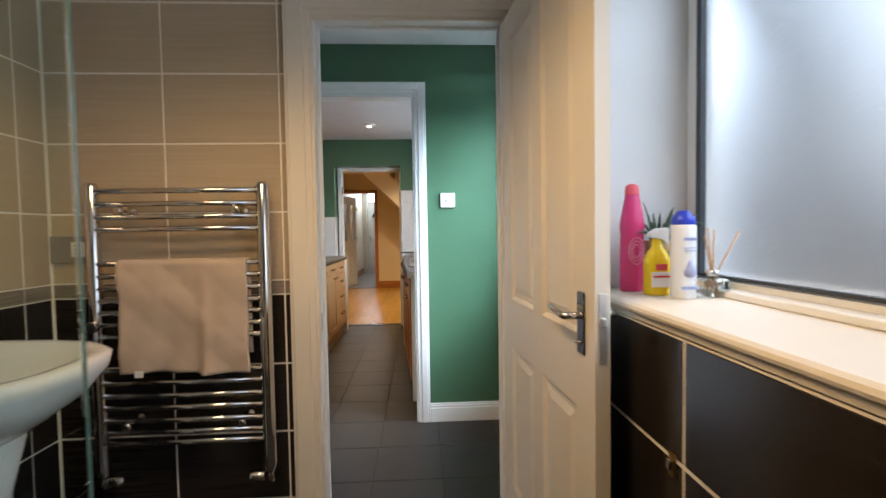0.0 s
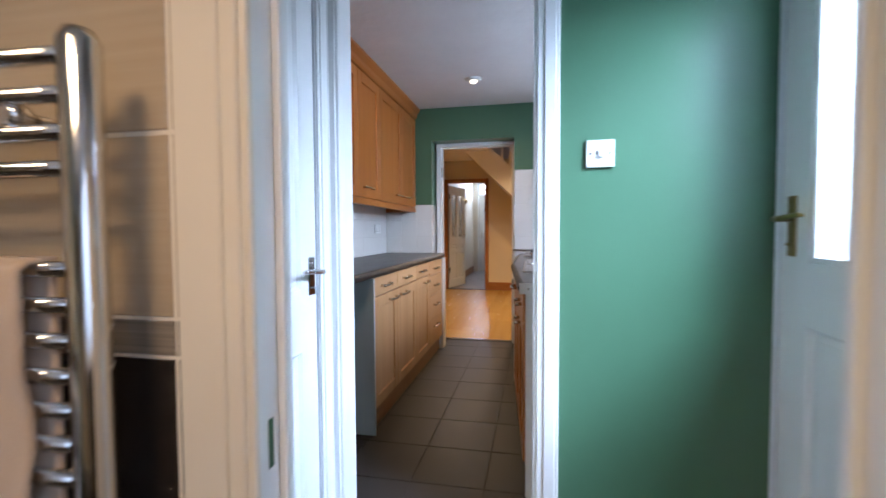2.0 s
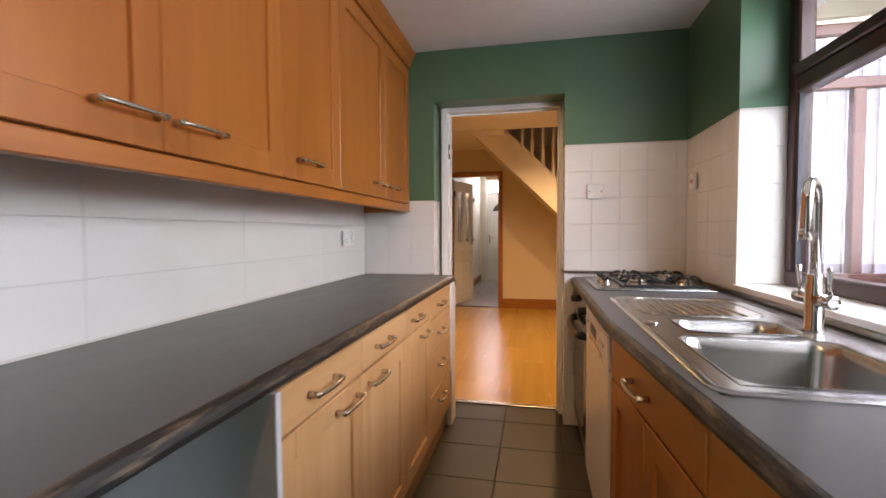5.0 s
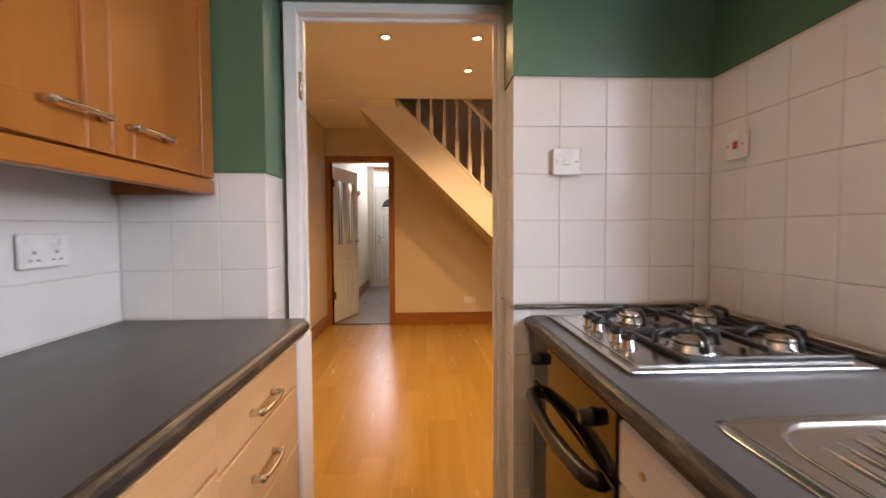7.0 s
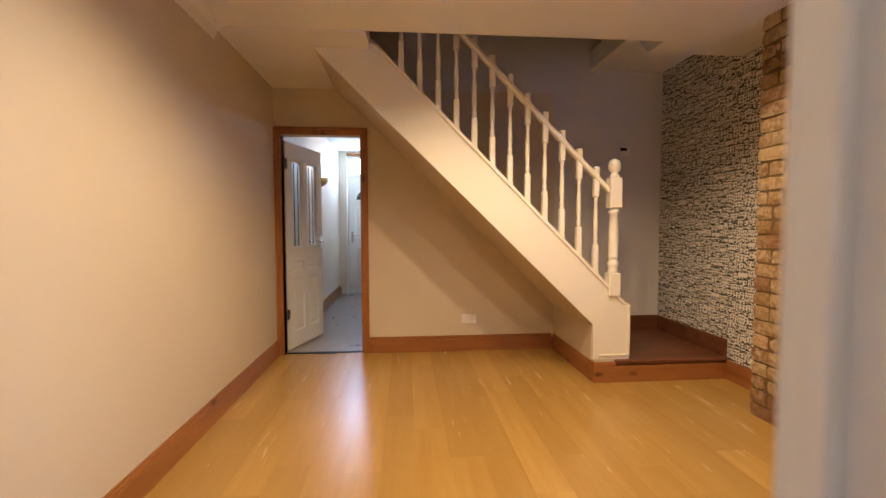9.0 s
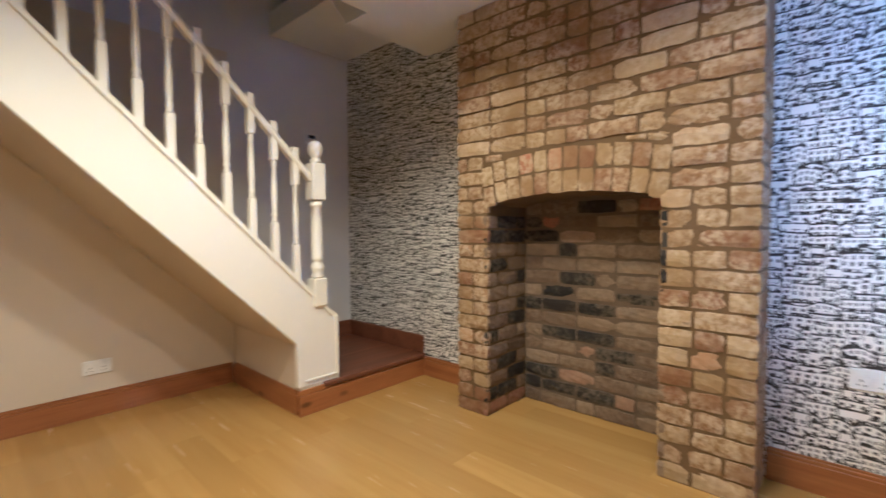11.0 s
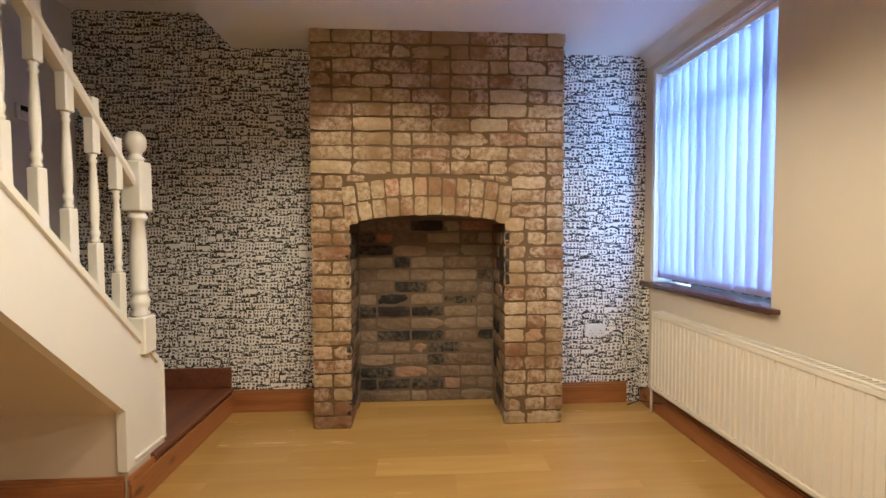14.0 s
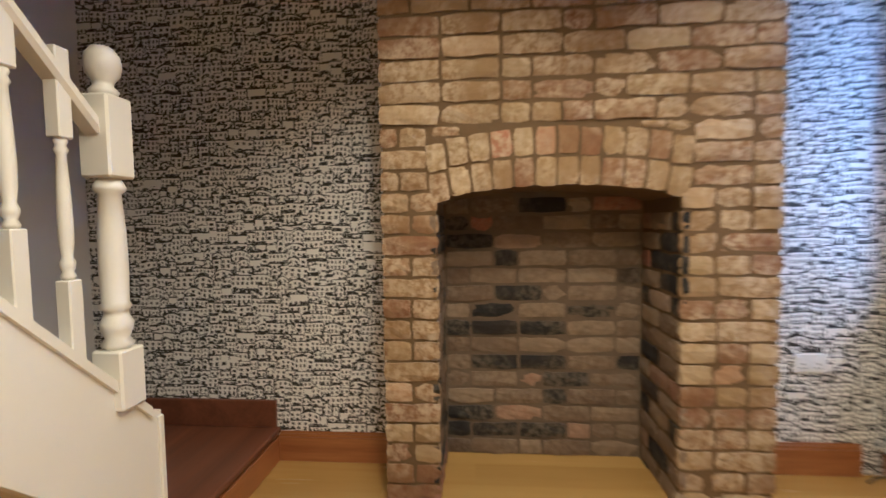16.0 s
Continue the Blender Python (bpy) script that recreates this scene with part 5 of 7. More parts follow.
def double_socket(name, c, u, n, label, wide=0.146, dot_mat=None):
    """A wall socket: c its centre, u the way along the wall, n out of the wall."""
    c, u, n, up = Vector(c), Vector(u), Vector(n), Vector((0, 0, 1))
    e = thing(name, c, label, "socket")

    def blk(bm, u0, u1, z0, z1, t0, t1, bev):
        a, b = c + u * u0 + up * z0 + n * t0, c + u * u1 + up * z1 + n * t1
        bx(bm, [min(p, q) for p, q in zip(a, b)], [max(p, q) for p, q in zip(a, b)], bev)
    bm = bmesh.new()
    blk(bm, -wide / 2, wide / 2, -0.043, 0.043, 0, 0.010, 0.003)
    piece("face_plate", bm, PLASTIC, e)
    if wide > 0.1:
        for s in (-1, 1):
            bm = bmesh.new()
            blk(bm, s * 0.047 - 0.008, s * 0.047 + 0.008, 0.014, 0.030, 0.009, 0.014, 0.001)
            piece("rocker", bm, PLASTIC, e)
            bm = bmesh.new()
            for du, z0, z1 in ((-0.011, -0.026, -0.020), (0.011, -0.026, -0.020), (0.0, -0.008, 0.0)):
                blk(bm, s * 0.034 + du - 0.003, s * 0.034 + du + 0.003, z0, z1, 0.0095, 0.0108, 0)
            piece("pin_slot", bm, DARKSLOT, e)
    else:
        bm = bmesh.new()
        blk(bm, -0.010, 0.010, -0.012, 0.012, 0.009, 0.0135, 0.002)
        piece("rocker", bm, dot_mat or PLASTIC, e)
        for s in (-1, 1):
            bm = bmesh.new()
            blk(bm, s * 0.032 - 0.003, s * 0.032 + 0.003, -0.003, 0.003, 0.009, 0.0115, 0)
            piece("screw", bm, NICKEL, e)
    return e


double_socket("wall_socket", (KW + 0.008, 5.97, 1.15), (0, 1, 0), (1, 0, 0), "white double socket on the tiles above the worktop")
double_socket("fused_switch", (-0.077, KN - 0.008, 1.418), (1, 0, 0), (0, -1, 0), "white blank switch plate on the tiles", 0.092)
double_socket("cooker_switch", (KE - 0.008, 6.13, 1.45), (0, 1, 0), (-1, 0, 0), "white cooker switch with a red rocker", 0.088, plain("red_rocker", (0.5, 0.02, 0.02), 0.3))

# run of units under the window
e = thing("worktop_sink_run", (0.1, 5.0, 0.87), "black slate-effect worktop under the window", "worktop")
bm = bmesh.new()
SK = (4.32, 5.445, -0.125, 0.345)
for lo, hi in (((-0.19, SK[1], 0.868), (KE - 0.002, 6.268, 0.91)), ((-0.19, 4.95, 0.868), (SK[2] + 0.01, SK[1], 0.91)), ((SK[3] - 0.01, SK[0], 0.868), (KE - 0.002, SK[1], 0.91))):
    bx(bm, lo, hi)
prism(bm, [(-0.19, 4.95), (-0.140, SK[0]), (-0.104, 3.86), (KE - 0.002, 3.86), (KE - 0.002, SK[0]), (SK[2] + 0.01, SK[0]), (SK[2] + 0.01, 4.95)], 'z', 0.868, 0.91)
piece("board", bm, WORKTOP, e)
bm = bmesh.new()
worktop_edge(bm, -0.19, 4.95, 6.255, -1)
near_run = bmesh.new()
worktop_edge(near_run, -0.19, 3.86, 4.95, -1)
for v in near_run.verts:
    v.co.x += 0.086 * (4.95 - v.co.y) / 1.09
piece("front_edge", bm, WORN_EDGE, e, "worn rounded front edge")
piece("front_edge", near_run, WORN_EDGE, e, "worn rounded front edge")
bm = bmesh.new()
bx(bm, (-0.122, 3.856, 0.866), (KE - 0.004, 3.860, 0.911), 0.001)
strip = piece("end_strip", bm, WORN_STEEL, e, "worn metal strip on the worktop end")
for x in (-0.085, 0.15, 0.38):
    bm = bmesh.new()
    lathe(bm, [(0.002, -0.0018), (0.0045, -0.0010), (0.005, 0.0)], (x, 3.856, 0.888), 10, 'y')
    piece("screw", bm, NICKEL, strip)
RX = -0.170


def run_unit(name, y0, y1, label, category):
    return thing(name, (0.1, (y0 + y1) / 2, 0.0), label, category)


e = run_unit("base_cabinet", 3.88, 4.95, "maple sink cabinet with drawers and doors", "cabinet")
bm = bmesh.new()
bx(bm, (RX, 3.905, 0.125), (KE - 0.10, 4.95, 0.70))
piece("carcass", bm, GREYPANEL, e)
bm = bmesh.new()
bx(bm, (RX, 3.905, 0.702), (RX + 0.018, 4.95, ZT - 0.002))
piece("front_rail", bm, GREYPANEL, e)
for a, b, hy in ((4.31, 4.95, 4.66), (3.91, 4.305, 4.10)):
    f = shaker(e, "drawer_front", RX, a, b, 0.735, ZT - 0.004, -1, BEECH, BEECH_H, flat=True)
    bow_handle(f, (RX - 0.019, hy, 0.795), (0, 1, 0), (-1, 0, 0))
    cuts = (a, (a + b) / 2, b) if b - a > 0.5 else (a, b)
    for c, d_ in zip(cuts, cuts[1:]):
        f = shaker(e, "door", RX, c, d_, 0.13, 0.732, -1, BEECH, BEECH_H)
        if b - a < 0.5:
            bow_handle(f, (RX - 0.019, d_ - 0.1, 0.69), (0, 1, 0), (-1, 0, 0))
# this unit stands a little skew, its front following the worktop's edge
e.matrix_world = Matrix.Translation((RX, 4.95, 0)) @ Matrix.Rotation(math.atan(0.086 / 1.09), 4, 'Z') @ Matrix.Translation((-RX, -4.95, 0)) @ e.matrix_world
bm = bmesh.new()
bx(bm, (-0.096, 3.866, 0.0), (KE - 0.01, 3.884, ZT), 0.001)
solid("end_panel", bm, APPLIANCE, "white melamine end panel of the sink run", "panel")
bm = bmesh.new()
bx(bm, (RX + 0.16, 3.89, 0.0), (RX + 0.176, 4.95, 0.124))
solid("plinth_board", bm, PINE_Y, "brown wooden plinth under the sink run", "plinth")
# dishwasher
e = run_unit("dishwasher", 4.97, 5.58, "white dishwasher with a dark control slot under the worktop", "dishwasher")
bm = bmesh.new()
bx(bm, (RX, 4.97, 0.10), (KE - 0.02, 5.585, 0.858))
piece("body", bm, APPLIANCE, e)
bm = bmesh.new()
bx(bm, (RX - 0.024, 4.972, 0.12), (RX, 5.583, 0.735), 0.004)
piece("door", bm, APPLIANCE, e)
bm = bmesh.new()
bx(bm, (RX - 0.026, 4.972, 0.739), (RX, 5.583, 0.856), 0.006)
f = piece("control_panel", bm, APPLIANCE, e)
bm = bmesh.new()
bx(bm, (RX - 0.0275, 5.24, 0.775), (RX - 0.0262, 5.40, 0.815), 0.0005)
piece("display_slot", bm, DARKSLOT, f)
bm = bmesh.new()
bx(bm, (RX - 0.030, 5.10, 0.742), (RX - 0.0262, 5.42, 0.760), 0.002)
for y in (5.06, 5.10, 5.14, 5.49):
    lathe(bm, [(0.006, -0.004), (0.007, 0)], (RX - 0.026, y, 0.80), 10, 'x')
piece("button", bm, NICKEL, f)
# oven
e = run_unit("built_in_oven", 5.60, 6.22, "black glass built-in oven with a bowed black handle", "oven")
bm = bmesh.new()
bx(bm, (RX, 5.60, 0.125), (KE - 0.02, 6.225, 0.862))
piece("body", bm, BLACK, e)
bm = bmesh.new()
bx(bm, (RX - 0.02, 5.605, 0.715), (RX, 6.22, 0.858), 0.003)
piece("control_panel", bm, BLACKGLASS, e)
bm = bmesh.new()
bx(bm, (RX - 0.022, 5.605, 0.20), (RX, 6.22, 0.71), 0.004)
f = piece("door", bm, BLACKGLASS, e)
bm = bmesh.new()
pts = [(RX - 0.02, 5.66, 0.69), (RX - 0.045, 5.68, 0.69)] + [(RX - 0.05 - 0.018 * math.sin(math.pi * k / 8), 5.70 + 0.425 * k / 8, 0.690) for k in range(9)] + [(RX - 0.045, 6.145, 0.69), (RX - 0.02, 6.165, 0.69)]
tube(bm, pts, 0.019, 10)
piece("handle", bm, BLACK, f, "bowed black bar handle")
for y in (5.72, 6.14):
    bm = bmesh.new()
    lathe(bm, [(0.010, -0.030), (0.018, -0.028), (0.020, -0.004), (0.022, 0)], (RX - 0.02, y, 0.80), 16, 'x')
    piece("knob", bm, BLACK, e)
bm = bmesh.new()
bx(bm, (RX - 0.02, 5.605, 0.128), (RX, 6.22, 0.196), 0.003)
piece("lower_trim", bm, BLACK, e)

# gas hob
HX0, HX1, HY0, HY1, HZ = -0.145, 0.365, 5.645, 6.225, 0.9105
e = thing("gas_hob", (0.11, 5.93, 0.91), "stainless gas hob with black pan supports set in the worktop", "hob")
bm = bmesh.new()
bx(bm, (HX0, HY0, HZ), (HX1, HY1, HZ + 0.010), 0.006, 2)
bx(bm, (HX0 + 0.025, HY0 + 0.025, HZ + 0.010), (HX1 - 0.025, HY1 - 0.025, HZ + 0.0125), 0.002)
piece("hotplate", bm, STEEL, e)
for bxp, byp, r in ((0.06, 5.78, 0.048), (0.27, 5.78, 0.038), (0.06, 6.08, 0.038), (0.27, 6.08, 0.048)):
    bm = bmesh.new()
    lathe(bm, [(r * 1.2, 0), (r * 1.2, 0.004), (r * 0.95, 0.008), (r * 0.95, 0.016), (r * 0.8, 0.018)], (bxp, byp, HZ + 0.012), 22)
    b_ = piece("burner", bm, STEEL, e)
    bm = bmesh.new()
    lathe(bm, [(r * 0.82, 0.018), (r * 0.82, 0.026), (r * 0.7, 0.028)], (bxp, byp, HZ + 0.012), 22)
    piece("burner_cap", bm, NICKEL, b_)
for y0, y1 in ((HY0 + 0.03, 5.925), (5.940, HY1 - 0.03)):
    bm = bmesh.new()
    z1 = HZ + 0.055
    x0, x1 = -0.015, HX1 - 0.03
    for x in (x0, x1):
        bx(bm, (x - 0.006, y0, HZ + 0.014), (x + 0.006, y1, HZ + 0.026), 0.003)
    for y in (y0, y1):
        bx(bm, (x0, y - 0.006, HZ + 0.014), (x1, y + 0.006, HZ + 0.026), 0.003)
    ym = (y0 + y1) / 2
    for xc in (0.06, 0.27):
        for ang in (0, 90, 180, 270):
            c, s = math.cos(radians(ang)), math.sin(radians(ang))
            L = 0.075 if c else (y1 - y0) / 2
            L = min(L, 0.125)
            p = [(xc + c * 0.028, ym + s * 0.028, z1), (xc + c * (L - 0.025), ym + s * (L - 0.025), z1), (xc + c * (L - 0.004), ym + s * (L - 0.004), z1 - 0.010), (xc + c * L, ym + s * L, HZ + 0.018)]
            tube(bm, p, [0.006, 0.007, 0.007, 0.008], 6)
    bx(bm, ((x0 + x1) / 2 - 0.006, y0, HZ + 0.03), ((x0 + x1) / 2 + 0.006, y1, HZ + 0.045), 0.003)
    piece("pan_support", bm, BLACK, e)
for y in (5.80, 5.86, 5.98, 6.04):
    bm = bmesh.new()
    lathe(bm, [(0.020, 0), (0.020, 0.003), (0.016, 0.006), (0.015, 0.024), (0.012, 0.027)], (-0.078, y, HZ + 0.012), 18)
    k_ = piece("knob", bm, CHROME, e)
    bm = bmesh.new()
    lathe(bm, [(0.0165, 0.022), (0.0165, 0.030), (0.013, 0.033)], (-0.078, y, HZ + 0.012), 16)
    bx(bm, (-0.083, y - 0.018, HZ + 0.042), (-0.073, y + 0.018, HZ + 0.054), 0.003)
    piece("grip", bm, BLACK, k_, "black turning grip")


# sink with a small and a large bowl and a drainer
def rounded(x0, x1, y0, y1, r, n=6):
    out = []
    for cx, cy, a0 in ((x1 - r, y1 - r, 0), (x0 + r, y1 - r, 90), (x0 + r, y0 + r, 180), (x1 - r, y0 + r, 270)):
        for k in range(n + 1):
            a = radians(a0 + 90 * k / n)
            out.append((cx + r * math.cos(a), cy + r * math.sin(a)))
    return out


def loft(bm, loops, close=True):
    rings = [[bm.verts.new(p) for p in lp] for lp in loops]
    n = len(rings[0])
    for q, w_ in zip(rings, rings[1:]):
        for k in range(n):
            bm.faces.new((q[k], q[(k + 1) % n], w_[(k + 1) % n], w_[k])).smooth = True
    if close:
        bm.faces.new(rings[-1])
    return rings


e = thing("sink", (0.11, 4.9, 0.91), "stainless one-and-a-half bowl sink with a ribbed drainer", "sink")
bm = bmesh.new()
sx0, sx1, sy0, sy1 = SK[2], SK[3], SK[0], SK[1]
ZS = 0.914
big = (-0.065, 0.285, 4.37, 4.75)
sml = (-0.015, 0.27, 4.80, 4.985)
grid_x = sorted({sx0 + 0.02, big[0], sml[0], sml[1], big[1], sx1 - 0.02})
grid_y = sorted({sy0 + 0.02, big[2], big[3], sml[2], sml[3], sy1 - 0.02})
for a, b in zip(grid_x, grid_x[1:]):
    for c, d_ in zip(grid_y, grid_y[1:]):
        mx, my = (a + b) / 2, (c + d_) / 2
        if any(q[0] < mx < q[1] and q[2] < my < q[3] for q in (big, sml)):
            continue
        bm.faces.new([bm.verts.new(p) for p in ((a, c, ZS), (b, c, ZS), (b, d_, ZS), (a, d_, ZS))])
outer = rounded(sx0, sx1, sy0, sy1, 0.05)
mid = rounded(sx0 + 0.006, sx1 - 0.006, sy0 + 0.006, sy1 - 0.006, 0.046)
inn = rounded(sx0 + 0.018, sx1 - 0.018, sy0 + 0.018, sy1 - 0.018, 0.012)
loft(bm, [[(*p, 0.911) for p in outer], [(*p, 0.9165) for p in mid], [(*p, ZS) for p in inn]], False)
piece("surround", bm, STEEL, e)
for nm, q, dep in (("large_bowl", big, 0.16), ("small_bowl", sml, 0.09)):
    bm = bmesh.new()
    lp = []
    for s, z in ((-0.004, 0.0015), (0.0, 0.002), (0.006, -0.004), (0.014, -0.03), (0.02, -dep + 0.03), (0.035, -dep + 0.006), (0.07, -dep)):
        r = 0.05 if s < 0.05 else 0.03
        lp.append([(*p, ZS + z) for p in rounded(q[0] + s, q[1] - s, q[2] + s, q[3] - s, r)])
    corner = [(*p, ZS + 0.0008) for p in rounded(q[0] - 0.003, q[1] + 0.003, q[2] - 0.003, q[3] + 0.003, 0.004)]
    loft(bm, [corner] + lp)
    lathe(bm, [(0.035, 0.002), (0.04, 0.001), (0.04, 0.0)], ((q[0] + q[1]) / 2, (q[2] + q[3]) / 2, ZS - dep), 18)
    piece(nm, bm, STEEL, e)
for k in range(9):
    bm = bmesh.new()
    x = -0.04 + k * 0.034
    tube(bm, [(x, 5.05 + 0.02 * (k % 2), ZS - 0.001), (x, 5.09, ZS + 0.0005), (x + (0.06 - x) * 0.08, 5.36 - abs(k - 4) * 0.012, ZS + 0.0005), (x + (0.06 - x) * 0.1, 5.40 - abs(k - 4) * 0.012, ZS - 0.002)], [0.002, 0.0045, 0.0045, 0.002], 6)
    piece("drainer_rib", bm, STEEL, e)
bm = bmesh.new()
lp = rounded(-0.075, 0.30, 5.035, 5.415, 0.09)
tube(bm, [(*p, ZS) for p in lp + lp[:1]], 0.003, 6, False)
piece("drainer_rim", bm, STEEL, e)
bm = bmesh.new()
lathe(bm, [(0.019, 0), (0.019, 0.004), (0.016, 0.006)], (-0.085, 4.90, ZS), 16)
piece("waste_control", bm, CHROME, e)
# mixer tap
TX, TY = 0.315, 4.875
e = thing("mixer_tap", (TX, TY, 0.914), "chrome mixer tap with two levers and a swan spout", "tap")
bm = bmesh.new()
lathe(bm, [(0.027, 0), (0.027, 0.006), (0.022, 0.012), (0.022, 0.125), (0.019, 0.13), (0.019, 0.15), (0.016, 0.155)], (TX, TY, 0.914), 20)
piece("body", bm, CHROME, e)
bm = bmesh.new()
pts = [(TX, TY, 1.06), (TX, TY, 1.20)] + [(TX - 0.59 * 0.07 * (1 - math.cos(a)), TY - 0.81 * 0.07 * (1 - math.cos(a)), 1.255 + 0.055 * math.sin(a)) for a in [math.pi * k / 10 for k in range(11)]] + [(TX - 0.59 * 0.145, TY - 0.81 * 0.145, 1.19), (TX - 0.59 * 0.147, TY - 0.81 * 0.147, 1.16)]
tube(bm, pts, [0.0125] * (len(pts) - 2) + [0.015, 0.015], 12)
piece("spout", bm, CHROME, e)
for s in (-1, 1):
    bm = bmesh.new()
    tube(bm, [(TX, TY, 1.0), (TX, TY + s * 0.055, 1.0), (TX, TY + s * 0.075, 1.0), (TX, TY + s * 0.078, 1.0)], [0.017, 0.017, 0.019, 0.012], 14)
    tube(bm, [(TX, TY + s * 0.065, 1.0), (TX, TY + s * 0.066, 1.03), (TX - 0.004, TY + s * 0.068, 1.085), (TX - 0.005, TY + s * 0.068, 1.09)], [0.006, 0.0055, 0.007, 0.004], 8)
    piece("lever", bm, CHROME, e)

# kitchen window
WX = 0.60
e = thing("window_kitchen", (WX, 4.85, 0.96), "dark brown plastic window over the sink", "window")
e["kind"] = "structure"
bm = bmesh.new()
y0, y1, z0, z1 = KWIN
for lo, hi in (((WX, y0, z0), (WX + 0.07, y1, z0 + 0.06)), ((WX, y0, z1 - 0.06), (WX + 0.07, y1, z1)), ((WX, y0, z0 + 0.06), (WX + 0.07, y0 + 0.06, z1 - 0.06)), ((WX, y1 - 0.055, z0 + 0.06), (WX + 0.07, y1, z1 - 0.06)),
               ((WX, y0 + 0.06, 1.735), (WX + 0.07, y1 - 0.055, 1.80))):
    bx(bm, lo, hi, 0.006)
piece("window_frame", bm, MAHOGANY, e)
for a, b, c, d_ in ((y0 + 0.06, y1 - 0.055, 1.80, z1 - 0.06), (y0 + 0.06, y1 - 0.055, z0 + 0.06, 1.735)):
    bm = bmesh.new()
    t = 0.045
    for lo, hi in (((WX - 0.012, a, c), (WX + 0.05, b, c + t)), ((WX - 0.012, a, d_ - t), (WX + 0.05, b, d_)), ((WX - 0.012, a, c + t), (WX + 0.05, a + t, d_ - t)), ((WX - 0.012, b - t, c + t), (WX + 0.05, b, d_ - t))):
        if c > 1.7:
            bx(bm, lo, hi, 0.006)
    if c > 1.7:
        piece("sash", bm, MAHOGANY, e)
    bm = bmesh.new()
    bx(bm, (WX + 0.028, a, c), (WX + 0.034, b, d_))
    piece("pane", bm, CLEAR, e).visible_shadow = False
bm = bmesh.new()
bx(bm, (WX + 0.010, y1 - 0.067, z0 + 0.06), (WX + 0.028, y1 - 0.055, 1.735))
piece("gasket", bm, RUBBER, e)
bm = bmesh.new()
bx(bm, (KE - 0.012, KWIN[0], 0.925), (WX + 0.01, KWIN[1], 0.955), 0.005, 2)
solid("window_sill_kitchen", bm, TILE_WHITE, "white glazed window sill", "window sill", "", "structure")
bm = bmesh.new()
bx(bm, (KE - 0.018, 3.87, 0.911), (KE - 0.002, 6.25, 0.934), 0.004)
bx(bm, (RX1 + 0.002, KN - 0.018, 0.934), (KE - 0.018, KN - 0.001, 0.948), 0.004)
bx(bm, (RX1 - 0.012, KN - 0.014, 0.934), (RX1 - 0.001, 6.43, 0.948), 0.003)
solid("worktop_trim", bm, NICKEL, "metal edging strip between worktop and tiles", "trim")

# beyond the windows
boxes("neighbour_wall", [((3.4, -2.5, -0.3), (3.6, 3.0, 2.1))], MORTAR, "brick red yard wall of the neighbour", "wall")

# old hinges on the living room lining
for z in (0.30, 1.72):
    bm = bmesh.new()
    tube(bm, [(-0.990, 6.462, z - 0.05), (-0.990, 6.462, z + 0.05)], 0.006, 8)
    bx(bm, (-0.994, 6.440, z - 0.045), (-0.990, 6.462, z + 0.045))
    solid("hinge", bm, NICKEL, "metal butt hinge on the white door lining", "hinge", "door lining hinges")

# ---------------------------------------------------------------- living room things
YS = 9.42           # face of the stair string
ST = thing("staircase", (1.0, 9.9, 0.17), "cream painted staircase with turned balusters along the wall", "staircase")


def top_z(x):
    return 0.636 + 1.0 * (1.066 - x)


def low_z(x):
    return 0.446 + 0.975 * (0.848 - x)


bm = bmesh.new()
xu = -1.12
prism(bm, [(0.848, 0.176), (1.136, 0.176), (1.136, 0.60), (1.075, top_z(1.075)), (-0.80, HL + 0.06), (-1.30, HL + 0.06), (-1.22, low_z(-1.22)), (0.848, 0.446)], 'y', YS, YS + 0.04)
piece("outer_string", bm, CREAM_WOOD, ST)
bm = bmesh.new()
# moulded bead along the top of the string and the base capping
prism(bm, [(1.085, top_z(1.085) - 0.02), (1.085, top_z(1.085) + 0.012), (-0.80, top_z(-0.80) + 0.012), (-0.80, top_z(-0.80) - 0.02)], 'y', YS - 0.014, YS + 0.054)
bx(bm, (1.118, YS - 0.010, 0.20), (1.138, YS + 0.002, 0.585), 0.003)
bx(bm, (0.90, YS - 0.010, 0.20), (1.118, YS + 0.001, 0.215), 0.003)
piece("string_moulding", bm, CREAM_WOOD, ST)
bm = bmesh.new()
prism(bm, [(0.868, 0.426), (-1.20, low_z(-1.20)), (-1.20, low_z(-1.20) + 0.02), (0.868, 0.446)], 'y', YS + 0.04, LN)
piece("soffit", bm, CREAM, ST, "cream plastered stair underside")
bm = bmesh.new()
bx(bm, (0.865, YS + 0.04, 0.0), (0.90, LN, 0.44))
bx(bm, (0.865, YS + 0.002, 0.0), (1.15, YS + 0.04, 0.174))
piece("end_panel", bm, CREAM, ST)
for k in range(8):
    bm = bmesh.new()
    x1 = 1.02 - 0.205 * k
    xb = x1 - 0.225 if k else 0.91
    z = low_z(xb) + 0.06 if k else 0.375
    bx(bm, (xb, YS + 0.041, z - 0.022), (x1, LN - 0.002, z), 0.004)
    piece("tread", bm, STEPWOOD, ST)
    bm = bmesh.new()
    bx(bm, (x1 - 0.035, YS + 0.041, max(z - 0.205, low_z(x1 - 0.035) + 0.03) if k else 0.175), (x1 - 0.018, LN - 0.002, z - 0.022))
    piece("riser", bm, STEPWOOD, ST)
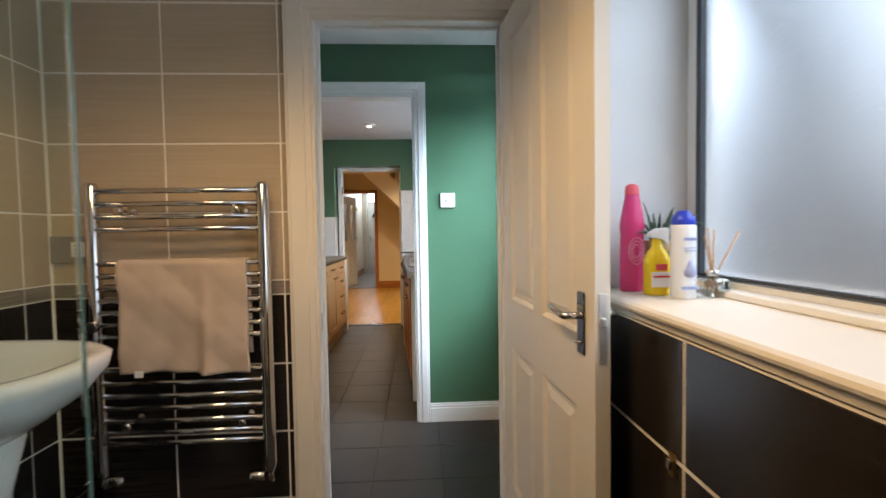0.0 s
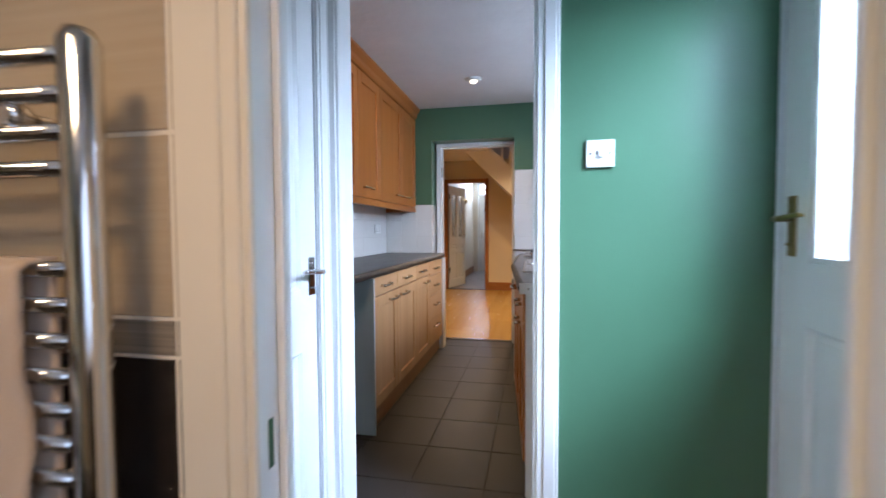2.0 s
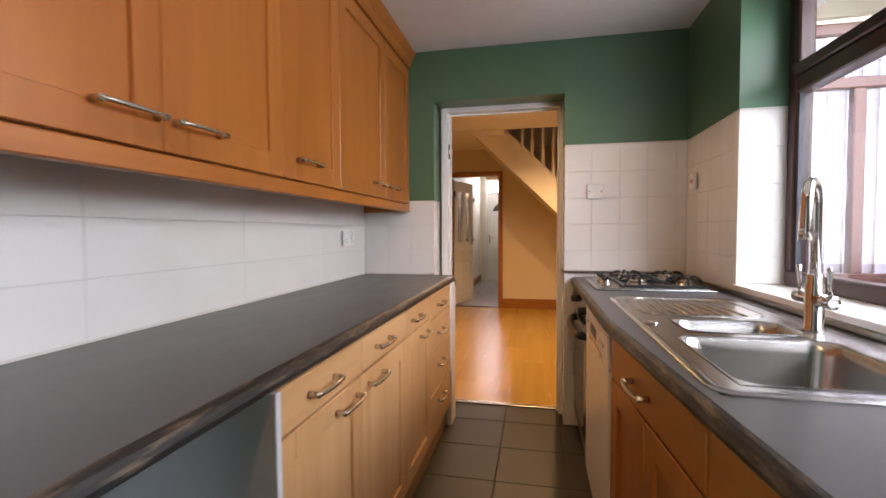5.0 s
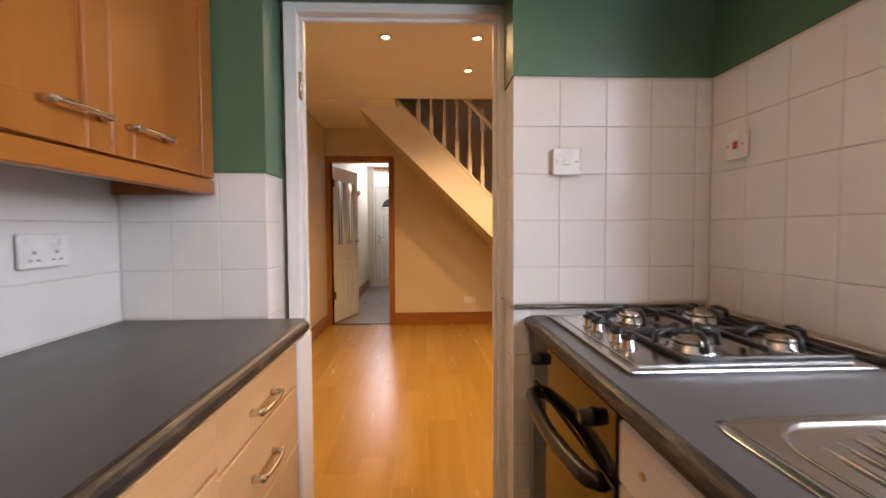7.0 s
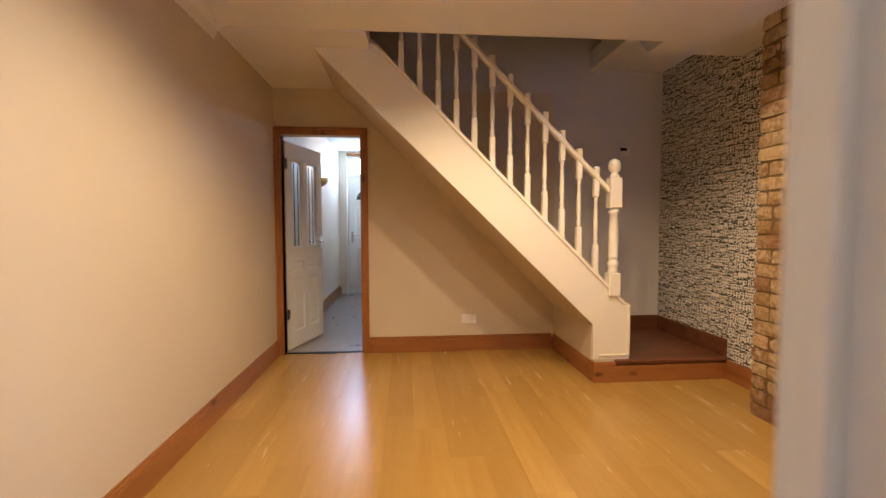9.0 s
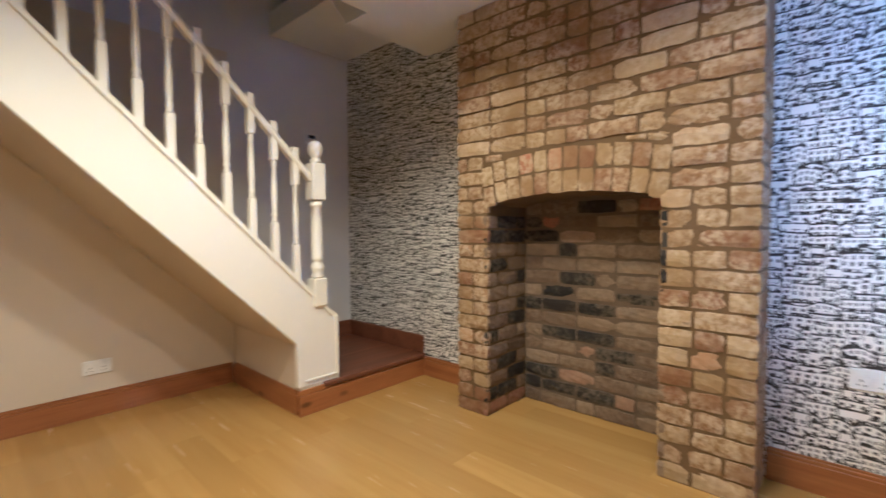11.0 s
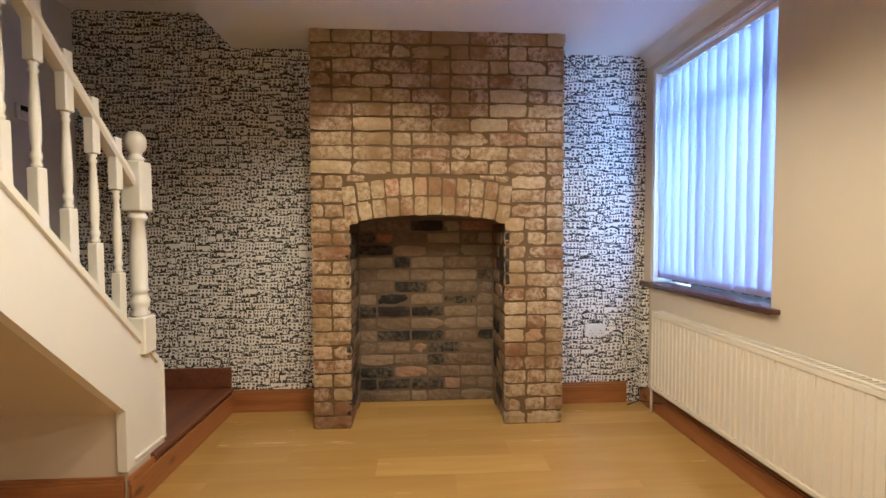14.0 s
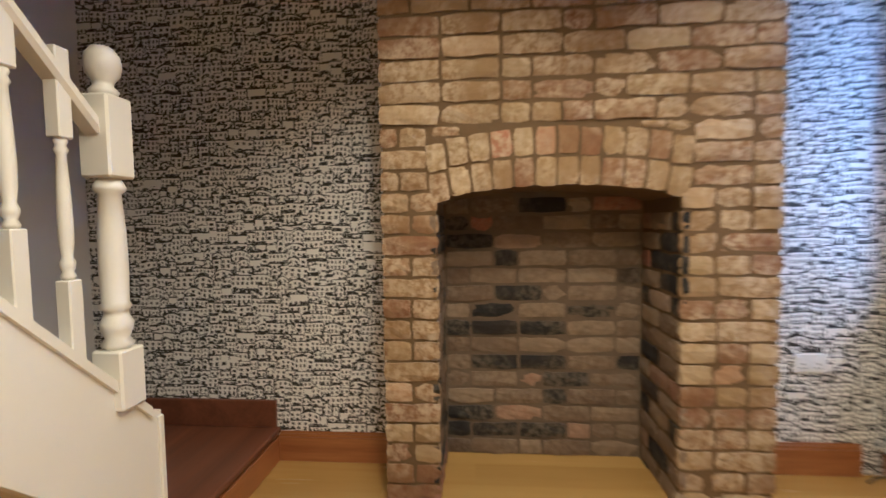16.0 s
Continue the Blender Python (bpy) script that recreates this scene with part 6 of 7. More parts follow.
# newel post
NXC, NY = 1.005, YS + 0.02
bm = bmesh.new()
bx(bm, (NXC - 0.046, NY - 0.046, 0.665), (NXC + 0.046, NY + 0.046, 0.84), 0.006)
bx(bm, (NXC - 0.046, NY - 0.046, 1.33), (NXC + 0.046, NY + 0.046, 1.56), 0.006)
lathe(bm, [(0.034, 0.84), (0.043, 0.852), (0.030, 0.87), (0.040, 0.895), (0.043, 0.915), (0.032, 0.935), (0.030, 0.95), (0.041, 0.96), (0.034, 0.975), (0.037, 1.08), (0.035, 1.18), (0.028, 1.285), (0.040, 1.295), (0.040, 1.308), (0.028, 1.33)], (NXC, NY, 0), 20)
lathe(bm, [(0.030, 1.56), (0.038, 1.575), (0.024, 1.59), (0.026, 1.60), (0.042, 1.622), (0.046, 1.648), (0.042, 1.674), (0.026, 1.695), (0.006, 1.702)], (NXC, NY, 0), 20)
piece("newel_post", bm, CREAM_WOOD, ST)
# handrail
def rail_z(x):
    return 1.495 + 1.0 * (0.956 - x)


bm = bmesh.new()
a, b = NXC - 0.046, -0.50
prism(bm, [(a, rail_z(a) - 0.052), (a, rail_z(a)), (b, rail_z(b)), (b, rail_z(b) - 0.052)], 'y', NY - 0.030, NY + 0.030, 0.010)
piece("handrail", bm, CREAM_WOOD, ST)
# balusters share one mesh
bm = bmesh.new()
H0 = 0.76
bx(bm, (-0.020, -0.020, -0.05), (0.020, 0.020, 0.205), 0.003)
bx(bm, (-0.020, -0.020, 0.565), (0.020, 0.020, H0 + 0.03), 0.003)
lathe(bm, [(0.014, 0.205), (0.018, 0.215), (0.012, 0.226), (0.017, 0.238), (0.018, 0.250), (0.012, 0.265), (0.0165, 0.30), (0.0175, 0.36), (0.015, 0.44), (0.011, 0.525), (0.017, 0.535), (0.011, 0.547), (0.016, 0.557), (0.013, 0.566)], (0, 0, 0), 12)
bal = finish("baluster", bm, CREAM_WOOD)
for k in range(12):
    x = 0.862 - 0.1325 * k
    ob = under(ST, new("baluster", bal))
    ob.matrix_local = Matrix.Identity(4)
    ob.location = (x, NY, top_z(x) + 0.012)
# bottom platform step
e = thing("platform_step", (1.5, 9.9, 0.0), "dark stained corner step at the foot of the stairs", "step")
bm = bmesh.new()
bx(bm, (1.02, YS - 0.025, 0.142), (LE - 0.001, LN - 0.001, 0.172), 0.006)
piece("tread", bm, STEPWOOD, e)
bm = bmesh.new()
bx(bm, (0.868, YS - 0.004, 0.0), (LE - 0.001, YS + 0.0, 0.142), 0.002)
bx(bm, (0.845, YS - 0.022, 0.0), (LE - 0.001, YS - 0.004, 0.125), 0.003)
bx(bm, (0.845, YS - 0.016, 0.125), (1.03, YS - 0.004, 0.160), 0.003)
piece("riser", bm, PINE, e, "varnished pine riser")
bm = bmesh.new()
bx(bm, (1.15, LN - 0.02, 0.173), (LE - 0.021, LN - 0.001, 0.31), 0.003)
bx(bm, (LE - 0.021, YS - 0.01, 0.173), (LE - 0.001, LN - 0.001, 0.31), 0.003)
piece("skirting_piece", bm, STEPWOOD, e)
# thermostat
e = thing("thermostat", (1.55, LN, 1.93), "white wall thermostat with a dark display", "thermostat")
bm = bmesh.new()
bx(bm, (1.495, LN - 0.022, 1.875), (1.605, LN, 1.965), 0.006, 2)
piece("case", bm, PLASTIC, e)
bm = bmesh.new()
bx(bm, (1.508, LN - 0.0235, 1.922), (1.575, LN - 0.0215, 1.952), 0.001)
piece("display", bm, BLACKGLASS, e)
double_socket("wall_socket", (0.03, LN, 0.305), (1, 0, 0), (0, -1, 0), "white double socket above the pine skirting")
double_socket("wall_socket", (LE, 6.87, 0.525), (0, 1, 0), (-1, 0, 0), "white double socket on the papered alcove wall", 0.15)

# chimney breast
CX, CY0, CY1, OP0, OP1 = 1.61, 7.213, 8.785, 7.588, 8.552
SPR, RISE = 1.285, 0.048


def arch_z(y):
    s = (y - (OP0 + OP1) / 2) / ((OP1 - OP0) / 2)
    return SPR + RISE * max(0.0, 1 - s * s)


MD = 0.008          # mortar lies this far behind the brick faces
bm = bmesh.new()
bx(bm, (CX + MD, CY0 + MD, 0), (2.10, OP0 - MD, SPR))
bx(bm, (CX + MD, OP1 + MD, 0), (2.10, CY1 - MD, SPR))
n = 16
ys = [CY0 + MD, OP0 - MD] + [OP0 + (OP1 - OP0) * k / n for k in range(1, n)] + [OP1 + MD, CY1 - MD]
prism(bm, [(CY0 + MD, SPR), (OP0 - MD, SPR)] + [(y, arch_z(y) + 0.008) for y in ys[2:-2]] + [(OP1 + MD, SPR), (CY1 - MD, SPR), (CY1 - MD, HL), (CY0 + MD, HL)], 'x', CX + MD, 2.10)
breast = solid("chimney_breast", bm, MORTAR, "old exposed brick chimney breast with an arched open fireplace", "chimney breast", "", "structure")
bm = bmesh.new()
bx(bm, (2.045, OP0 - 0.02, 0), (2.10, OP1 + 0.02, SPR + 0.1))
fireback = part("fireback", bm, MORTAR_DARK, breast, "sooty mortar at the back of the fireplace")

rng = random.Random(11)


def brick_mesh(L, Hh, D, seed):
    """A worn brick, its face along -x, centred on y and z, its face at x = 0."""
    r = random.Random(seed)
    ny, nz = (4, 3) if L > 0.13 else (3, 3)
    v, f = [], []
    for j in range(nz + 1):
        for i in range(ny + 1):
            edge = (i in (0, ny)) or (j in (0, nz))
            corner = (i in (0, ny)) and (j in (0, nz))
            y = (i / ny - 0.5) * L + r.uniform(-1, 1) * (0.0042 if edge else 0.004)
            z = (j / nz - 0.5) * Hh + r.uniform(-1, 1) * (0.0038 if edge else 0.004)
            if corner:
                y *= 0.975
                z *= 0.94
            x = r.uniform(-0.003, 0.0035) + (0.0035 if edge else 0) + (0.003 if corner else 0)
            v.append((x, y, z))
    m = len(v)
    rim = [i for i in range(ny)] + [ny + j * (ny + 1) for j in range(nz)] + [nz * (ny + 1) + ny - i for i in range(ny)] + [(nz - j) * (ny + 1) for j in range(nz)]
    for j in range(nz):
        for i in range(ny):
            q = j * (ny + 1) + i
            f.append((q, q + ny + 1, q + ny + 2, q + 1))
    for q in rim:
        v.append((D, v[q][1], v[q][2]))
    k = len(rim)
    for i in range(k):
        f.append((rim[i], rim[(i + 1) % k], m + (i + 1) % k, m + i))
    return v, f


_bricks = {}


def brick_object(parent, L, Hh, m, D=0.03, mat=BRICK, name="brick"):
    key = (round(L, 2), round(Hh, 3), rng.randrange(12))
    if key not in _bricks:
        v, f = brick_mesh(key[0], Hh, D, int(key[0] * 100) * 7 + key[2])
        me = bpy.data.meshes.new(name)
        me.from_pydata(v, [], f)
        me.materials.append(mat)
        _bricks[key] = me
    ob = new(name, _bricks[key])
    ob.parent = parent
    ob.matrix_local = m
    return ob


PITCH = 0.0881
JT = 0.0130


def course(y0, y1, k, half=0.105):
    """Brick lengths of one course between y0 and y1, stretchers with stray headers."""
    out, y = [], y0
    if k % 2:
        out.append((y, min(y + half, y1)))
        y += half + JT
    while y < y1 - 0.03:
        L = 0.228 if rng.random() > 0.27 else 0.108
        if y1 - y - L < 0.06:
            L = y1 - y
            if L > 0.25:
                out.append((y, y + L / 2 - JT / 2))
                y += L / 2 + JT / 2
                L = y1 - y
        out.append((y, y + L))
        y += L + JT
    return out


AZ = 0.245          # height of the arch's two brick rings
for k in range(28):
    z0 = k * PITCH + 0.004
    z1 = min(z0 + PITCH - JT, HL - 0.002)
    if z1 - z0 < 0.03:
        continue
    zc = (z0 + z1) / 2
    if zc < SPR - 0.01:
        runs = [(CY0, OP0), (OP1, CY1)]
    elif zc < SPR + AZ + 0.02:
        runs = [(CY0, OP0 - 0.045), (OP1 + 0.045, CY1)]
    else:
        runs = [(CY0, CY1)]
    for r0, r1 in runs:
        for a, b in course(r0, r1, k):
            if b - a < 0.02:
                continue
            m = Matrix.Translation((CX + rng.uniform(-0.006, 0.004), (a + b) / 2, zc)) @ Matrix.Rotation(rng.uniform(-0.02, 0.02), 4, 'X') @ Matrix.Diagonal((1, (b - a) / round(b - a, 2) if round(b - a, 2) > 0 else 1, (z1 - z0) / (PITCH - JT), 1))
            brick_object(breast, b - a, PITCH - JT, m)
# two rings of upright bricks over the opening
NV = 12
for ring, (r0, hh) in enumerate(((0.004, 0.112), (0.127, 0.108))):
    for k in range(NV):
        s = (k + 0.5) / NV * 2 - 1
        half_w = (OP1 - OP0) / 2 + 0.035 + 0.012 * ring
        y = (OP0 + OP1) / 2 + s * half_w
        z = arch_z((OP0 + OP1) / 2 + s * (OP1 - OP0) / 2) + r0 + hh / 2 + rng.uniform(-0.006, 0.006) - (0.012 if abs(s) > 0.9 else 0)
        wdt = 2 * half_w / NV - 0.010
        m = Matrix.Translation((CX + rng.uniform(-0.004, 0.002), y, z)) @ Matrix.Rotation(-s * 0.16 + rng.uniform(-0.03, 0.03), 4, 'X') @ Matrix.Rotation(radians(90), 4, 'X') @ Matrix.Diagonal((1, hh / 0.11, wdt / (PITCH - JT), 1))
        brick_object(breast, 0.11, PITCH - JT, m)


# cut bricks between the arch and the first whole course over it
y = OP0 - 0.03
while y < OP1 + 0.02:
    L = rng.uniform(0.07, 0.15)
    s = (y + L / 2 - (OP0 + OP1) / 2) / ((OP1 - OP0) / 2 + 0.05)
    z0 = SPR + RISE * max(0.0, 1 - s * s) + 0.243
    z1 = 18 * PITCH - 0.006
    if z1 - z0 > 0.022:
        m = Matrix.Translation((CX + rng.uniform(-0.003, 0.004), y + L / 2, (z0 + z1) / 2)) @ Matrix.Rotation(rng.uniform(-0.05, 0.05), 4, 'X') @ Matrix.Diagonal((1, L / round(L, 2), (z1 - z0) / (PITCH - JT), 1))
        brick_object(breast, L, PITCH - JT, m)
    y += L + 0.012


def joined_bricks(name, rows, mat, parent, label):
    """The rest of the brickwork as one mesh: rows of (matrix, length, height)."""
    vs, fs = [], []
    for m, L, Hh in rows:
        v, f = brick_mesh(L, Hh, 0.03, rng.randrange(9999))
        o = len(vs)
        vs += [tuple(m @ Vector(p)) for p in v]
        fs += [tuple(o + i for i in q) for q in f]
    me = bpy.data.meshes.new(name)
    me.from_pydata(vs, [], fs)
    me.materials.append(mat)
    ob = new(name, me)
    ob.parent = parent
    return tagged(ob, label, "", "", "stuff")


rows = []
for k in range(28):                     # outer sides of the breast
    z0 = k * PITCH + 0.004
    zc, hh = z0 + (PITCH - JT) / 2, PITCH - JT
    if zc + hh / 2 > HL:
        continue
    for yy, ang in ((CY0, 90), (CY1, -90)):
        xs = [(CX + 0.003, CX + 0.105), (CX + 0.118, CX + 0.325)] if k % 2 else [(CX + 0.003, CX + 0.218), (CX + 0.23, CX + 0.325)]
        for a, b in xs:
            rows.append((Matrix.Translation(((a + b) / 2, yy + rng.uniform(-0.002, 0.002), zc)) @ Matrix.Rotation(radians(ang), 4, 'Z'), b - a, hh))
joined_bricks("side_bricks", rows, BRICK, breast, "bricks of the breast's sides")
rows = []
for k in range(15):                     # inner sides and back of the fireplace
    z0 = k * PITCH + 0.004
    zc, hh = z0 + (PITCH - JT) / 2, PITCH - JT
    if zc < SPR - 0.03:
        for yy, ang in ((OP0, -90), (OP1, 90)):
            xs = [(CX + 0.003, CX + 0.105), (CX + 0.118, CX + 0.325), (CX + 0.338, CX + 0.43)] if k % 2 else [(CX + 0.003, CX + 0.218), (CX + 0.23, CX + 0.43)]
            for a, b in xs:
                rows.append((Matrix.Translation(((a + b) / 2, yy + rng.uniform(-0.003, 0.003), zc)) @ Matrix.Rotation(radians(ang), 4, 'Z'), b - a, hh))
    for a, b in course(OP0 + 0.005, OP1 - 0.005, k):
        if b - a > 0.02:
            rows.append((Matrix.Translation((2.037 + rng.uniform(-0.006, 0.005), (a + b) / 2, zc)) @ Matrix.Rotation(rng.uniform(-0.02, 0.02), 4, 'X'), b - a, hh * rng.uniform(0.9, 1.02)))
joined_bricks("firebox_bricks", rows, SOOT, breast, "sooty bricks inside the fireplace")

# window with a vertical blind
w = thing("window_living", (1.3, 6.40, 0.885), "brown framed window behind a vertical blind", "window")
w["kind"] = "structure"
bm = bmesh.new()
x0, x1, z0, z1 = WIN
for lo, hi in (((x0, 6.33, z0), (x1, 6.39, z0 + 0.06)), ((x0, 6.33, z1 - 0.06), (x1, 6.39, z1)), ((x0, 6.33, z0 + 0.06), (x0 + 0.06, 6.39, z1 - 0.06)), ((x1 - 0.06, 6.33, z0 + 0.06), (x1, 6.39, z1 - 0.06)),
               ((x0 + 0.06, 6.33, 1.95), (x1 - 0.06, 6.39, 2.01)), (((x0 + x1) / 2 - 0.03, 6.33, z0 + 0.06), ((x0 + x1) / 2 + 0.03, 6.39, 1.95))):
    bx(bm, lo, hi, 0.006)
piece("window_frame", bm, MAHOGANY, w)
bm = bmesh.new()
bx(bm, (x0 + 0.06, 6.355, z0 + 0.06), (x1 - 0.06, 6.361, z1 - 0.06))
piece("pane", bm, CLEAR, w).visible_shadow = False
bm = bmesh.new()
bx(bm, (x1 - 0.012, 6.39, z0), (x1 - 0.001, LS + 0.012, z1), 0.002)
bx(bm, (x0 + 0.001, 6.39, z1 - 0.012), (x1 - 0.001, LS + 0.006, z1 - 0.001), 0.002)
bx(bm, (x1, LS + 0.001, z0 - 0.0), (x1 + 0.02, LS + 0.014, z1 + 0.02), 0.002)
bx(bm, (x0, LS + 0.001, z1), (x1, LS + 0.014, z1 + 0.02), 0.002)
piece("reveal_trim", bm, WHITE, w)
bm = bmesh.new()
bx(bm, (0.735, 6.395, 0.852), (1.925, LS + 0.036, 0.876), 0.006, 2)
solid("window_sill_living", bm, wood("dark_varnished_sill", (0.05, 0.02, 0.015), (0.10, 0.045, 0.035), 0, 0.3, 10, 0.0), "dark varnished window sill over the radiator", "window sill", "", "structure")
e = thing("vertical_blind", (1.3, 6.46, 0.9), "lavender fabric vertical blind, closed", "blind")
bm = bmesh.new()
bx(bm, (x0 + 0.01, 6.445, z1 - 0.045), (x1 - 0.015, 6.485, z1 - 0.014), 0.003)
piece("head_rail", bm, WHITE, e)
bm = bmesh.new()
NB = 12
pitch = (x1 - x0 - 0.03) / NB
slat_w = pitch * 1.5
prof = [(-slat_w / 2 + slat_w * k / 8, 0.010 * math.sin(math.pi * k / 8)) for k in range(9)]
prism(bm, prof + [(a, b - 0.0012) for a, b in prof[::-1]], 'z', 0.0, z1 - 0.05 - (z0 + 0.03))
bl = finish("blind_slat", bm, BLIND)
bm = bmesh.new()
bx(bm, (-slat_w * 0.44, -0.002, 0.0), (slat_w * 0.44, 0.003, 0.035), 0.001)
wt = finish("slat_weight", bm, BLIND)
bm = bmesh.new()
lathe(bm, [(0.006, 0), (0.006, 0.02), (0.003, 0.03)], (0, 0, 0), 8)
hk = finish("carrier", bm, WHITE)
for k in range(NB):
    x = x0 + 0.015 + pitch * (k + 0.5)
    m = Matrix.Translation((x, 6.465, z0 + 0.03)) @ Matrix.Rotation(radians(30 + 4 * math.sin(k * 2.3)), 4, 'Z')
    s = new("slat", bl)
    s.parent = e
    s.matrix_parent_inverse = e.matrix_world.inverted()
    s.matrix_basis = m
    for nm, me_, dz in (("slat_weight", wt, 0.0), ("carrier", hk, z1 - 0.055 - (z0 + 0.03))):
        q = new(nm, me_)
        q.parent = s
        q.matrix_basis = Matrix.Translation((0, 0, dz))
bm = bmesh.new()
for k in range(NB - 1):
    xa, xb = x0 + 0.015 + pitch * (k + 0.5), x0 + 0.015 + pitch * (k + 1.5)
    tube(bm, [(xa + (xb - xa) * q / 6, 6.470, z0 + 0.040 - 0.018 * math.sin(math.pi * q / 6)) for q in range(7)], 0.0014, 5, False)
piece("bottom_chain", bm, PLASTIC, e)

# radiator under the window
RA = (0.05, 1.66, 0.19, 0.698)
e = thing("radiator", (0.9, 6.57, 0.17), "cream enamelled panel radiator under the window", "radiator")
bm = bmesh.new()
x0r, x1r, z0r, z1r = RA
pr = []
nf = 42
fy = 6.602
for k in range(nf):
    xa = x0r + (x1r - x0r) * k / nf
    d_ = (x1r - x0r) / nf
    pr += [(xa, fy), (xa + d_ * 0.30, fy), (xa + d_ * 0.42, fy - 0.006), (xa + d_ * 0.78, fy - 0.006), (xa + d_ * 0.9, fy)]
pr.append((x1r, fy))
prism(bm, pr + [(x1r, fy - 0.02), (x0r, fy - 0.02)], 'z', z0r + 0.028, z1r - 0.028)
bx(bm, (x0r, fy - 0.02, z1r - 0.028), (x1r, fy + 0.002, z1r), 0.004)
bx(bm, (x0r, fy - 0.02, z0r), (x1r, fy + 0.002, z0r + 0.028), 0.004)
piece("front_panel", bm, RADIATOR, e)
bm = bmesh.new()
bx(bm, (x0r + 0.01, 6.535, z0r + 0.01), (x1r - 0.01, 6.55, z1r - 0.01), 0.003)
piece("back_panel", bm, RADIATOR, e)
bm = bmesh.new()
bx(bm, (x0r, 6.530, z1r), (x1r, 6.538, z1r + 0.010), 0.001)
bx(bm, (x0r, fy - 0.012, z1r), (x1r, fy + 0.003, z1r + 0.010), 0.002)
for k in range(64):
    xa = x0r + (x1r - x0r) * (k + 0.5) / 64
    bx(bm, (xa - 0.004, 6.538, z1r + 0.002), (xa + 0.004, fy - 0.012, z1r + 0.009))
piece("top_grille", bm, RADIATOR, e)
bm = bmesh.new()
bx(bm, (x0r - 0.003, 6.53, z0r + 0.02), (x0r, fy, z1r + 0.008), 0.001)
piece("side_cover", bm, RADIATOR, e)
bm = bmesh.new()
bx(bm, (x1r, 6.53, z0r + 0.02), (x1r + 0.003, fy, z1r + 0.008), 0.001)
piece("side_cover", bm, RADIATOR, e)
bm = bmesh.new()
tube(bm, [(x1r - 0.05, 6.57, z0r + 0.02), (x1r + 0.05, 6.57, z0r - 0.0), (x1r + 0.05, 6.57, 0.13), (x1r + 0.05, 6.57, 0.0)], [0.010, 0.012, 0.009, 0.0075], 10)
lathe(bm, [(0.016, 0), (0.016, 0.05), (0.011, 0.055)], (x1r + 0.05, 6.57, z0r - 0.01), 12)
piece("valve", bm, plain("white_valve", (0.7, 0.67, 0.6), 0.4), e)
bm = bmesh.new()
bx(bm, (x1r + 0.19, LS + 0.004, 0.131), (LE - 0.001, LS + 0.055, 0.84))
solid("pipe_boxing", bm, PAPER, "papered pipe boxing in the alcove corner", "boxing")
bm = bmesh.new()
tube(bm, [(1.62, 6.55, 0.10), (1.76, 6.56, 0.06), (1.87, 6.57, 0.03), (1.90, 6.60, 0.004), (1.86, 6.66, 0.004)], 0.004, 6)
solid("loose_cable", bm, BLACK, "short dark cable by the skirting corner", "cable")

# uplighter in the hall
e = thing("wall_lamp", (-1.72, 12.27, 1.8), "bronze bowl wall uplighter, lit", "wall lamp")
bm = bmesh.new()
prof = [(0.03, 1.72), (0.09, 1.745), (0.14, 1.79), (0.16, 1.84), (0.155, 1.84), (0.13, 1.795), (0.085, 1.755), (0.03, 1.735)]
rings = []
for r, z in prof:
    rings.append([bm.verts.new((-1.715 + r * math.sin(a) * 0.8, 12.27 - r * math.cos(a), z)) for a in [math.pi * k / 12 for k in range(13)]])
for q, r_ in zip(rings, rings[1:]):
    for k in range(12):
        bm.faces.new((q[k], q[k + 1], r_[k + 1], r_[k])).smooth = True
piece("bowl", bm, BRASS, e)
bm = bmesh.new()
lathe(bm, [(0.012, 1.75), (0.025, 1.80), (0.03, 1.83), (0.02, 1.86), (0.004, 1.87)], (-1.655, 12.27, 0), 14)
piece("bulb", bm, SPOT_GLOW, e)

# ---------------------------------------------------------------- tiles, boards and other pieces
# bathroom wall tiles
vx = [XW, -0.985, -0.555, -0.531]
zd = [0.0, 0.144, 0.412, 0.680, 0.952]
zc_ = [1.006, 1.269, 1.531, 1.793, 2.056, HR]
tile_field(wall_bn, "tile", TILE_DARK, (0, 2.5455, 0), (1, 0, 0), (0, 0, 1), vx, zd, (0, -1, 0), 0.007, 0.007)
tile_field(wall_bn, "border_tile", TILE_BORDER, (0, 2.5455, 0), (1, 0, 0), (0, 0, 1), vx, [0.952, 1.006], (0, -1, 0))
tile_field(wall_bn, "tile", TILE_CREAM, (0, 2.5455, 0), (1, 0, 0), (0, 0, 1), vx, zc_, (0, -1, 0), 0.007, 0.007)
yw = joints(0.0, 2.534, 0.43, 2.42)
tile_field(wall_bw, "tile", TILE_DARK, (XW - 0.0085, 0, 0), (0, 1, 0), (0, 0, 1), yw, zd, (1, 0, 0), 0.007, 0.006)
tile_field(wall_bw, "border_tile", TILE_BORDER, (XW - 0.0085, 0, 0), (0, 1, 0), (0, 0, 1), yw, [0.952, 1.006], (1, 0, 0))
tile_field(wall_bw, "tile", TILE_CREAM, (XW - 0.0085, 0, 0), (0, 1, 0), (0, 0, 1), yw, zc_, (1, 0, 0), 0.007, 0.007)
tile_field(wall_be, "tile", TILE_DARK, (XE - 0.0005, 0, 0), (0, 1, 0), (0, 0, 1), joints(0.0, 2.53, 0.44, 1.60), [0.0, 0.19, 0.46, 0.726, 0.972], (-1, 0, 0), 0.007, 0.009)
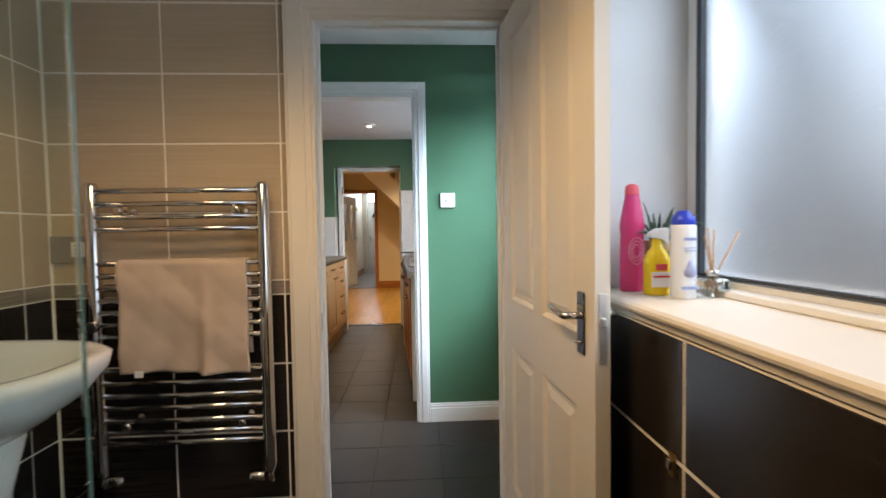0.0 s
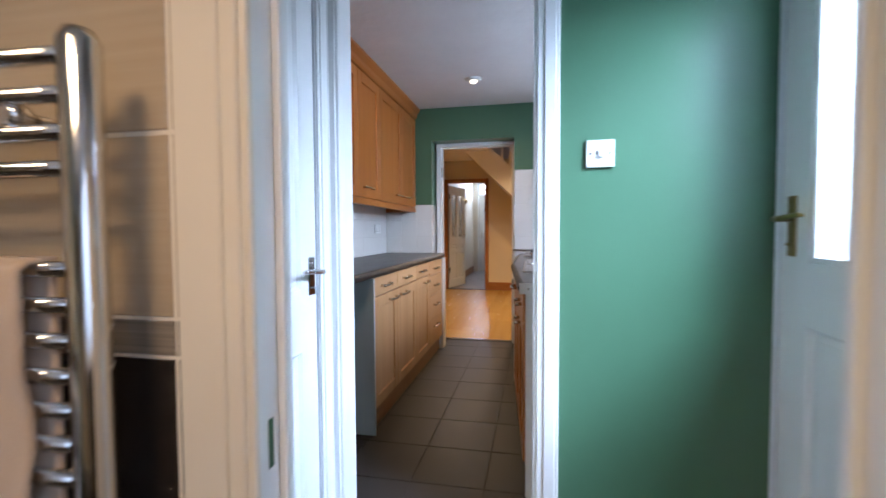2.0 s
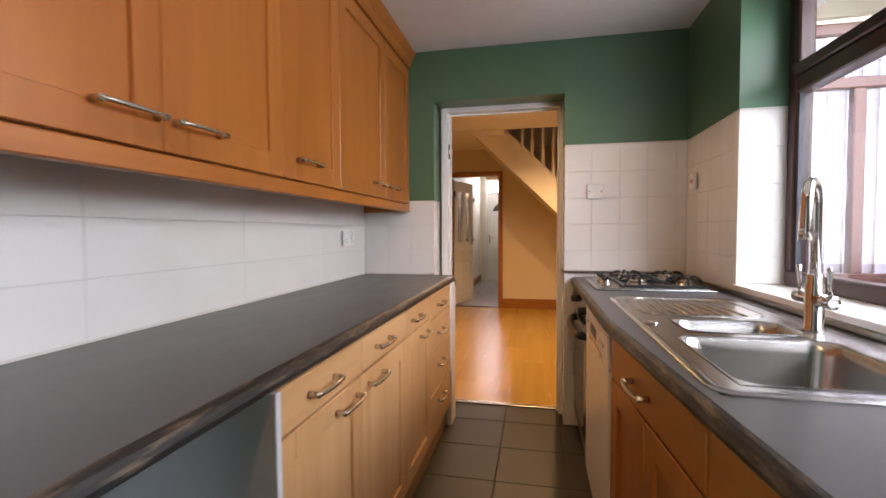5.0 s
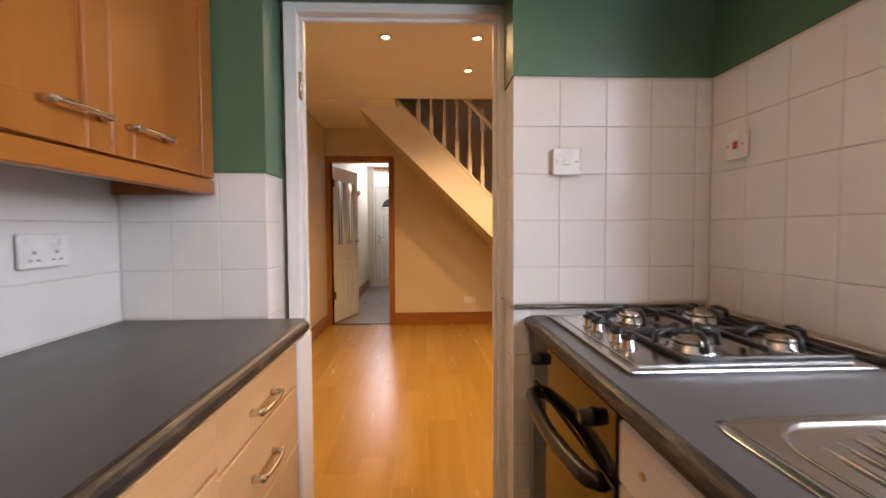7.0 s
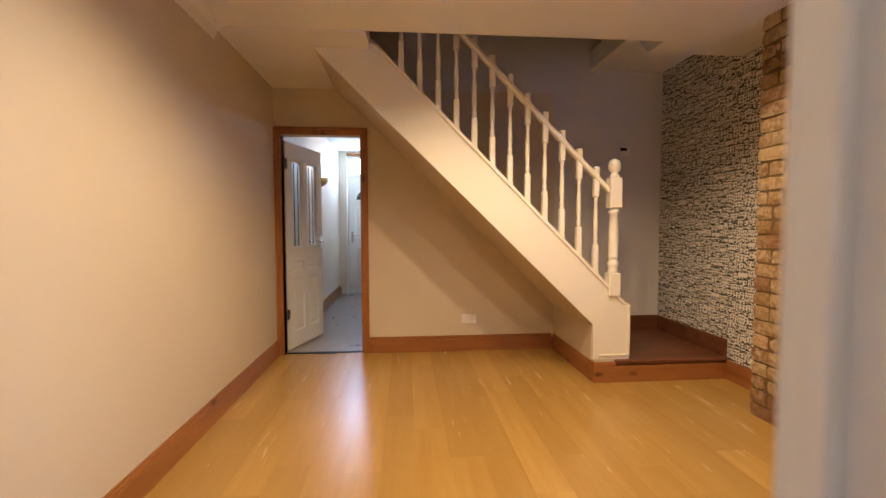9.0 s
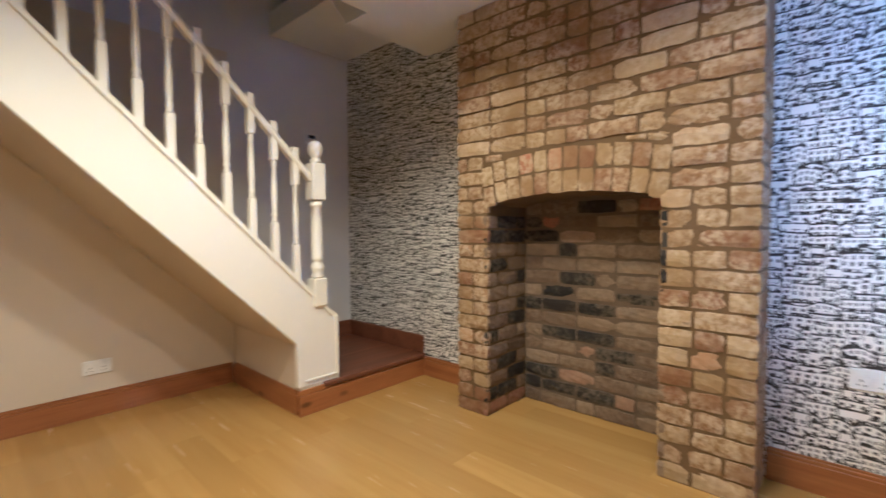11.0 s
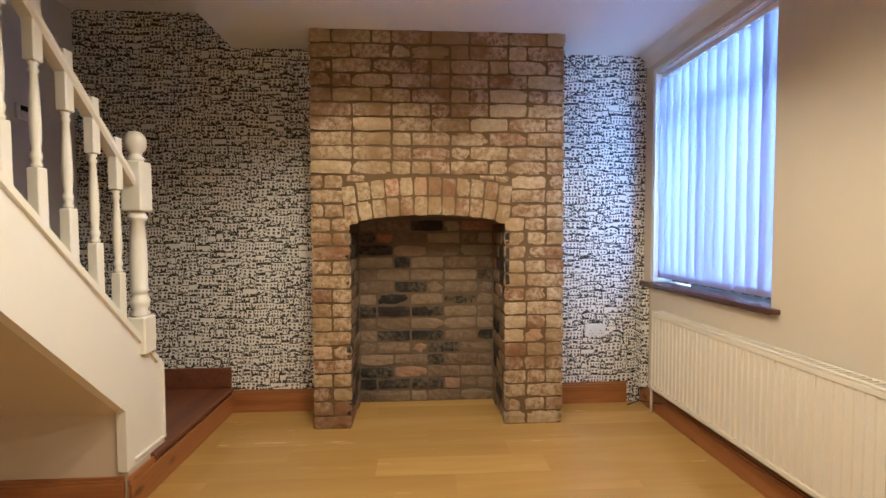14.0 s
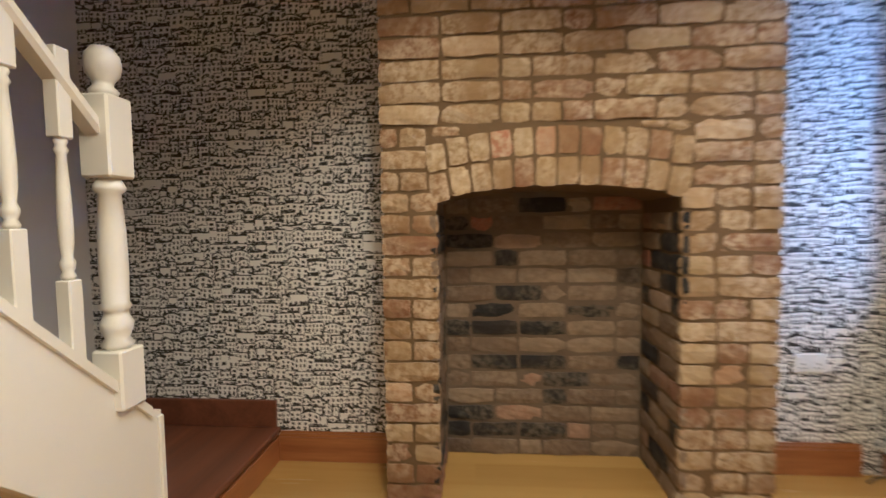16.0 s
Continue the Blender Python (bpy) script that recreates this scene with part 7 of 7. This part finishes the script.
# kitchen wall tiles
zt = [0.915, 1.07, 1.226, 1.381, 1.536, 1.691]
tile_field(wall_kx, "tile", TILE_WHITE, (0, KN + 0.0068, 0), (1, 0, 0), (0, 0, 1), [RX1, -0.095, 0.062, 0.214, 0.366, KE], [0.95] + zt[1:], (0, -1, 0), 0.0038, 0.0022)
tile_field(wall_kx, "tile", TILE_WHITE, (0, KN + 0.0068, 0), (1, 0, 0), (0, 0, 1), [RX1, -0.19], joints(0.0, 0.932, 0.155, 0.155), (0, -1, 0), 0.0038, 0.0022)
tile_field(wall_kx, "tile", TILE_WHITE, (0, KN + 0.0068, 0), (1, 0, 0), (0, 0, 1), [KW, -1.362, -1.207, RX0], zt[:4], (0, -1, 0), 0.0038, 0.0022)
tile_field(wall_kx, "tile", TILE_WHITE, (RX1 + 0.0068, 0, 0), (0, 1, 0), (0, 0, 1), [KN, 6.35, 6.43], joints(0.0, 1.691, 0.155, 0.915), (-1, 0, 0), 0.0038, 0.0022)
tile_field(wall_kx, "tile", TILE_WHITE, (RX0 - 0.0068, 0, 0), (0, 1, 0), (0, 0, 1), [KN, 6.40], joints(0.0, 1.381, 0.155, 0.915), (1, 0, 0), 0.0038, 0.0022)
tile_field(wall_kw, "tile", TILE_WHITE, (KW - 0.0068, 0, 0), (0, 1, 0), (0, 0, 1), joints(3.64, KN, 0.62, KN), zt[:4], (1, 0, 0), 0.0038, 0.0011)
tile_field(wall_ke, "tile", TILE_WHITE, (KE + 0.0068, 0, 0), (0, 1, 0), (0, 0, 1), joints(KWIN[1], KN, 0.155, KN), [0.936] + zt[1:], (-1, 0, 0), 0.0038, 0.0022)
tile_field(wall_ke, "tile", TILE_WHITE, (0, KWIN[1] + 0.0068, 0), (1, 0, 0), (0, 0, 1), [KE, 0.598], [0.957] + zt[1:], (0, -1, 0), 0.0038, 0.0022)
# slate floor tiles of the rear rooms
fl = bpy.data.objects["floor_base"]
ux = joints(-1.52, 0.66, 0.3345, -0.272)
tile_field(fl, "floor_tile", TILE_SLATE, (0, 0, -0.012), (1, 0, 0), (0, 1, 0), ux, joints(2.60, 6.49, 0.337, 2.88), (0, 0, 1), 0.012, 0.0035,
           lambda u, v: (v < 3.53 and u < -0.80) or (u > 0.45 and v > 3.6) or (u < -1.06 and v > 6.28) or (u > -0.25 and v > 6.28))
tile_field(fl, "floor_tile", TILE_SLATE, (0, 0, -0.012), (1, 0, 0), (0, 1, 0), joints(-1.41, 0.47, 0.3345, -0.272), joints(-0.9, 2.60, 0.337, 2.88), (0, 0, 1), 0.012, 0.005)
# oak boards of the living room
rng = random.Random(23)
bw = 0.176
x = LW
while x < 2.05:
    w_ = min(bw, 2.09 - x)
    y = 6.50 - rng.uniform(0, 1.0)
    while y < LN:
        L = rng.choice([1.1, 1.22, 1.22, 0.9])
        a, b = max(y, 6.52), min(y + L, LN + 0.02)
        if x > LE - 0.05:
            a, b = max(a, OP0), min(b, OP1)
        if b - a > 0.04:
            lay("floorboard", fl, w_, b - a, 0.012, 0.0002, OAK, Matrix.Translation((x + w_ / 2, (a + b) / 2, -0.012)))
        y += L
    x += bw
